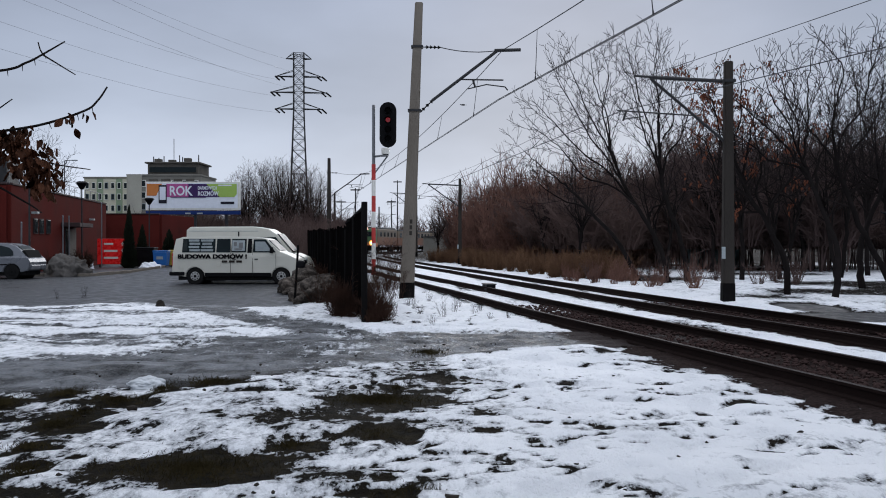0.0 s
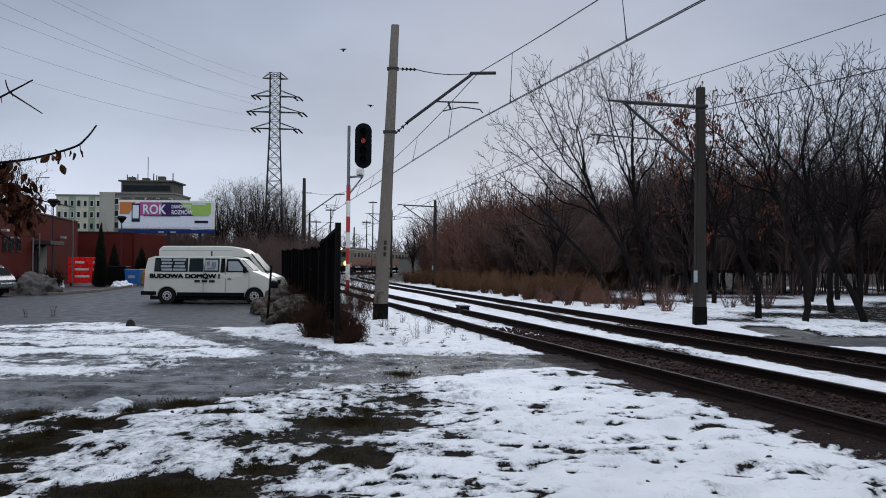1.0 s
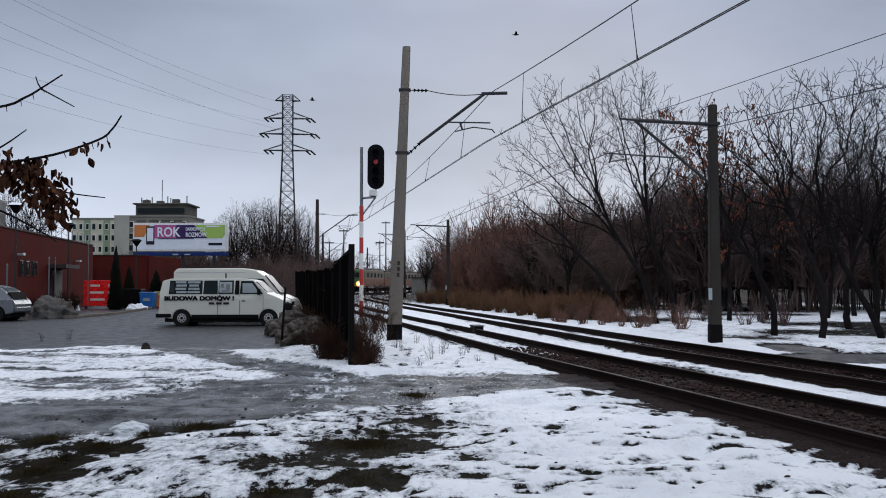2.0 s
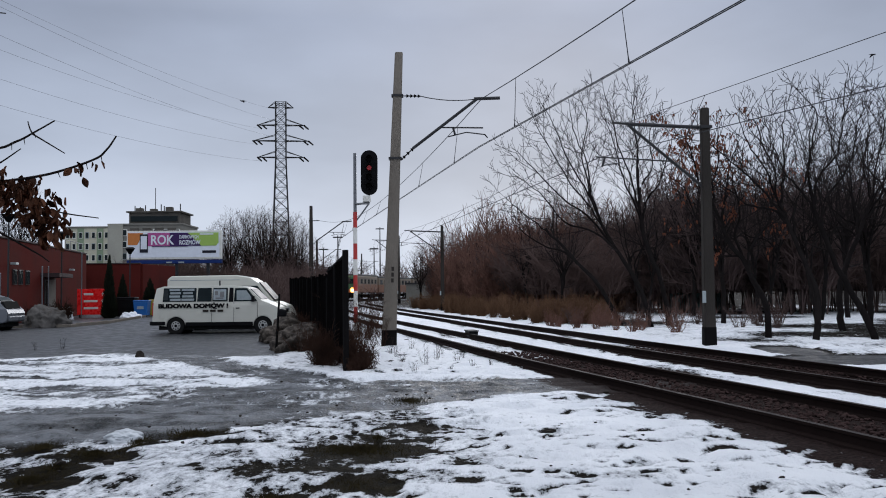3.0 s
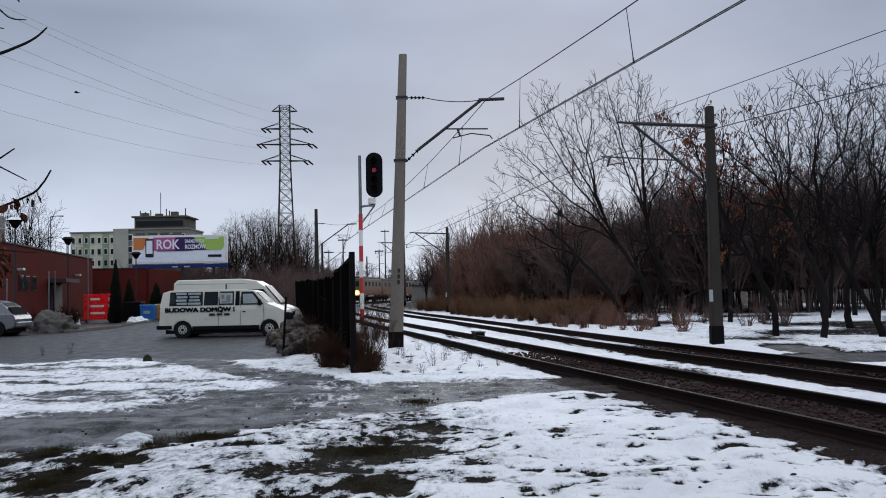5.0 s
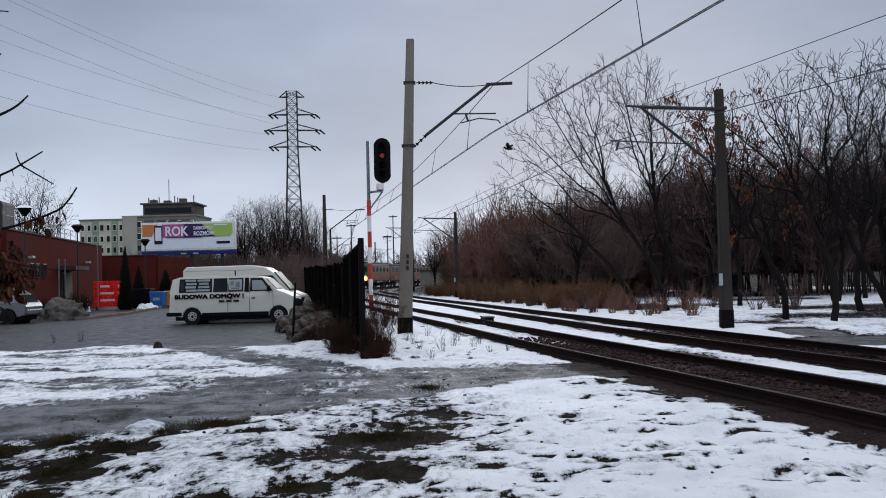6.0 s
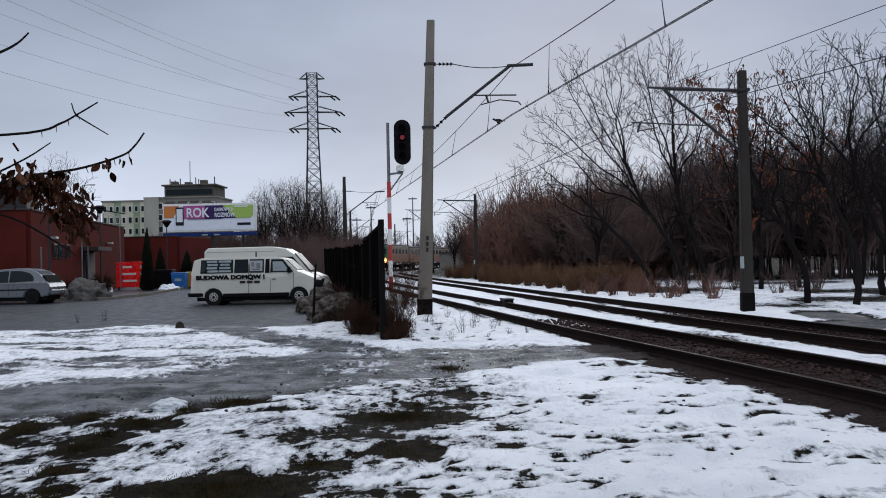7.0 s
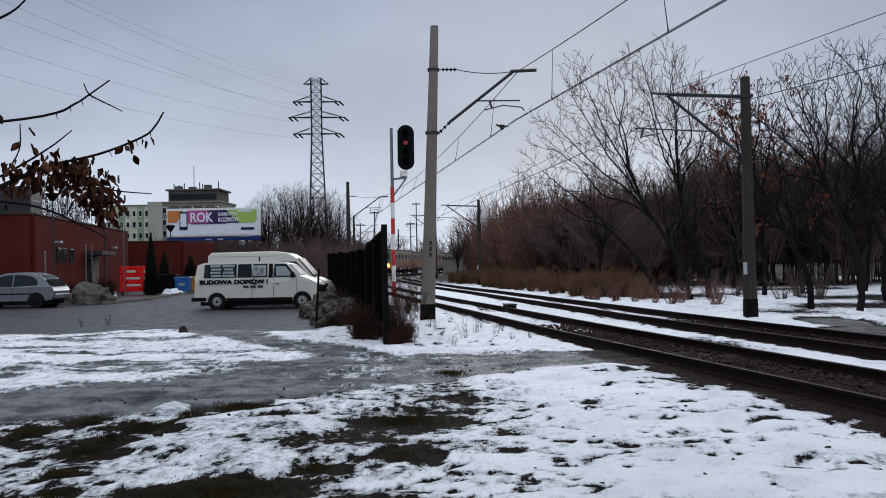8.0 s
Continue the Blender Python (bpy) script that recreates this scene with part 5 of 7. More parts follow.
def lattice_pylon(x, y, h):
    """A square lattice tower with three pairs of arms, its legs braced bay by bay."""
    p = thing("pylon", "grey steel lattice power pylon above bare trees", "pylon", pose(x, y, 0, 0, 0, 6))
    half = lambda z: 1.25 if z > h - 14 else 1.25 + (h - 14 - z) * 0.036
    zs = [0]
    while zs[-1] < h - 0.5:
        zs.append(min(h, zs[-1] + half(zs[-1]) * 1.7))
    for sx in (-1, 1):
        for sy in (-1, 1):
            part("leg", chain([(sx * half(z), sy * half(z), z) for z in zs], 0.13, None, 4), DARK_STEEL, p)
    for f in range(4):
        bm = bmesh.new()
        for z0, z1 in zip(zs[:-1], zs[1:]):
            a, b = half(z0), half(z1)
            ends = [((-a, -a, z0), (b, -b, z1)), ((a, -a, z0), (-b, -b, z1)), ((-b, -b, z1), (b, -b, z1))]
            for q, r in ends:
                turn = Matrix.Rotation(f * math.pi / 2, 3, "Z")
                rod(turn @ Vector(q), turn @ Vector(r), 0.058, None, 4, bm)
        part("bracing", bm, DARK_STEEL, p)
    for z, reach in ((h - 1.3, 3.1), (h - 5.7, 5.7), (h - 9.6, 6.8), (h - 13.7, 5.7)):
        for s in (-1, 1):
            bm = bmesh.new()
            for yy in (-0.8, 0.8):
                rod((s * 1.2, yy, z), (s * reach, 0, z), 0.12, None, 4, bm)
                rod((s * 1.2, yy, z + 1.5), (s * reach, 0, z), 0.08, None, 4, bm)
            arm = part("arm", bm, DARK_STEEL, p)
            if reach > 4:
                for k in range(2):
                    e = (s * (reach - k * 1.2) + 1.1, -1.2, z - 1.1)
                    part("insulator", rod((s * (reach - k * 1.2), 0, z), e, 0.24, 0.2, 6), TAR, arm, "dark insulator string")


lattice_pylon(-35.6, 230, 48.4)


def power_lines():
    p = thing("power_line", "high-voltage wires running from the pylon", "power line")
    ends = [((-38.6, 229.6, 47.0), (-77, 28, 47)), ((-40.2, 228.2, 41.6), (-82, 30, 41.2)), ((-41.3, 228.0, 37.7), (-83, 30, 37.4)), ((-40.2, 228.2, 33.6), (-81, 30, 33.0)), ((-28.8, 229.4, 41.6), (-67, 30, 41)), ((-27.7, 229.6, 37.7), (-66, 30, 37))]
    for a, b in ends:
        a, b = Vector(a), Vector(b)
        pts = [a.lerp(b, t) - Vector((0, 0, 5.0 * 4 * t * (1 - t))) for t in np.linspace(0, 1, 25)]
        part("wire", chain(pts, 0.02, None, 4), STEEL, p)


power_lines()


# ---- the train that creeps out of the curve ----
LOCO_GREEN = mat("loco_green", (0.05, 0.13, 0.055), 0.5, scale=1.5, dirt=(0.04, 0.07, 0.035))
LOCO_ORANGE = mat("loco_orange", (0.4, 0.13, 0.03), 0.5, scale=1.5, dirt=(0.2, 0.07, 0.03))
COACH = mat("wagon_brown", (0.19, 0.095, 0.06), 0.6, scale=0.8, dirt=(0.12, 0.095, 0.08))
COACH_TOP = mat("wagon_grey", (0.17, 0.135, 0.1), 0.6, scale=0.8, dirt=(0.1, 0.085, 0.07))
# the orange bloom round the headlamps, modelled as an emitting disc
LAMP_HALO = glow("headlamp_halo", (1.0, 0.36, 0.08), 2.2)
LAMP_CORE = glow("headlamp_core", (1.0, 0.72, 0.4), 6.0)
LAMP_TOP = glow("top_headlamp_glow", (1.0, 0.55, 0.4), 9.0)


def bogie(parent, x):
    b = part("bogie", box((2.6, 2.2, 0.5), (x, 0, 0.65), 0.06), TAR, parent, "dark bogie")
    for dx in (-0.9, 0.9):
        for y in (-0.78, 0.78):
            part("wheel", rod((x + dx, y - 0.07, 0.56), (x + dx, y + 0.07, 0.56), 0.45, None, 16), RAIL, b)


def locomotive():
    """Nose towards +x."""
    t = thing("locomotive", "railcar with green and orange front and lit headlamps", "train")
    part("cab", box((1.3, 2.97, 2.75), (7.1, 0, 2.5), 0.25), LOCO_GREEN, t, "green cab front")
    part("body", box((14.2, 2.93, 1.4), (-0.65, 0, 3.15), 0.15), COACH_TOP, t, "dull tan upper side")
    part("lower_side", box((14.2, 2.95, 1.3), (-0.65, 0, 1.9), 0.1), COACH, t, "brown lower side")
    part("skirt", box((1.5, 3.0, 0.7), (7.1, 0, 1.35), 0.1), LOCO_ORANGE, t, "orange lower band")
    for i in range(5):
        for y in (-1.47, 1.47):
            part("window", box((1.2, 0.04, 0.7), (-6 + i * 2.5, y, 3.0), 0.02), GLASS, t)
    part("roof", box((14.6, 2.5, 0.4), (0, 0, 3.95), 0.15), DARK_STEEL, t)
    for y in (-0.7, 0.7):
        part("windscreen", box((0.1, 1.1, 0.75), (7.74, y, 3.0), 0.03), GLASS, t)
    for y in (-0.95, 0.95):
        # oversized disc stands for the halo; the small core is the lamp itself
        lamp = part("headlamp", rod((7.86, y, 1.62), (7.92, y, 1.62), 0.42, None, 16), LAMP_HALO, t, "lit headlamp widened by its amber halo, a glowing disc")
        part("bulb", rod((7.92, y, 1.62), (7.96, y, 1.62), 0.2, None, 12), LAMP_CORE, lamp, "bright lamp core")
    part("top_headlamp", rod((7.74, 0, 3.86), (7.86, 0, 3.86), 0.25, None, 14), LAMP_TOP, t, "lit upper headlamp")
    part("buffer_beam", box((0.4, 2.8, 0.5), (7.8, 0, 1.0), 0.04), TAR, t)
    for y in (-0.88, 0.88):
        part("buffer", rod((7.9, y, 1.05), (8.4, y, 1.05), 0.16, 0.22, 12), TAR, t)
    for x in (-4.6, 4.6):
        bogie(t, x)
    return t


def coach(label):
    t = thing("railway_coach", label, "train", group="coaches of the train")
    part("body", box((23.5, 2.85, 1.35), (0, 0, 1.85), 0.12), COACH, t, "brownish lower side")
    part("upper_side", box((23.4, 2.83, 1.2), (0, 0, 3.05), 0.1), COACH_TOP, t, "dull tan upper side")
    part("roof", box((23.3, 2.7, 0.4), (0, 0, 3.75), 0.18), DARK_STEEL, t)
    for i in range(9):
        for y in (-1.43, 1.43):
            part("window", box((1.3, 0.04, 0.75), (-10 + i * 2.5, y, 2.95), 0.02), GLASS, t)
    for x in (-8.5, 8.5):
        bogie(t, x)
    return t


LOCO = locomotive()
COACHES = [coach("tan and brown passenger coach behind the locomotive") for _ in range(2)]


def kerb():
    """A broken row of kerb stones along the yard's far edge."""
    k = thing("kerb", "low concrete kerb along the wet yard", "kerb", kind="structure")
    pts = [(-20.2, 45.2), (-17.2, 45.4), (-17.0, 50.0), (-18.4, 61.5)]
    me = None
    for (ax, ay), (bx, by) in zip(pts[:-1], pts[1:]):
        n = max(1, round(math.hypot(bx - ax, by - ay)))
        for i in range(n):
            if me is None:
                ob = part("kerb_stone", box((0.97, 0.16, 0.24), (0, 0, 0.02), 0.02), CONCRETE, k)
                me = ob.data
            else:
                ob = new("kerb_stone", me)
                ob.parent = k
            t = (i + 0.5) / n
            ob.matrix_basis = pose(ax + (bx - ax) * t, ay + (by - ay) * t, random.uniform(-0.02, 0.01), 0, 0, math.degrees(math.atan2(by - ay, bx - ax)) + random.uniform(-1, 1))


kerb()


# ---- far things beyond the curve ----
def far_mast(x, y, h, label):
    p = thing("lamp_mast", label, "lamp mast", pose(x, y, 0), "far lamp masts")
    part("pole", rod((0, 0, -0.1), (0, 0, h), 0.16, 0.08, 8), DARK_STEEL, p)
    part("crosspiece", box((1.6, 0.2, 0.2), (0, 0, h - 0.3), 0.03), DARK_STEEL, p)


for x, y, h in ((-14.1, 150, 10.5), (-9.4, 170, 9.5), (-8.6, 176, 13.5), (-17.5, 160, 9.0)):
    far_mast(x, y, h, "thin dark lamp mast far down the line")


def shed(x, y, w, h, material, label):
    p = thing("shed", label, "shed", pose(x, y, 0, 0, 0, -12))
    part("wall", box((w, 2.6, h), (0, 0, h / 2), 0.03), material, p)
    part("roof", box((w + 0.3, 3.0, 0.14), (0, 0, h + 0.07), 0.02), DARK_STEEL, p)
    part("door", box((0.9, 0.06, h * 0.8), (w * 0.2, -1.32, h * 0.4), 0.01), DARK_STEEL, p)


TEAL = mat("faded_teal_board", (0.16, 0.24, 0.24), 0.7, scale=2, dirt=(0.08, 0.12, 0.12))
shed(18.6, 64, 3.4, 1.6, TEAL, "faded teal board shed among the trees")
shed(13.5, 70, 2.6, 1.9, RENDER_GREY, "small pale grey shed among the trees")
shed(1.5, 150, 9.0, 2.6, RENDER_GREY, "long low grey shed beyond the curve")


# ---- plants ----
def grow(rng, h, spread=0.5, stems=1, levels=4, r=0.14, lean=(0, 0), up=0.25, kids=(5, 5, 5), crook=0.16, first=0.3):
    """Twigs of a bare tree as rows of two ends and two radii, split by level."""
    out = [[] for _ in range(levels)]

    def limb(p, d, length, rad, lev):
        n = max(2, (9, 5, 4, 3, 2)[lev])
        step = length / n
        pts = [p]
        for i in range(n):
            d = d + rng.normal(0, crook, 3) + np.array([0, 0, up * 0.3])
            d /= np.linalg.norm(d)
            q = p + d * step
            r0, r1 = rad * (1 - 0.78 * i / n), rad * (1 - 0.78 * (i + 1) / n)
            out[lev].append((*p, *q, r0, r1))
            if lev + 1 < levels:
                k = kids[min(lev, len(kids) - 1)]
                if (i + 1) / n > (first if lev == 0 else 0.15):
                    for _ in range(max(1, round(k / n + rng.rand() - 0.5))):
                        side = rng.normal(0, 1, 3)
                        side -= d * side.dot(d)
                        side /= np.linalg.norm(side) + 1e-9
                        nd = d * (1 - spread) + side * spread + np.array([0, 0, up])
                        nd /= np.linalg.norm(nd)
                        t = rng.rand()
                        limb(p * (1 - t) + q * t, nd, length * (0.62 - 0.3 * (i / n) * (lev == 0)) * rng.uniform(0.7, 1.1), max(0.0065, r1 * 0.62), lev + 1)
            p = q
    for s in range(stems):
        a = rng.rand() * 6.28
        tilt = 0 if stems == 1 else rng.uniform(0.08, 0.35)
        d = np.array([math.cos(a) * tilt + lean[0], math.sin(a) * tilt + lean[1], 1.0])
        limb(np.array([math.cos(a), math.sin(a), 0]) * (0.0 if stems == 1 else 0.2) + np.array([0, 0, -0.1]), d / np.linalg.norm(d), h * rng.uniform(0.72, 0.85), r, 0)
    return out


def sprout(rng, line, r0, r1, lev, out, reach, density, lift=0.25, spread=(28, 52), start=0.2, top=3):
    """One limb along a bent line, with side shoots that shorten towards its tip and fork in turn."""
    line = np.asarray(line, dtype=float)
    n = len(line) - 1
    step = np.linalg.norm(np.diff(line, axis=0), axis=1)
    length = step.sum()
    for i in range(n):
        out[lev].append((*line[i], *line[i + 1], r0 + (r1 - r0) * i / n, r0 + (r1 - r0) * (i + 1) / n))
    if lev >= top:
        return
    kids = max(2, int(density[lev] * length * rng.uniform(0.85, 1.15)))
    turn = rng.rand() * 6.28
    for k in range(kids):
        f = start + (0.97 - start) * (k + rng.uniform(0.1, 0.9)) / kids
        i = min(n - 1, int(f * n))
        p = line[i] + (line[i + 1] - line[i]) * (f * n - i)
        d = (line[i + 1] - line[i]) / max(step[i], 1e-6)
        u = np.cross(d, (0.3, 0.9, 0.2))
        u /= np.linalg.norm(u)
        w = np.cross(d, u)
        turn += 2.4 + rng.normal(0, 0.35)
        a = radians(rng.uniform(*spread))
        e = d * math.cos(a) + (u * math.cos(turn) + w * math.sin(turn)) * math.sin(a)
        far = reach[lev] * (1.12 - 0.62 * f) * rng.uniform(0.7, 1.15)
        pts, q, m = [p], p, (6, 4, 3)[lev]
        for _ in range(m):
            e = e + np.array([0, 0, lift / m]) + rng.normal(0, 0.1 / math.sqrt(m), 3)
            e /= np.linalg.norm(e)
            q = q + e * far / m
            pts.append(q)
        rr = max(0.0085, (r0 + (r1 - r0) * f) * 0.55)
        sprout(rng, pts, rr, max(0.0065, rr * 0.35), lev + 1, out, reach, density, lift, spread, 0.15, top)


def limbed_tree(seed, label, stems, limbs, r=0.13, reach=(2.5, 0.95, 0.4), density=(1.8, 3.2, 3.4), twig=TWIG, lift=0.25, leaves=0.0):
    """A bare tree: stems (chains of places), and limbs that rise from a stem at a share of its height to a far end."""
    rng = np.random.RandomState(seed)
    out = [[], [], [], []]
    lines, rows = [], []
    for pts in stems:
        line = smooth_line3([np.array(p, dtype=float) for p in pts], 4)
        line = [p + rng.normal(0, 0.025, 3) * (i > 0) for i, p in enumerate(line)]
        lines.append(line)
        sprout(rng, line, r, r * 0.42, 0, out, (reach[0] * 0.6, *reach[1:]), (density[0] * 0.35, *density[1:]), lift, (35, 70), 0.45)
        rows.append(("trunk", line, r, r * 0.42))
        out[0] = []
    for k, share, end in limbs:
        base = lines[k][min(len(lines[k]) - 1, int(share * (len(lines[k]) - 1)))]
        at = lines[k][min(len(lines[k]) - 1, int(share * (len(lines[k]) - 1)) + 1)] - base
        end = np.array(end, dtype=float)
        far = np.linalg.norm(end - base)
        at = at / (np.linalg.norm(at) + 1e-6)
        mid = [base + at * far * 0.08 + (end - base) * 0.16, base + (end - base) * 0.5 + rng.normal(0, 0.1, 3) - np.array([0, 0, 0.03 * far]), base + (end - base) * 0.78 + rng.normal(0, 0.12, 3)]
        line = smooth_line3([base] + mid + [end], 4)
        line = [p + rng.normal(0, 0.022, 3) * (i > 0) for i, p in enumerate(line)]
        sprout(rng, line, r * (0.56 - 0.2 * share), 0.009, 0, out, reach, density, lift)
        rows.append(("limb", line, r * (0.56 - 0.2 * share), 0.009))
        out[0] = []
    t = thing("tree", label, "tree", group="bare trees")
    parts = [part(name, chain(q, a, b, 8), BARK, None, "", True) for name, q, a, b in rows] + [new("crown", twig_mesh("crown", [q for l in out[1:] for q in l], twig, 3))]
    if leaves:
        dry = []
        for q in out[3]:
            if rng.rand() < leaves * (0.25 + 0.9 * (math.sin(q[0] * 1.9 + seed) * math.sin(q[2] * 1.7 + 1.0) > 0.1)):
                e = np.array(q[3:6])
                for _ in range(2):
                    e = e + rng.normal(0, 0.06, 3)
                    dry.append((*e, *(e + np.array([rng.normal(0, 0.03), rng.normal(0, 0.03), -0.09])), 0.034, 0.006))
        parts.append(tagged(new("dry_leaves", twig_mesh("dry_leaves", dry, DRY_OAK, 3)), "reddish brown dry leaves", kind="stuff"))
    for o in parts:
        o.parent = t
    return t


def smooth_line3(p, n):
    p = [2 * p[0] - p[1]] + p + [2 * p[-1] - p[-2]]
    out = []
    for i in range(1, len(p) - 2):
        for t in np.linspace(0, 1, n, endpoint=False):
            out.append(0.5 * (2 * p[i] + (p[i + 1] - p[i - 1]) * t + (2 * p[i - 1] - 5 * p[i] + 4 * p[i + 1] - p[i + 2]) * t * t + (3 * p[i] - p[i - 1] - 3 * p[i + 1] + p[i + 2]) * t ** 3))
    return out + [p[-2]]


def crown_ends(rng, n, h, wide, low=0.62):
    """Far ends of limbs, spread over a rounded crown."""
    ends = []
    for i in range(n):
        a, q = i * 2.4 + rng.rand() * 0.6, math.sqrt((i + 0.5) / n)
        ends.append((math.cos(a) * wide * q, math.sin(a) * wide * q, h * (1 - (1 - low) * q ** 2.2) * rng.uniform(0.95, 1.03)))
    return ends


DRY_OAK = mat("dry_oak_leaf", (0.17, 0.062, 0.036), 0.8, bump=0, scale=2, vary=0.4, dirt=(0.08, 0.03, 0.02))

# the wide fan beside the line, then the crooked trees on the snow
FAN = limbed_tree(11, "wide fan-shaped bare tree with two leaning trunks beside the railway",
                  [[(0, 0, -0.1), (-0.45, 0, 1.5), (-1.3, 0.1, 3.0), (-2.0, 0.2, 4.3), (-2.5, 0.1, 5.6)], [(0.75, 0.3, -0.1), (0.45, 0.3, 1.8), (-0.25, 0.2, 3.8), (-0.45, 0.1, 5.4), (-0.5, 0.1, 6.6)], [(-0.9, 1.6, -0.1), (-1.8, 1.5, 1.6), (-3.2, 1.2, 3.1), (-4.2, 1.2, 4.2)]],
                  [(0, 0.5, (-5.7, -0.6, 6.3)), (0, 0.58, (-5.6, 0.8, 7.6)), (0, 0.68, (-5.0, -1.0, 8.7)), (0, 0.76, (-4.4, 0.6, 9.5)), (0, 0.85, (-3.4, -0.5, 9.4)), (0, 0.95, (-2.7, 0.9, 9.8)),
                   (1, 0.55, (-2.1, -1.2, 8.6)), (1, 0.65, (-1.7, 0.8, 10.0)), (1, 0.75, (-0.9, -0.9, 9.4)), (1, 0.85, (-0.3, 0.9, 9.8)), (1, 0.6, (0.9, -0.4, 7.9)), (1, 0.7, (0.5, 0.8, 8.8)), (2, 0.6, (-5.6, 1.8, 4.6)), (2, 0.8, (-5.9, 1.4, 5.6))], r=0.11)
FAN.matrix_basis = pose(9.3, 38.0, -0.03)
OAK = limbed_tree(15, "crooked leaning tree still holding reddish dry leaves",
                  [[(0, 0, -0.1), (-0.05, 0, 0.9), (-0.6, 0.05, 2.2), (-1.35, 0.1, 3.5), (-1.9, 0.2, 4.9)]],
                  [(0, 0.6, (-3.3, 0.3, 5.4)), (0, 0.7, (-3.0, -0.5, 6.6)), (0, 0.85, (-2.4, 0.7, 6.9)), (0, 0.9, (-1.6, -0.4, 7.0)), (0, 0.6, (-0.7, 0.6, 6.0)), (0, 0.5, (0.3, -0.3, 5.0)), (0, 0.75, (-0.6, 0.2, 6.5))], r=0.115, reach=(1.7, 0.75, 0.35), leaves=0.95)
OAK.matrix_basis = pose(10.85, 29.3, -0.03)
CROOKED = limbed_tree(13, "crooked dark tree forking low over the snow",
                      [[(0, 0, -0.1), (0.1, 0, 0.9), (-0.05, 0, 1.9), (-0.5, 0.1, 3.0), (-0.85, 0.1, 3.9)]],
                      [(0, 0.95, (-3.3, 0.2, 6.3)), (0, 0.98, (-2.4, -0.6, 6.8)), (0, 0.98, (-1.6, 0.5, 7.1)), (0, 0.9, (-3.2, 0.5, 5.0)), (0, 0.98, (-0.8, -0.3, 7.3)), (0, 0.8, (0.3, 0.3, 7.0))], r=0.115, reach=(1.9, 0.85, 0.4), density=(2.2, 3.6, 3.8))
CROOKED.matrix_basis = pose(11.62, 27.6, -0.03)
LEANING = limbed_tree(17, "dark leaning tree with upright fine branches",
                      [[(0, 0, -0.1), (-0.4, 0, 1.0), (-1.1, 0, 2.2), (-1.6, 0.1, 3.6), (-1.8, 0.1, 4.6)]],
                      [(0, 0.8, (-3.0, 0.4, 6.6)), (0, 0.95, (-1.8, 0.4, 7.4)), (0, 0.85, (-0.8, -0.3, 7.7)), (0, 0.7, (0.2, 0.4, 7.2))], r=0.115, reach=(1.8, 0.85, 0.4), density=(2.3, 3.6, 3.8))
LEANING.matrix_basis = pose(13.3, 27.3, -0.03)
copy_thing(LEANING, pose(15.9, 28.6, -0.03, 0, 0, 25))
copy_thing(CROOKED, pose(14.9, 33.0, -0.03, 0, 0, 150)).scale = (1.12, 1.12, 1.12)
_rng = np.random.RandomState(18)
GROVE = [limbed_tree(18, "bare tree with an upright rounded crown in the wood", [[(0, 0, -0.1), (0.1, 0, 1.6), (-0.1, 0.1, 3.2), (0, 0, 4.8)]], [(0, 0.4 + 0.05 * i, e) for i, e in enumerate(crown_ends(_rng, 11, 9.2, 2.5))], r=0.14, reach=(2.0, 0.85, 0.4)),
         limbed_tree(19, "bare tree with two stems and fine twigs in the wood", [[(0, 0, -0.1), (-0.3, 0, 1.6), (-0.8, 0.1, 3.2), (-1.0, 0, 4.4)], [(0.2, 0, -0.1), (0.5, 0, 1.8), (0.7, -0.1, 3.4), (0.9, 0, 4.4)]],
                     [(i % 2, 0.4 + 0.05 * i, e) for i, e in enumerate(crown_ends(_rng, 12, 8.6, 2.8))], r=0.12, reach=(1.9, 0.85, 0.4))]
POPLAR = [limbed_tree(21, "bare round-topped tree with fine twigs behind the billboard", [[(0, 0, -0.1), (0.1, 0, 2.5), (0, 0.1, 5.0)]], [(0, 0.25 + 0.06 * i, e) for i, e in enumerate(crown_ends(_rng, 12, 11.6, 2.9, 0.7))], r=0.22, reach=(2.4, 1.0, 0.5), density=(1.7, 3.0, 3.2), twig=TWIG_PALE),
          limbed_tree(22, "bare tree of many stems with fine twigs behind the billboard", [[(-0.4, 0, -0.1), (-0.9, 0, 2.5), (-1.3, 0.1, 5.0)], [(0.4, 0, -0.1), (0.8, 0, 2.5), (1.3, 0.1, 4.6)]], [(i % 2, 0.25 + 0.06 * i, e) for i, e in enumerate(crown_ends(_rng, 12, 11.0, 3.1, 0.7))], r=0.2, reach=(2.3, 1.0, 0.5), density=(1.7, 3.0, 3.2), twig=TWIG_PALE)]


def plant(kinds, places):
    """The first tree of each kind takes its first place; copies take the rest; places: (kind, x, y, turn, size)."""
    used = set()
    for k, x, y, turn, size in places:
        m = pose(x, y, -0.05, 0, 0, turn)
        if k in used:
            ob = copy_thing(kinds[k], m)
        else:
            ob = kinds[k]
            ob.matrix_basis = m
            used.add(k)
        ob.scale = (size, size, size)


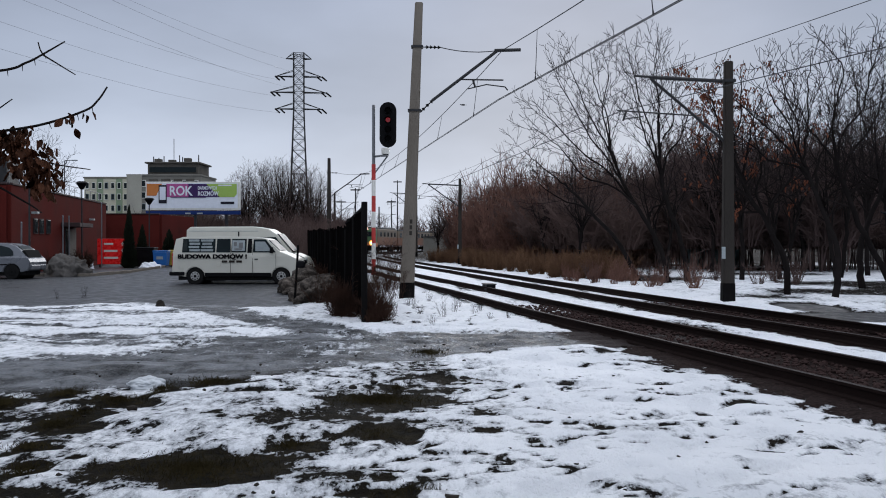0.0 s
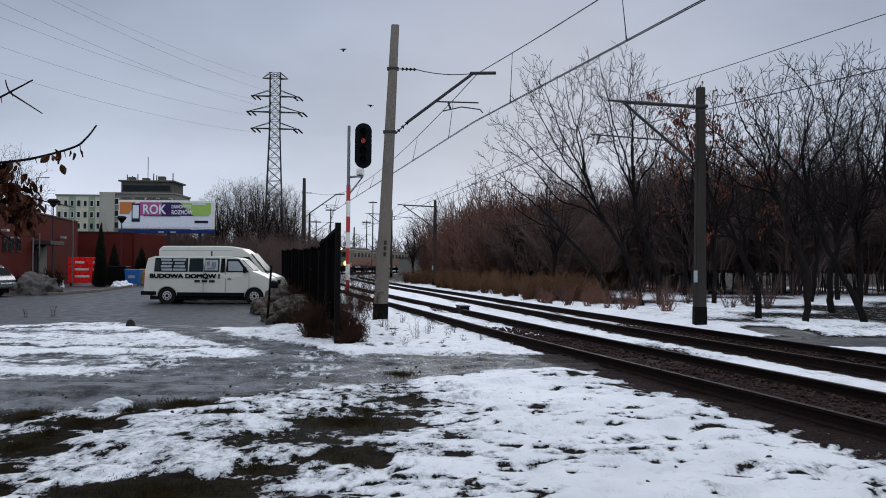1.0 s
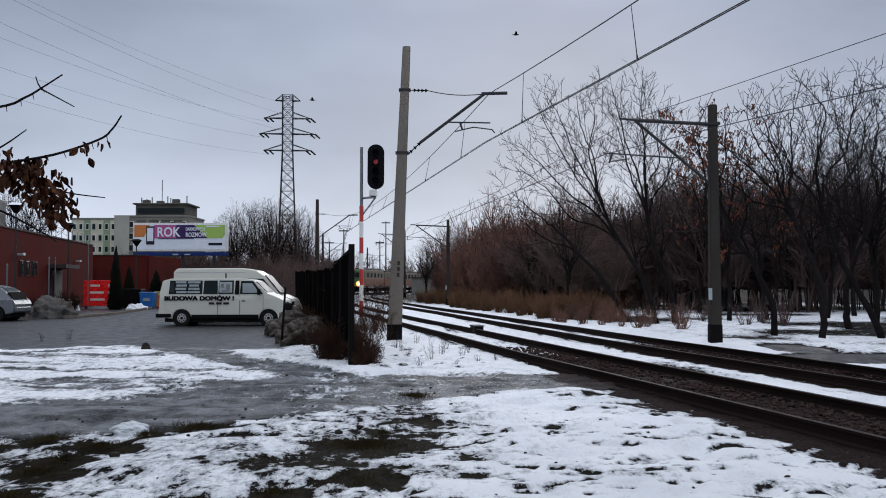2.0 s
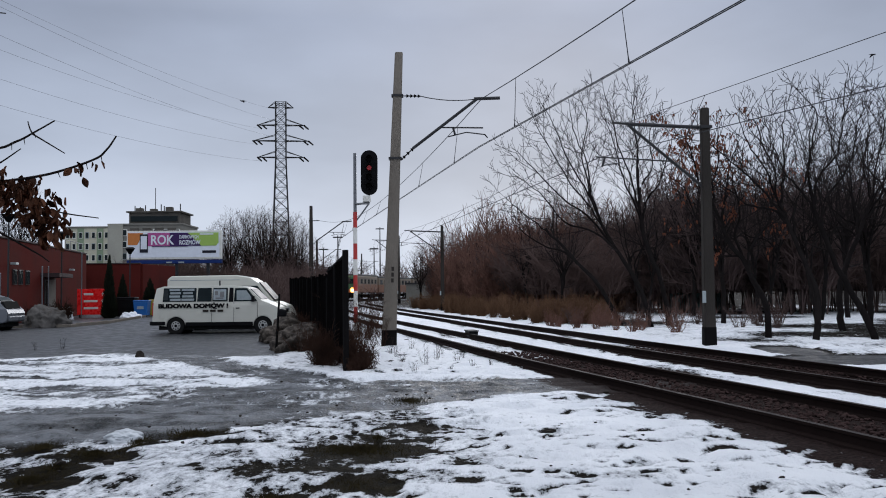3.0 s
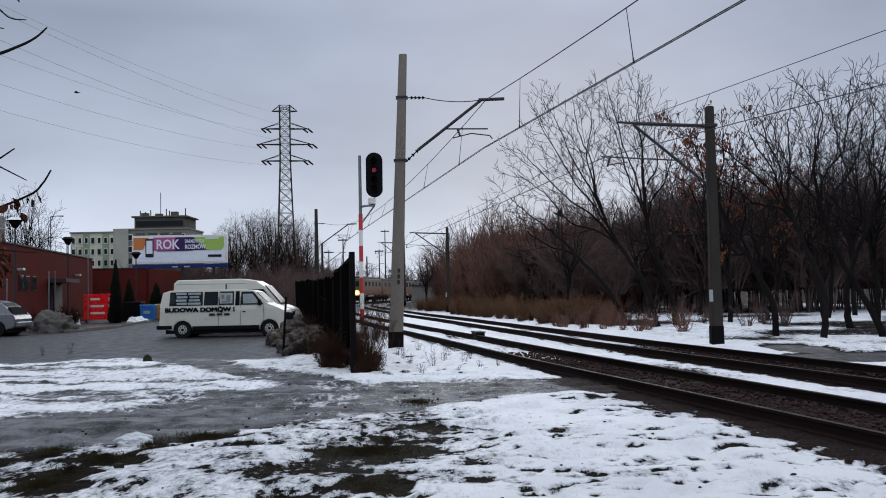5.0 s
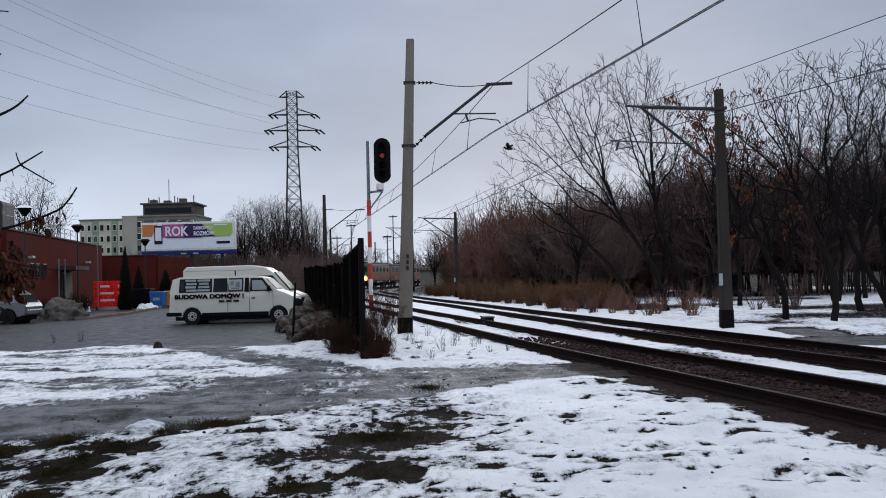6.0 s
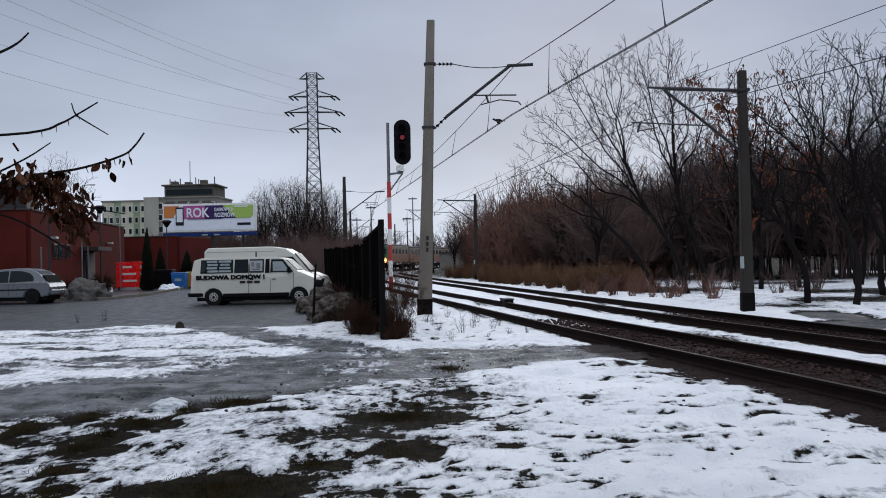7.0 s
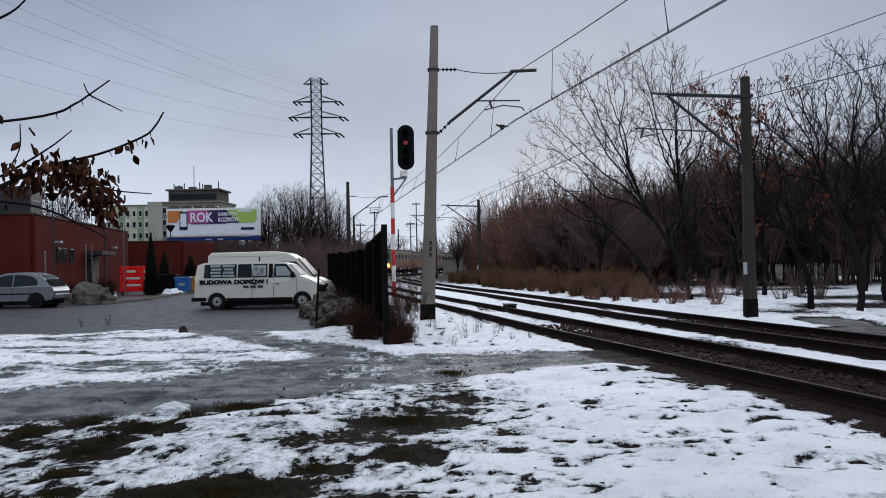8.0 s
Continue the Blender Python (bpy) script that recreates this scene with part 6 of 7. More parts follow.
plant(GROVE, [(0, 13.0, 40.5, 40, 0.82), (1, 15.4, 42.0, 130, 0.86), (1, 18.4, 43.5, 300, 0.95), (0, 21.0, 46.0, 90, 1.0), (1, 11.4, 48.5, 10, 0.82), (0, 7.4, 50.0, 160, 0.66), (0, 15.0, 52.0, 330, 0.95),
              (1, 20.5, 53.0, 60, 1.1), (1, 6.6, 58.0, 200, 0.7), (0, 16.8, 35.0, 20, 0.86), (1, -33.6, 78, 20, 1.22), (0, -37.0, 84, 70, 1.2)])
plant(POPLAR, [(0, -25.2, 120, 0, 1.04), (1, -22.6, 122, 60, 1.1), (0, -20.2, 121, 130, 1.1), (1, -17.9, 124, 200, 1.03), (0, -15.9, 119, 250, 0.84), (1, -27.4, 128, 20, 1.0), (1, -21.4, 130, 310, 1.16), (0, -23.8, 127, 75, 1.1), (0, -18.8, 129, 15, 1.06),
               (0, -0.5, 84, 10, 0.5), (1, 2.6, 96, 40, 0.68), (0, 5.0, 88, 70, 0.62), (1, 7.4, 80, 120, 0.66), (0, 9.6, 74, 150, 0.68), (1, 4.4, 76, 20, 0.58), (0, 12.5, 70, 220, 0.72)])


def bush_segments(rng, h, stems, kids, width):
    """A bush of many thin rods that fork twice."""
    segs = []
    for _ in range(stems):
        a, lean = rng.rand() * 6.28, rng.rand() ** 0.7 * width
        root = np.array([math.cos(a), math.sin(a), 0]) * rng.rand() * width * h * 0.3
        d = np.array([math.cos(a) * lean, math.sin(a) * lean, 1.0])
        d /= np.linalg.norm(d)
        hh = h * rng.uniform(0.5, 1.0)
        p = root
        for i in range(3):
            q = p + (d + rng.normal(0, 0.12, 3)) * hh / 3
            segs.append((*p, *q, 0.022 - 0.005 * i, 0.017 - 0.005 * i))
            for _ in range(kids):
                e = d * 0.8 + rng.normal(0, 0.5, 3) + np.array([0, 0, 0.25])
                e /= np.linalg.norm(e)
                t = rng.rand()
                s = p * (1 - t) + q * t
                f = s + e * hh * rng.uniform(0.15, 0.34)
                segs.append((*s, *f, 0.011, 0.006))
                for _ in range(2):
                    g = e + rng.normal(0, 0.45, 3)
                    m = s * 0.45 + f * 0.55
                    segs.append((*m, *(m + g / np.linalg.norm(g) * hh * rng.uniform(0.1, 0.22)), 0.008, 0.004))
            p = q
    return np.array(segs)


def thicket(label, spots, material, seed, stems=26, kids=5, width=0.55, sides=3, thick=1.0, clear=0.0):
    """Many bushes as one mesh; spots: (x, y, height); clear: the height of bare stems below their twigs."""
    rng = np.random.RandomState(seed)
    kinds = [bush_segments(rng, 1.0, stems, kids, width) for _ in range(4)]
    rows = []
    for x, y, h in spots:
        s = kinds[rng.randint(4)].copy()
        a = rng.rand() * 6.28
        c, sn = math.cos(a), math.sin(a)
        for o in (0, 3):
            px, py = s[:, o].copy(), s[:, o + 1].copy()
            s[:, o], s[:, o + 1], s[:, o + 2] = (px * c - py * sn) * h + x, (px * sn + py * c) * h + y, s[:, o + 2] * (h - clear) + clear - 0.05
        s[:, 6:8] *= thick * max(0.7, min(2.2, h / 2.6))
        rows.append(s)
        if clear:
            feet = rng.uniform(-0.35, 0.35, (3, 2)) * h * 0.3
            rows.append(np.array([(x + fx, y + fy, -0.05, x + fx * rng.uniform(0.2, 1.6), y + fy, clear + 0.4, 0.06, 0.04) for fx, fy in feet]))
    ob = new("thicket", twig_mesh("thicket", np.concatenate(rows), material, sides))
    tagged(ob, label, "bushes", kind="stuff")


rs = np.random.RandomState(5)


def scatter(n, x0, x1, y0, y1, h0, h1, skew=0.0):
    """Spots in a strip to the right of the farther track, or anywhere if skew is None."""
    res = []
    while len(res) < n:
        y = rs.uniform(y0, y1)
        x = rs.uniform(x0, x1) + (0 if skew is None else skew + np.interp(y, TRACK_B[:, 1], TRACK_B[:, 0]))
        res.append((x, y, rs.uniform(h0, h1)))
    return res


thicket("dense dark bare undergrowth in the wood", scatter(26, 7, 13, 54, 74, 3.6, 5.0) + scatter(70, 13, 30, 54, 74, 5.6, 7.6), BRUSH, 31, 32, 5, clear=1.3)
thicket("dark tangled wood edge far to the side", scatter(50, 14, 36, 52, 66, 6.4, 8.6), WOOD_EDGE, 32, 34, 5, clear=1.5)
thicket("low dark bushes under the bare trees", scatter(14, 3.8, 12, 36, 50, 0.6, 1.5), BRUSH, 33, 14, 3, 0.6, 3, 0.8)
thicket("reddish brown bare brush beside the farther track", scatter(30, 2.4, 5.4, 32, 47, 0.4, 1.2), BRUSH_RED, 34, 12, 3, 0.6, 3, 0.8)
thicket("tall reddish bare bushes along the curve", scatter(44, 5.8, 16, 60, 92, 3.0, 5.8), BRUSH_RED, 35, 22, 5)
thicket("brown bare bushes beyond the curve", scatter(55, 8, 34, 85, 125, 4.5, 8.0), BRUSH, 36, 26, 5)
thicket("tall reddish brown brush at the bend of the line", scatter(12, 8.6, 14.0, 70, 94, 6.0, 8.4), BRUSH_RED, 47, 34, 5, 0.38)
thicket("tan dry reeds beside the farther track", scatter(190, 2.8, 7.0, 42, 84, 0.5, 1.4), REED, 37, 30, 3, 0.5)
thicket("dark brush beyond the vans and fence", [(rs.uniform(-17, -8.5), rs.uniform(66, 96), rs.uniform(2.2, 3.6)) for _ in range(50)], BRUSH, 38, 28, 5)
thicket("brown hedge line behind the yard", [(rs.uniform(-42, -12), rs.uniform(112, 135), rs.uniform(3.5, 6.5)) for _ in range(75)], BRUSH, 39, 26, 5)
thicket("far belt of bare woods", [(rs.uniform(-190, 190), rs.uniform(262, 330), rs.uniform(7.0, 11.0)) for _ in range(110)], BRUSH, 40, 20, 4, 0.8, 3, 2.2)
thicket("dead red-brown weeds round the fence end", [(rs.uniform(-1.62, -1.05) - 0.17 * (y - 19), y, rs.uniform(0.3, 0.68)) for y in rs.uniform(18.3, 25.5, 26)], WEED, 41, 24, 4, 0.75, 3, 0.6)
thicket("bare brush round the signal and mast", [(rs.uniform(-2.9, -1.2), rs.uniform(26.5, 33.5), rs.uniform(0.7, 1.7)) for _ in range(22)], WEED, 42, 9, 3, 0.5, 3, 0.4)
thicket("tangled dark growth against the fence", [(-1.55 - 0.17 * (y - 18.35) - rs.uniform(0.1, 0.5), y, rs.uniform(0.4, 0.9)) for y in rs.uniform(19, 48, 46)], WEED, 43, 18, 4, 0.6, 3, 0.6)
thicket("dark dead stalks on the earth mound", [(rs.uniform(-3.9, -2.7), y, rs.uniform(0.4, 0.9)) for y in rs.uniform(24.5, 31, 9)], WEED, 46, 10, 3, 0.6, 3, 0.5)
thicket("sparse dry weeds in the snow", [(0.02, 19.6, 0.55), (0.7, 20.6, 0.3), (1.0, 19.3, 0.22), (0.25, 21.5, 0.4), (-0.2, 18.3, 0.25), (-0.5, 20.4, 0.3), (-0.7, 22.3, 0.45), (0.4, 23.2, 0.35), (-0.9, 24.2, 0.5), (0.9, 22.4, 0.25), (-0.4, 25.3, 0.4), (0.5, 18.4, 0.2), (1.4, 20.0, 0.2), (-10.8, 28.0, 0.35), (-11.4, 27.5, 0.3)], TWIG, 44, 7, 2, 0.4, 3, 0.25)
thicket("bare shrubs in front of the brick wall", [(rs.uniform(-23.2, -21.8), rs.uniform(54, 58.5), rs.uniform(0.7, 1.3)) for _ in range(14)], WEED, 45, 20, 4)


def conifer(x, y, h, w, seed, label):
    """A narrow evergreen built of many short drooping sprays on a trunk."""
    rng = np.random.RandomState(seed)
    t = thing("conifer", label, "conifer", pose(x, y, 0), "evergreens")
    part("trunk", rod((0, 0, -0.1), (0, 0, h * 0.9), 0.07, 0.02, 7), BARK, t)
    segs = []
    for i in range(1500):
        z = rng.rand() ** 1.2 * h * 0.98
        rad = w * (1 - z / h) ** 0.75 * rng.uniform(0.35, 1.0)
        a = rng.rand() * 6.28
        p = np.array([math.cos(a) * rad * 0.5, math.sin(a) * rad * 0.5, z])
        q = np.array([math.cos(a) * rad, math.sin(a) * rad, z + 0.28 * rng.uniform(0.3, 1.2)])
        segs.append((*p, *q, 0.05, 0.015))
    ob = new("foliage", twig_mesh("foliage", segs, CONIFER, 4))
    ob.parent = t


conifer(-20.4, 60.5, 3.9, 0.62, 51, "dark narrow evergreen behind the red board")
conifer(-21.8, 64.5, 3.3, 0.75, 52, "dark evergreen shrub behind the red board")
conifer(-21.0, 65.0, 2.7, 0.7, 53, "dark evergreen shrub behind the red board")
conifer(-20.0, 68.0, 2.4, 0.9, 54, "dark evergreen shrub beside the waste bins")
conifer(-24.0, 57.0, 1.6, 0.9, 55, "low evergreen shrub before the brick wall")


# ---- the near branch with dry leaves, and the tree it grows on ----
def near_tree():
    t = thing("tree", "roadside tree trunk carrying the leafy branch", "tree", pose(-3.9, 3.0, -0.05), "bare trees")
    bm = bmesh.new()
    pts = [(0, 0, 0), (0.05, 0.02, 0.9), (0.02, 0.05, 1.8), (0.1, 0.1, 2.8), (0.05, 0.0, 4.0)]
    for i in range(4):
        rod(pts[i], pts[i + 1], 0.17 - 0.03 * i, 0.14 - 0.03 * i, 10, bm)
    part("trunk", bm, BARK, t)
    lv = grow(np.random.RandomState(61), 2.0, stems=2, r=0.05, levels=3, kids=(5, 4))
    ob = new("crown", twig_mesh("crown", [s for l in lv for s in l], BARK, 4))
    ob.parent, ob.location = t, (0.05, 0, 3.9)


near_tree()


def leaf_mesh():
    """A curled dry leaf that hangs from its stalk."""
    bm = bmesh.new()
    mid = [bm.verts.new((0, 0.002, -0.05 * k / 4)) for k in range(5)]
    w = (0.002, 0.012, 0.015, 0.011, 0.001)
    lft = [bm.verts.new((-w[k], -0.005 - 0.004 * (k == 2), -0.05 * k / 4)) for k in range(5)]
    rgt = [bm.verts.new((w[k], -0.005, -0.05 * k / 4)) for k in range(5)]
    for k in range(4):
        bm.faces.new((lft[k], mid[k], mid[k + 1], lft[k + 1]))
        bm.faces.new((mid[k], rgt[k], rgt[k + 1], mid[k + 1]))
    bmesh.ops.solidify(bm, geom=list(bm.faces), thickness=0.001)
    me = bpy.data.meshes.new("leaf")
    bm.to_mesh(me)
    bm.free()
    me.materials.append(LEAF)
    return me


def bend(pts, r0, r1, n=5):
    segs = []
    line = smooth_line3([np.array(q, dtype=float) for q in pts], n)
    for i in range(len(line) - 1):
        a, b = r0 + (r1 - r0) * i / (len(line) - 1), r0 + (r1 - r0) * (i + 1) / (len(line) - 1)
        segs.append((*line[i], *line[i + 1], a, b))
    return segs


def forked_branch():
    """Origin at the tip of the bare forked twig; the limb runs back to the trunk."""
    t = thing("branch", "swaying bare branch with a forked tip and few dry leaves", "branch")
    rng = np.random.RandomState(64)
    limb = bend([(-2.3, -0.35, -0.05), (-1.34, -0.25, -0.47), (-0.74, -0.12, -0.19), (-0.26, 0, -0.115), (-0.14, 0, -0.08), (-0.075, 0, -0.045), (0, 0, 0)], 0.0075, 0.0026)
    fork_low = bend([(-0.08, 0, -0.05), (-0.02, 0.0, -0.085), (0.04, 0, -0.12)], 0.0035, 0.002)
    fork_up = bend([(-0.08, 0, -0.048), (-0.09, 0, -0.03), (-0.098, 0, -0.004)], 0.003, 0.002)
    for name, segs in (("limb", limb), ("twig", fork_low), ("twig", fork_up)):
        part(name, chain([q[:3] for q in segs] + [segs[-1][3:6]], segs[0][6], segs[-1][7], 6), BARK, t)
    for q in limb[10:-3:3]:
        p = np.array(q[:3])
        part("spur", rod(p, p + np.array([rng.uniform(-0.004, 0.012), 0, rng.uniform(-0.03, -0.012)]), 0.002, 0.001, 5), BARK, t)
    me = leaf_mesh()
    for cx, cz, sx, sz, n in ((-0.3, -0.2, 0.04, 0.05, 4), (-0.46, -0.09, 0.04, 0.05, 7)):
        for _ in range(n):
            ob = new("leaf", me)
            ob.parent = t
            k = rng.uniform(0.6, 1.15)
            ob.matrix_basis = pose(cx + rng.normal(0, sx * 0.55), rng.normal(0.0, 0.04), cz + rng.normal(0, sz * 0.6), rng.uniform(-40, 40), rng.uniform(-45, 45), rng.uniform(0, 360)) @ Matrix.Diagonal((k, k, k, 1))
    return t


def arched_branch():
    """Origin at the tip; a bare twig that curves up from the trunk."""
    t = thing("branch", "swaying bare branch with an upturned tip", "branch")
    for name, pts, r0, r1 in (("limb", [(-2.4, -0.3, -0.1), (-1.3, -0.2, -0.3), (-0.6, 0, -0.2), (-0.22, 0, -0.105), (-0.1, 0, -0.065), (-0.04, 0, -0.035), (0, 0, 0)], 0.009, 0.0028),):
        segs = bend(pts, r0, r1)
        part(name, chain([q[:3] for q in segs] + [segs[-1][3:6]], r0, r1, 6), BARK, t)
    for x, z in ((-0.5, -0.17), (-0.38, -0.145), (-0.28, -0.12)):
        part("spur", rod((x, 0, z), (x + 0.012, 0, z - 0.02), 0.002, 0.001, 5), BARK, t)
    return t


def drooping_sprig():
    """Origin at the tip of the longest twig; dry leaves hang behind it."""
    t = thing("branch", "swaying twigs with small hanging dry leaves", "branch")
    rng = np.random.RandomState(66)
    for name, pts, r0, r1 in (("limb", [(-2.2, -0.3, 0.1), (-1.2, -0.2, 0.22), (-0.5, 0, 0.14), (-0.2, 0, 0.12), (-0.1, 0, 0.2)], 0.012, 0.003), ("twig", [(-0.3, 0, 0.125), (-0.13, 0, 0.065), (-0.06, 0, 0.01), (0, 0, 0)], 0.004, 0.002),
                              ("twig", [(-0.45, 0, 0.13), (-0.28, 0, 0.05), (-0.18, 0, 0.0), (-0.08, 0, -0.03)], 0.004, 0.002)):
        segs = bend(pts, r0, r1)
        part(name, chain([q[:3] for q in segs] + [segs[-1][3:6]], r0, r1, 6), BARK, t)
    me = leaf_mesh()
    for cx, cz, sx, sz, n in ((-0.16, 0.09, 0.05, 0.03, 12), (-0.16, -0.02, 0.05, 0.025, 9), (-0.34, 0.1, 0.06, 0.05, 16)):
        for _ in range(n):
            ob = new("leaf", me)
            ob.parent = t
            k = rng.uniform(0.28, 0.55)
            ob.matrix_basis = pose(cx + rng.normal(0, sx * 0.6), rng.normal(0.0, 0.02), cz + rng.normal(0, sz * 0.6), rng.uniform(-40, 40), rng.uniform(-45, 45), rng.uniform(0, 360)) @ Matrix.Diagonal((k, k, k, 1))
    return t


def leafy_branch():
    """Origin at the tip that stands out against the sky; the limb runs back to the trunk."""
    t = thing("branch", "swaying bare branch with dry brown leaves and fruit", "branch")
    rng = np.random.RandomState(62)
    limb = bend([(-2.6, -0.35, 0.15), (-1.5, -0.25, -0.3), (-0.75, -0.1, -0.28), (-0.45, 0, -0.17)], 0.022, 0.006)
    low = bend([(-0.45, 0, -0.17), (-0.25, 0, -0.14), (-0.085, 0, -0.088), (-0.035, 0, -0.05), (0, 0, 0)], 0.0055, 0.003)
    hang_a = bend([(-0.45, 0, -0.17), (-0.35, 0.02, -0.24), (-0.2, 0.02, -0.28), (-0.07, 0.02, -0.3)], 0.005, 0.002)
    hang_b = bend([(-0.75, -0.1, -0.28), (-0.5, 0, -0.32), (-0.3, 0.0, -0.42), (-0.24, 0, -0.46)], 0.006, 0.002)
    inner_a = bend([(-0.75, -0.1, -0.28), (-0.6, 0.02, -0.18), (-0.45, 0.03, -0.1), (-0.36, 0.03, -0.04)], 0.006, 0.002)
    inner_b = bend([(-0.62, 0.01, -0.2), (-0.57, 0.04, -0.1), (-0.56, 0.04, 0.0)], 0.004, 0.002)
    for name, segs in (("limb", limb), ("twig", low), ("twig", hang_a), ("twig", hang_b), ("twig", inner_a), ("twig", inner_b)):
        part(name, chain([s[:3] for s in segs] + [segs[-1][3:6]], segs[0][6], segs[-1][7], 6), BARK, t)
    for s in low[3:-6:3]:
        p = np.array(s[:3])
        part("spur", rod(p, p + np.array([rng.uniform(-0.004, 0.012), 0, rng.uniform(-0.03, -0.012)]), 0.002, 0.001, 5), BARK, t)
    me = None
    clusters = [(-0.4, -0.19, 0.10, 0.06, 110), (-0.3, -0.25, 0.085, 0.075, 120), (-0.23, -0.33, 0.045, 0.06, 70), (-0.14, -0.115, 0.016, 0.022, 9), (-0.07, -0.1, 0.02, 0.012, 3), (-0.54, -0.2, 0.1, 0.07, 80)]
    for cx, cz, sx, sz, n in clusters:
        for _ in range(n):
            if me is None:
                me = leaf_mesh()
            ob = new("leaf", me)
            ob.parent = t
            k = rng.uniform(0.45, 0.9)
            ob.matrix_basis = pose(cx + rng.normal(0, sx * 0.55), rng.normal(0.0, 0.04), cz + rng.normal(0, sz * 0.6), rng.uniform(-40, 40), rng.uniform(-45, 45), rng.uniform(0, 360)) @ Matrix.Diagonal((k, k, k, 1))
    return t


BRANCH = leafy_branch()
FORKED = forked_branch()
ARCHED = arched_branch()
SPRIG = drooping_sprig()


# ---- clods and tufts lying on the near snow ----
def clods():
    rng = np.random.RandomState(71)
    bm = bmesh.new()
    for _ in range(200):
        x, y = rng.uniform(-4.5, 6.0), rng.uniform(5.5, 17)
        if x > np.interp(y, TRACK_A[:, 1], TRACK_A[:, 0]) - 1.2:
            continue
        r = rng.uniform(0.006, 0.018) * (1 + (rng.rand() < 0.1) * 1.2)
        made = bmesh.ops.create_icosphere(bm, subdivisions=1, radius=1.0, matrix=pose(x, y, 0.035, 0, 0, rng.uniform(0, 360)) @ Matrix.Diagonal((r * 1.8, r, r * 0.8, 1)))["verts"]
        for v in made:
            v.co += Vector(rng.normal(0, r * 0.22, 3))
    ob = part("clods", bm, STONE, None)
    tagged(ob, "small dark earth clods scattered on the snow", "clods", kind="stuff")
    segs = []
    for ex, ey, rx, ry in GRASS:
        for _ in range(int(620 * rx * ry / 0.1)):
            a, q = rng.rand() * 6.28, abs(rng.normal(0, 0.55))
            p = np.array([ex + math.cos(a) * rx * q, ey + math.sin(a) * ry * q, 0.0])
            d = np.array([rng.normal(0, 0.5), rng.normal(0, 0.5), 0.6])
            segs.append((*p, *(p + d / np.linalg.norm(d) * rng.uniform(0.02, 0.06)), 0.0035, 0.0008))
    ob = new("grass", twig_mesh("grass", segs, mat("winter_grass", (0.024, 0.019, 0.008), 0.9, bump=0, scale=3.5, vary=0.8, dirt=(0.007, 0.006, 0.004)), 3))
    tagged(ob, "flattened dark winter grass showing through the snow", "grass", kind="stuff")


clods()


# ---- birds ----
FEATHER = mat("black_feather", (0.012, 0.012, 0.014), 0.6, scale=20, bump=0.1)


def bird(label, span, length):
    """A bird in flight with its nose towards +x; wings are parts that beat."""
    b = thing("bird", label, "bird", group="birds")
    bm = bmesh.new()
    bmesh.ops.create_uvsphere(bm, u_segments=12, v_segments=8, radius=1.0, matrix=Matrix.Diagonal((length * 0.34, length * 0.12, length * 0.12, 1)))
    part("body", bm, FEATHER, b, smooth=True)
    bm = bmesh.new()
    bmesh.ops.create_uvsphere(bm, u_segments=10, v_segments=6, radius=length * 0.09, matrix=Matrix.Translation((length * 0.36, 0, length * 0.05)))
    rod((length * 0.42, 0, length * 0.05), (length * 0.54, 0, length * 0.03), length * 0.03, 0.002, 6, bm)
    part("head", bm, FEATHER, b)
    part("tail", prism([(-length * 0.28, 0.012), (-length * 0.55, 0.0), (-length * 0.55, -0.01), (-length * 0.28, -0.015)], length * 0.16), FEATHER, b)
    wings = []
    for s in (-1, 1):
        bm = bmesh.new()
        out = [(length * 0.16, 0), (length * 0.2, 0.4), (length * 0.02, 1.0), (-length * 0.14, 0.85), (-length * 0.16, 0.35), (-length * 0.14, 0)]
        bm.faces.new([bm.verts.new((x, s * y * span / 2, 0.02 * math.sin(y * 3))) for x, y in out])
        bmesh.ops.solidify(bm, geom=list(bm.faces), thickness=0.012)
        wings.append(part("wing", bm, FEATHER, b))
    return b, wings


def beat(wings, t0, t1, rate, amp=38, rest=8.0, fold=None):
    """Wing strokes between two times; held level (or folded) outside them."""
    still = fold if fold is not None else 0
    for s, w in zip((-1, 1), wings):
        rows, t, k = [(0.0, pose(0, 0, 0, 0))], max(0.05, t0), 0
        while t < min(t1, 7.95):
            rows.append((t, pose(0, 0, 0, s * (amp if k % 2 else -amp * 0.6))))
            t, k = t + rate, k + 1
        rows += [(min(7.98, t + 0.15), pose(0, 0, 0, s * still)), (8.0, pose(0, 0, 0, s * still))]
        walk(w, rows)


def fly(b, rows):
    """Key a flight; the nose follows the way of travel."""
    out = []
    for i, (t, x, y, z) in enumerate(rows):
        j, k = max(0, i - 1), min(len(rows) - 1, i + 1)
        dx, dy = rows[k][1] - rows[j][1], rows[k][2] - rows[j][2]
        head = math.degrees(math.atan2(dy, dx)) if abs(dx) + abs(dy) > 0.05 else (out_head if i else 0)
        out_head = head
        out.append((t, pose(x, y, z, 0, 0, head)))
    walk(b, out)


def track_point(line, s):
    """The place s metres along a line from its near end."""
    d = np.concatenate([[0], np.cumsum(np.linalg.norm(np.diff(line, axis=0), axis=1))])
    return np.array([np.interp(s, d, line[:, 0]), np.interp(s, d, line[:, 1])])


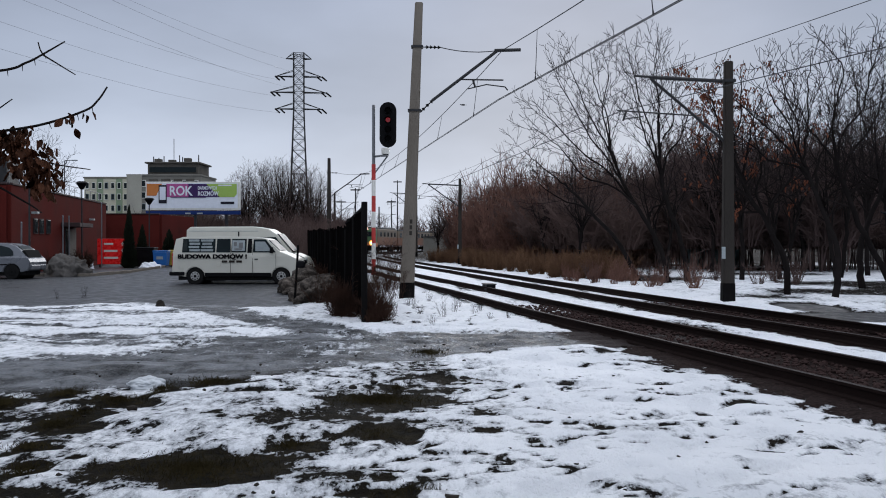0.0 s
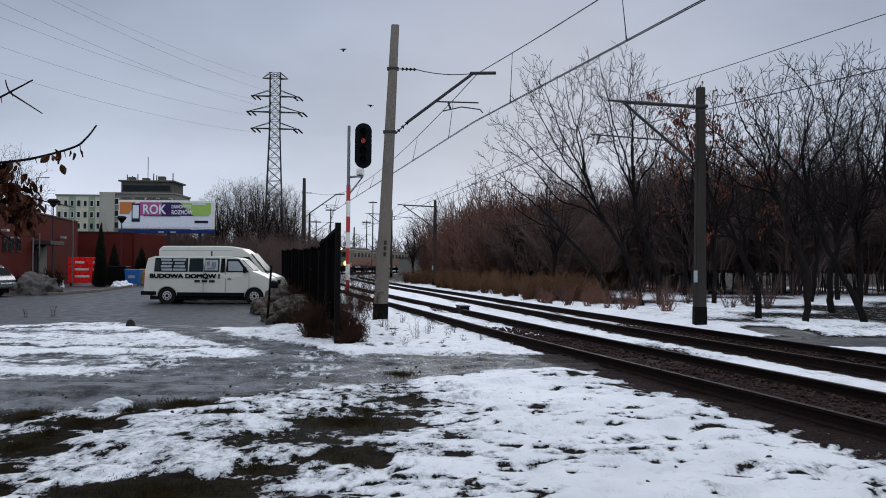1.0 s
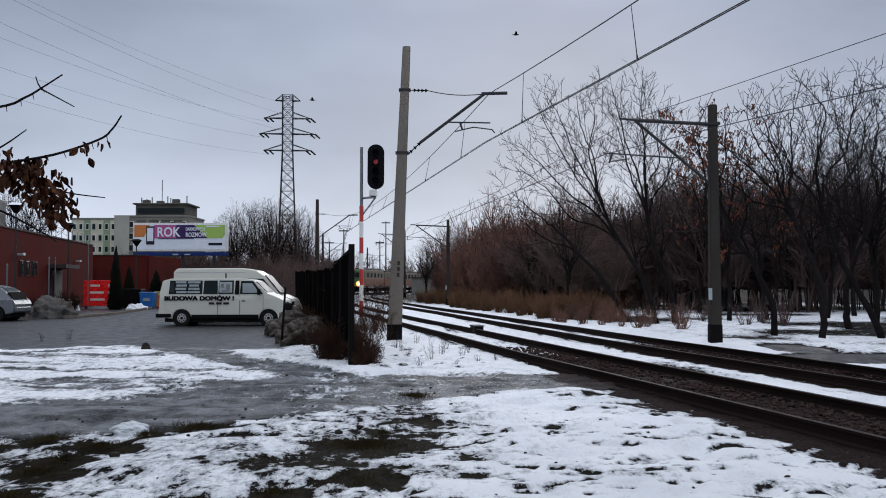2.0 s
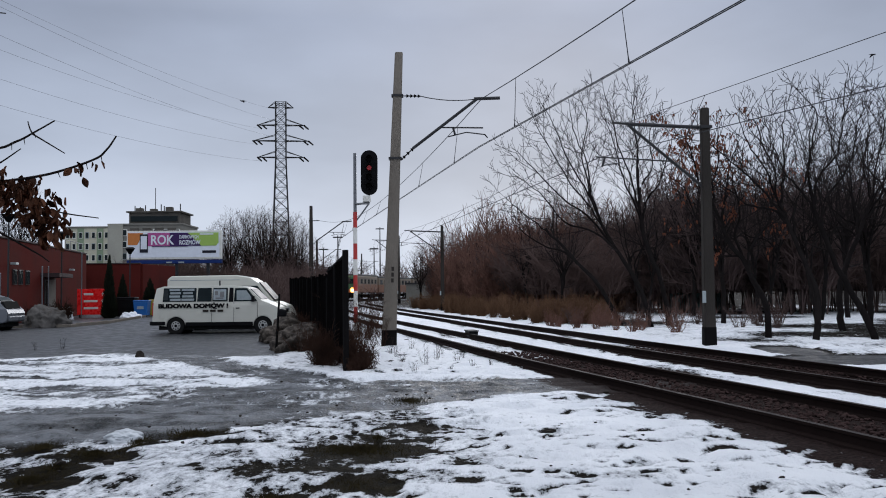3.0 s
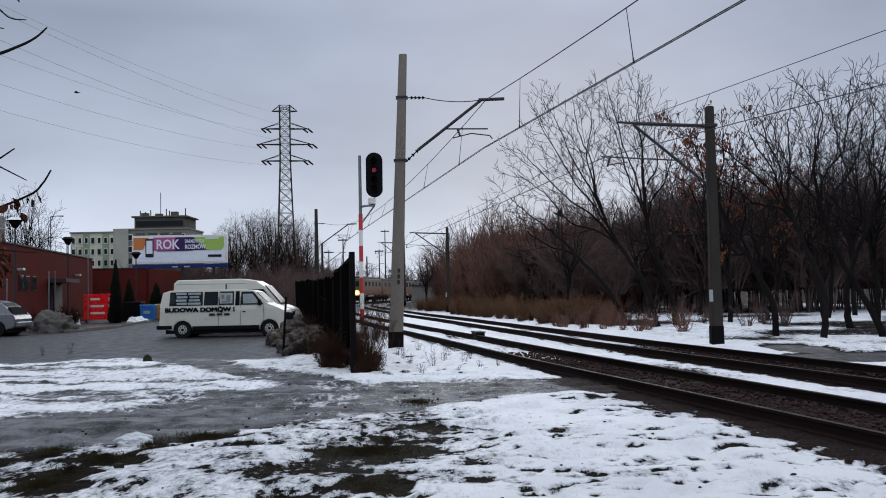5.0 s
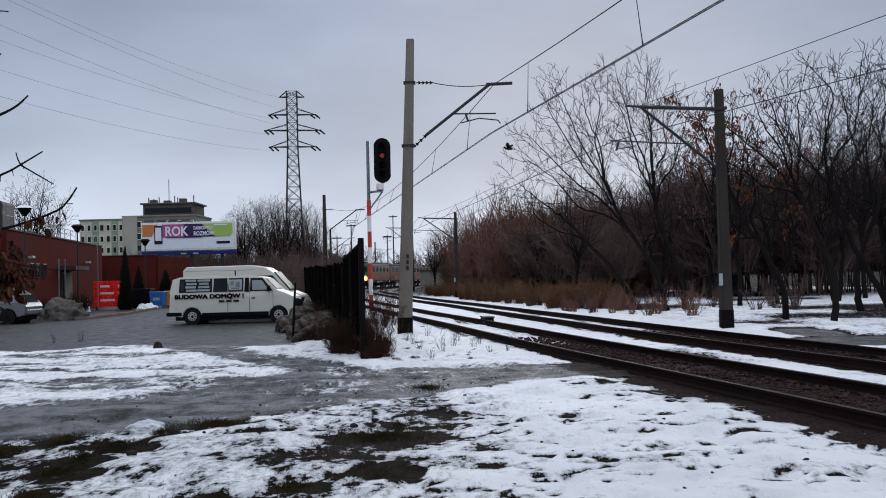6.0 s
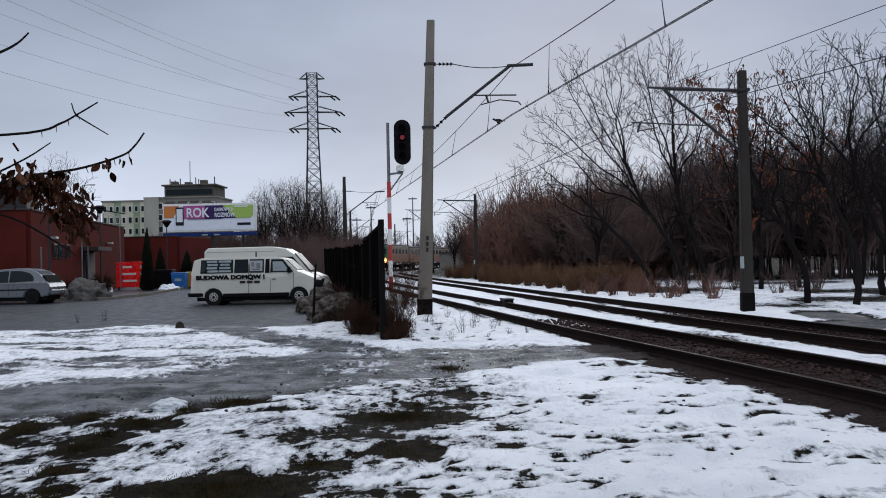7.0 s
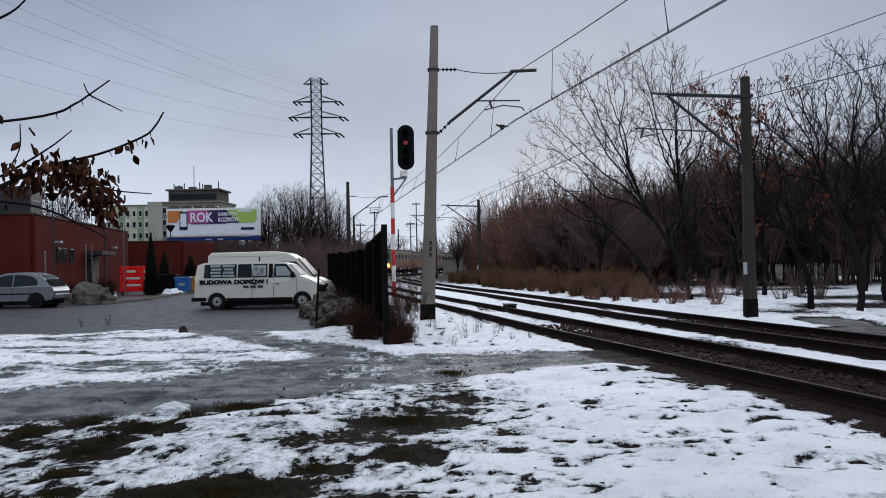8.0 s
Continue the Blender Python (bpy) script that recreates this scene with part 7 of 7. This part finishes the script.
def motions():
    # the train creeps towards the signal along the curve
    d = np.concatenate([[0], np.cumsum(np.linalg.norm(np.diff(TRACK_A, axis=0), axis=1))])
    s_nose = float(np.interp(145.0, TRACK_A[:, 1], d))
    for ob, mid, base in [(LOCO, 8.0, 4.7)] + [(c, 8.0 + 8.6 + 12.0 + 24.6 * i, 8.5) for i, c in enumerate(COACHES)]:
        rows = []
        for t, gone in TRAIN_GONE:
            s = s_nose + mid - gone
            front, back = track_point(TRACK_A, s - base), track_point(TRACK_A, s + base)
            c = (front + back) / 2
            rows.append((t, pose(c[0], c[1], 0.15 - 0.11, 0, 0, math.degrees(math.atan2(front[1] - back[1], front[0] - back[0])))))
        walk(ob, rows)
    # the branch sways
    walk(BRANCH, [(t, pose(x, 3.4, z, 0, 3 * math.sin(t * 2.1), 0)) for t, x, z in SWAY])
    walk(FORKED, [(t, pose(x, 3.4, z, 0, 3 * math.sin(t * 2.1 + 0.4), 0)) for t, x, z in SWAY_FORKED])
    walk(ARCHED, [(t, pose(x, 3.2, z)) for t, x, z in SWAY_ARCHED])
    walk(SPRIG, [(t, pose(x, 3.3, z, 0, 2 * math.sin(t * 2.1 + 0.8), 0)) for t, x, z in SWAY_SPRIG])
    for rows, (b, wings), t0, t1 in FLIGHTS:
        fly(b, rows)
        beat(wings, t0, t1, 0.11, fold=None)
    # the crow comes in and settles on the contact wire
    b, wings = CROW
    walk(b, [(t, pose(x, y, z, 0, tilt, head)) for t, x, y, z, tilt, head in CROW_ROWS])
    beat(wings, 0.1, 6.7, 0.12, 42, fold=-18)


TRAIN_GONE = [(0.0, 0.0), (1.0, 0.5), (2.0, 1.0), (4.0, 2.0), (6.0, 2.9), (8.0, 3.6)]
SWAY = [(0.0, -1.225, 2.172), (0.5, -1.199, 2.075), (1.0, -1.137, 2.109), (1.5, -1.135, 2.29), (1.7, -1.11, 2.28), (2.8, -1.12, 2.2), (3.0, -1.096, 2.196), (3.5, -1.17, 2.09), (4.0, -1.203, 2.005), (4.2, -1.238, 1.98),
        (5.3, -1.394, 2.101), (5.5, -1.393, 2.067), (6.0, -1.325, 1.978), (6.5, -1.265, 2.075), (7.0, -1.171, 2.096), (7.3, -1.195, 2.139), (7.6, -1.223, 2.127), (8.0, -1.111, 2.189)]
SWAY_FORKED = [(0.0, -1.379, 2.337), (0.5, -1.383, 2.155), (1.0, -1.368, 2.27), (1.5, -1.342, 2.415), (1.7, -1.33, 2.42), (2.8, -1.33, 2.28), (3.0, -1.321, 2.254), (3.5, -1.335, 2.224), (4.0, -1.363, 2.106), (4.2, -1.353, 2.06),
               (5.3, -1.58, 2.22), (5.5, -1.6, 2.245), (6.0, -1.447, 2.113), (6.5, -1.41, 2.249), (7.0, -1.341, 2.213), (7.3, -1.334, 2.279), (7.6, -1.331, 2.299), (8.0, -1.312, 2.312)]
SWAY_ARCHED = [(0.0, -1.8, 2.5), (1.7, -1.75, 2.55), (2.8, -1.62, 2.48), (3.5, -1.468, 2.431), (4.0, -1.303, 2.578), (4.2, -1.31, 2.58), (5.3, -1.31, 2.54), (5.5, -1.307, 2.528), (6.0, -1.41, 2.278), (6.5, -1.476, 2.425), (7.0, -1.501, 2.426), (8.0, -1.532, 2.561)]
SWAY_SPRIG = [(0.0, -1.75, 2.78), (1.7, -1.7, 2.8), (2.8, -1.5, 2.66), (3.5, -1.4, 2.57), (4.2, -1.42, 2.62), (5.5, -1.43, 2.6), (6.0, -1.52, 2.6), (6.5, -1.535, 2.617), (7.0, -1.6, 2.7), (8.0, -1.72, 2.78)]
FLIGHTS = [
    ([(0.0, -27.5, 60, 18.6), (0.5, -16.1, 60, 17.0), (0.9, -7.0, 60, 15.8), (1.3, 0.9, 60, 14.3), (2.0, 14.5, 62, 12.5), (3.0, 33.0, 66, 11.0), (8.0, 120.0, 90, 14.0)], bird("small dark bird flying across the sky", 0.75, 0.45), 0.1, 2.5),
    ([(0.0, -47.0, 60, 19.5), (1.3, -12.1, 60, 18.45), (1.5, -6.3, 60, 18.36), (1.7, -1.5, 60, 18.2), (3.0, 30.0, 61, 17.0), (8.0, 140.0, 70, 18.0)], bird("small dark bird flying across the sky", 0.75, 0.45), 0.1, 3.0),
    ([(0.0, 1.5, 70, 12.0), (0.9, -3.1, 70, 13.3), (1.3, -5.4, 70, 14.3), (1.7, -7.5, 70, 15.1), (2.8, -12.7, 70, 16.0), (3.5, -16.3, 70, 15.8), (4.1, -20.1, 70, 14.95), (5.3, -28.5, 70, 18.1), (5.9, -32.3, 70, 19.2), (8.0, -46.0, 71, 22.0)], bird("small dark bird gliding over the yard", 0.8, 0.48), 0.1, 7.5)]
CROW = bird("black crow settling on the contact wire", 0.62, 0.4)
CROW_ROWS = [(0.0, 14.5, 30.5, 2.6, 0, 190), (3.0, 9.0, 29.8, 2.7, 0, 185), (4.6, 5.2, 29.3, 3.3, -10, 180), (5.3, 3.4, 29.1, 4.62, -20, 175), (5.5, 3.1, 29.1, 5.1, -18, 172), (5.7, 2.77, 29.1, 5.44, -12, 168), (5.9, 2.43, 29.1, 5.55, -8, 160),
             (6.1, 2.1, 29.1, 5.62, -12, 155), (6.3, 1.8, 29.1, 5.78, -16, 160), (6.5, 1.48, 29.1, 5.93, -14, 166), (6.8, 1.3, 29.1, 5.92, -8, 172), (8.0, 1.3, 29.1, 5.91, -6, 176)]
motions()
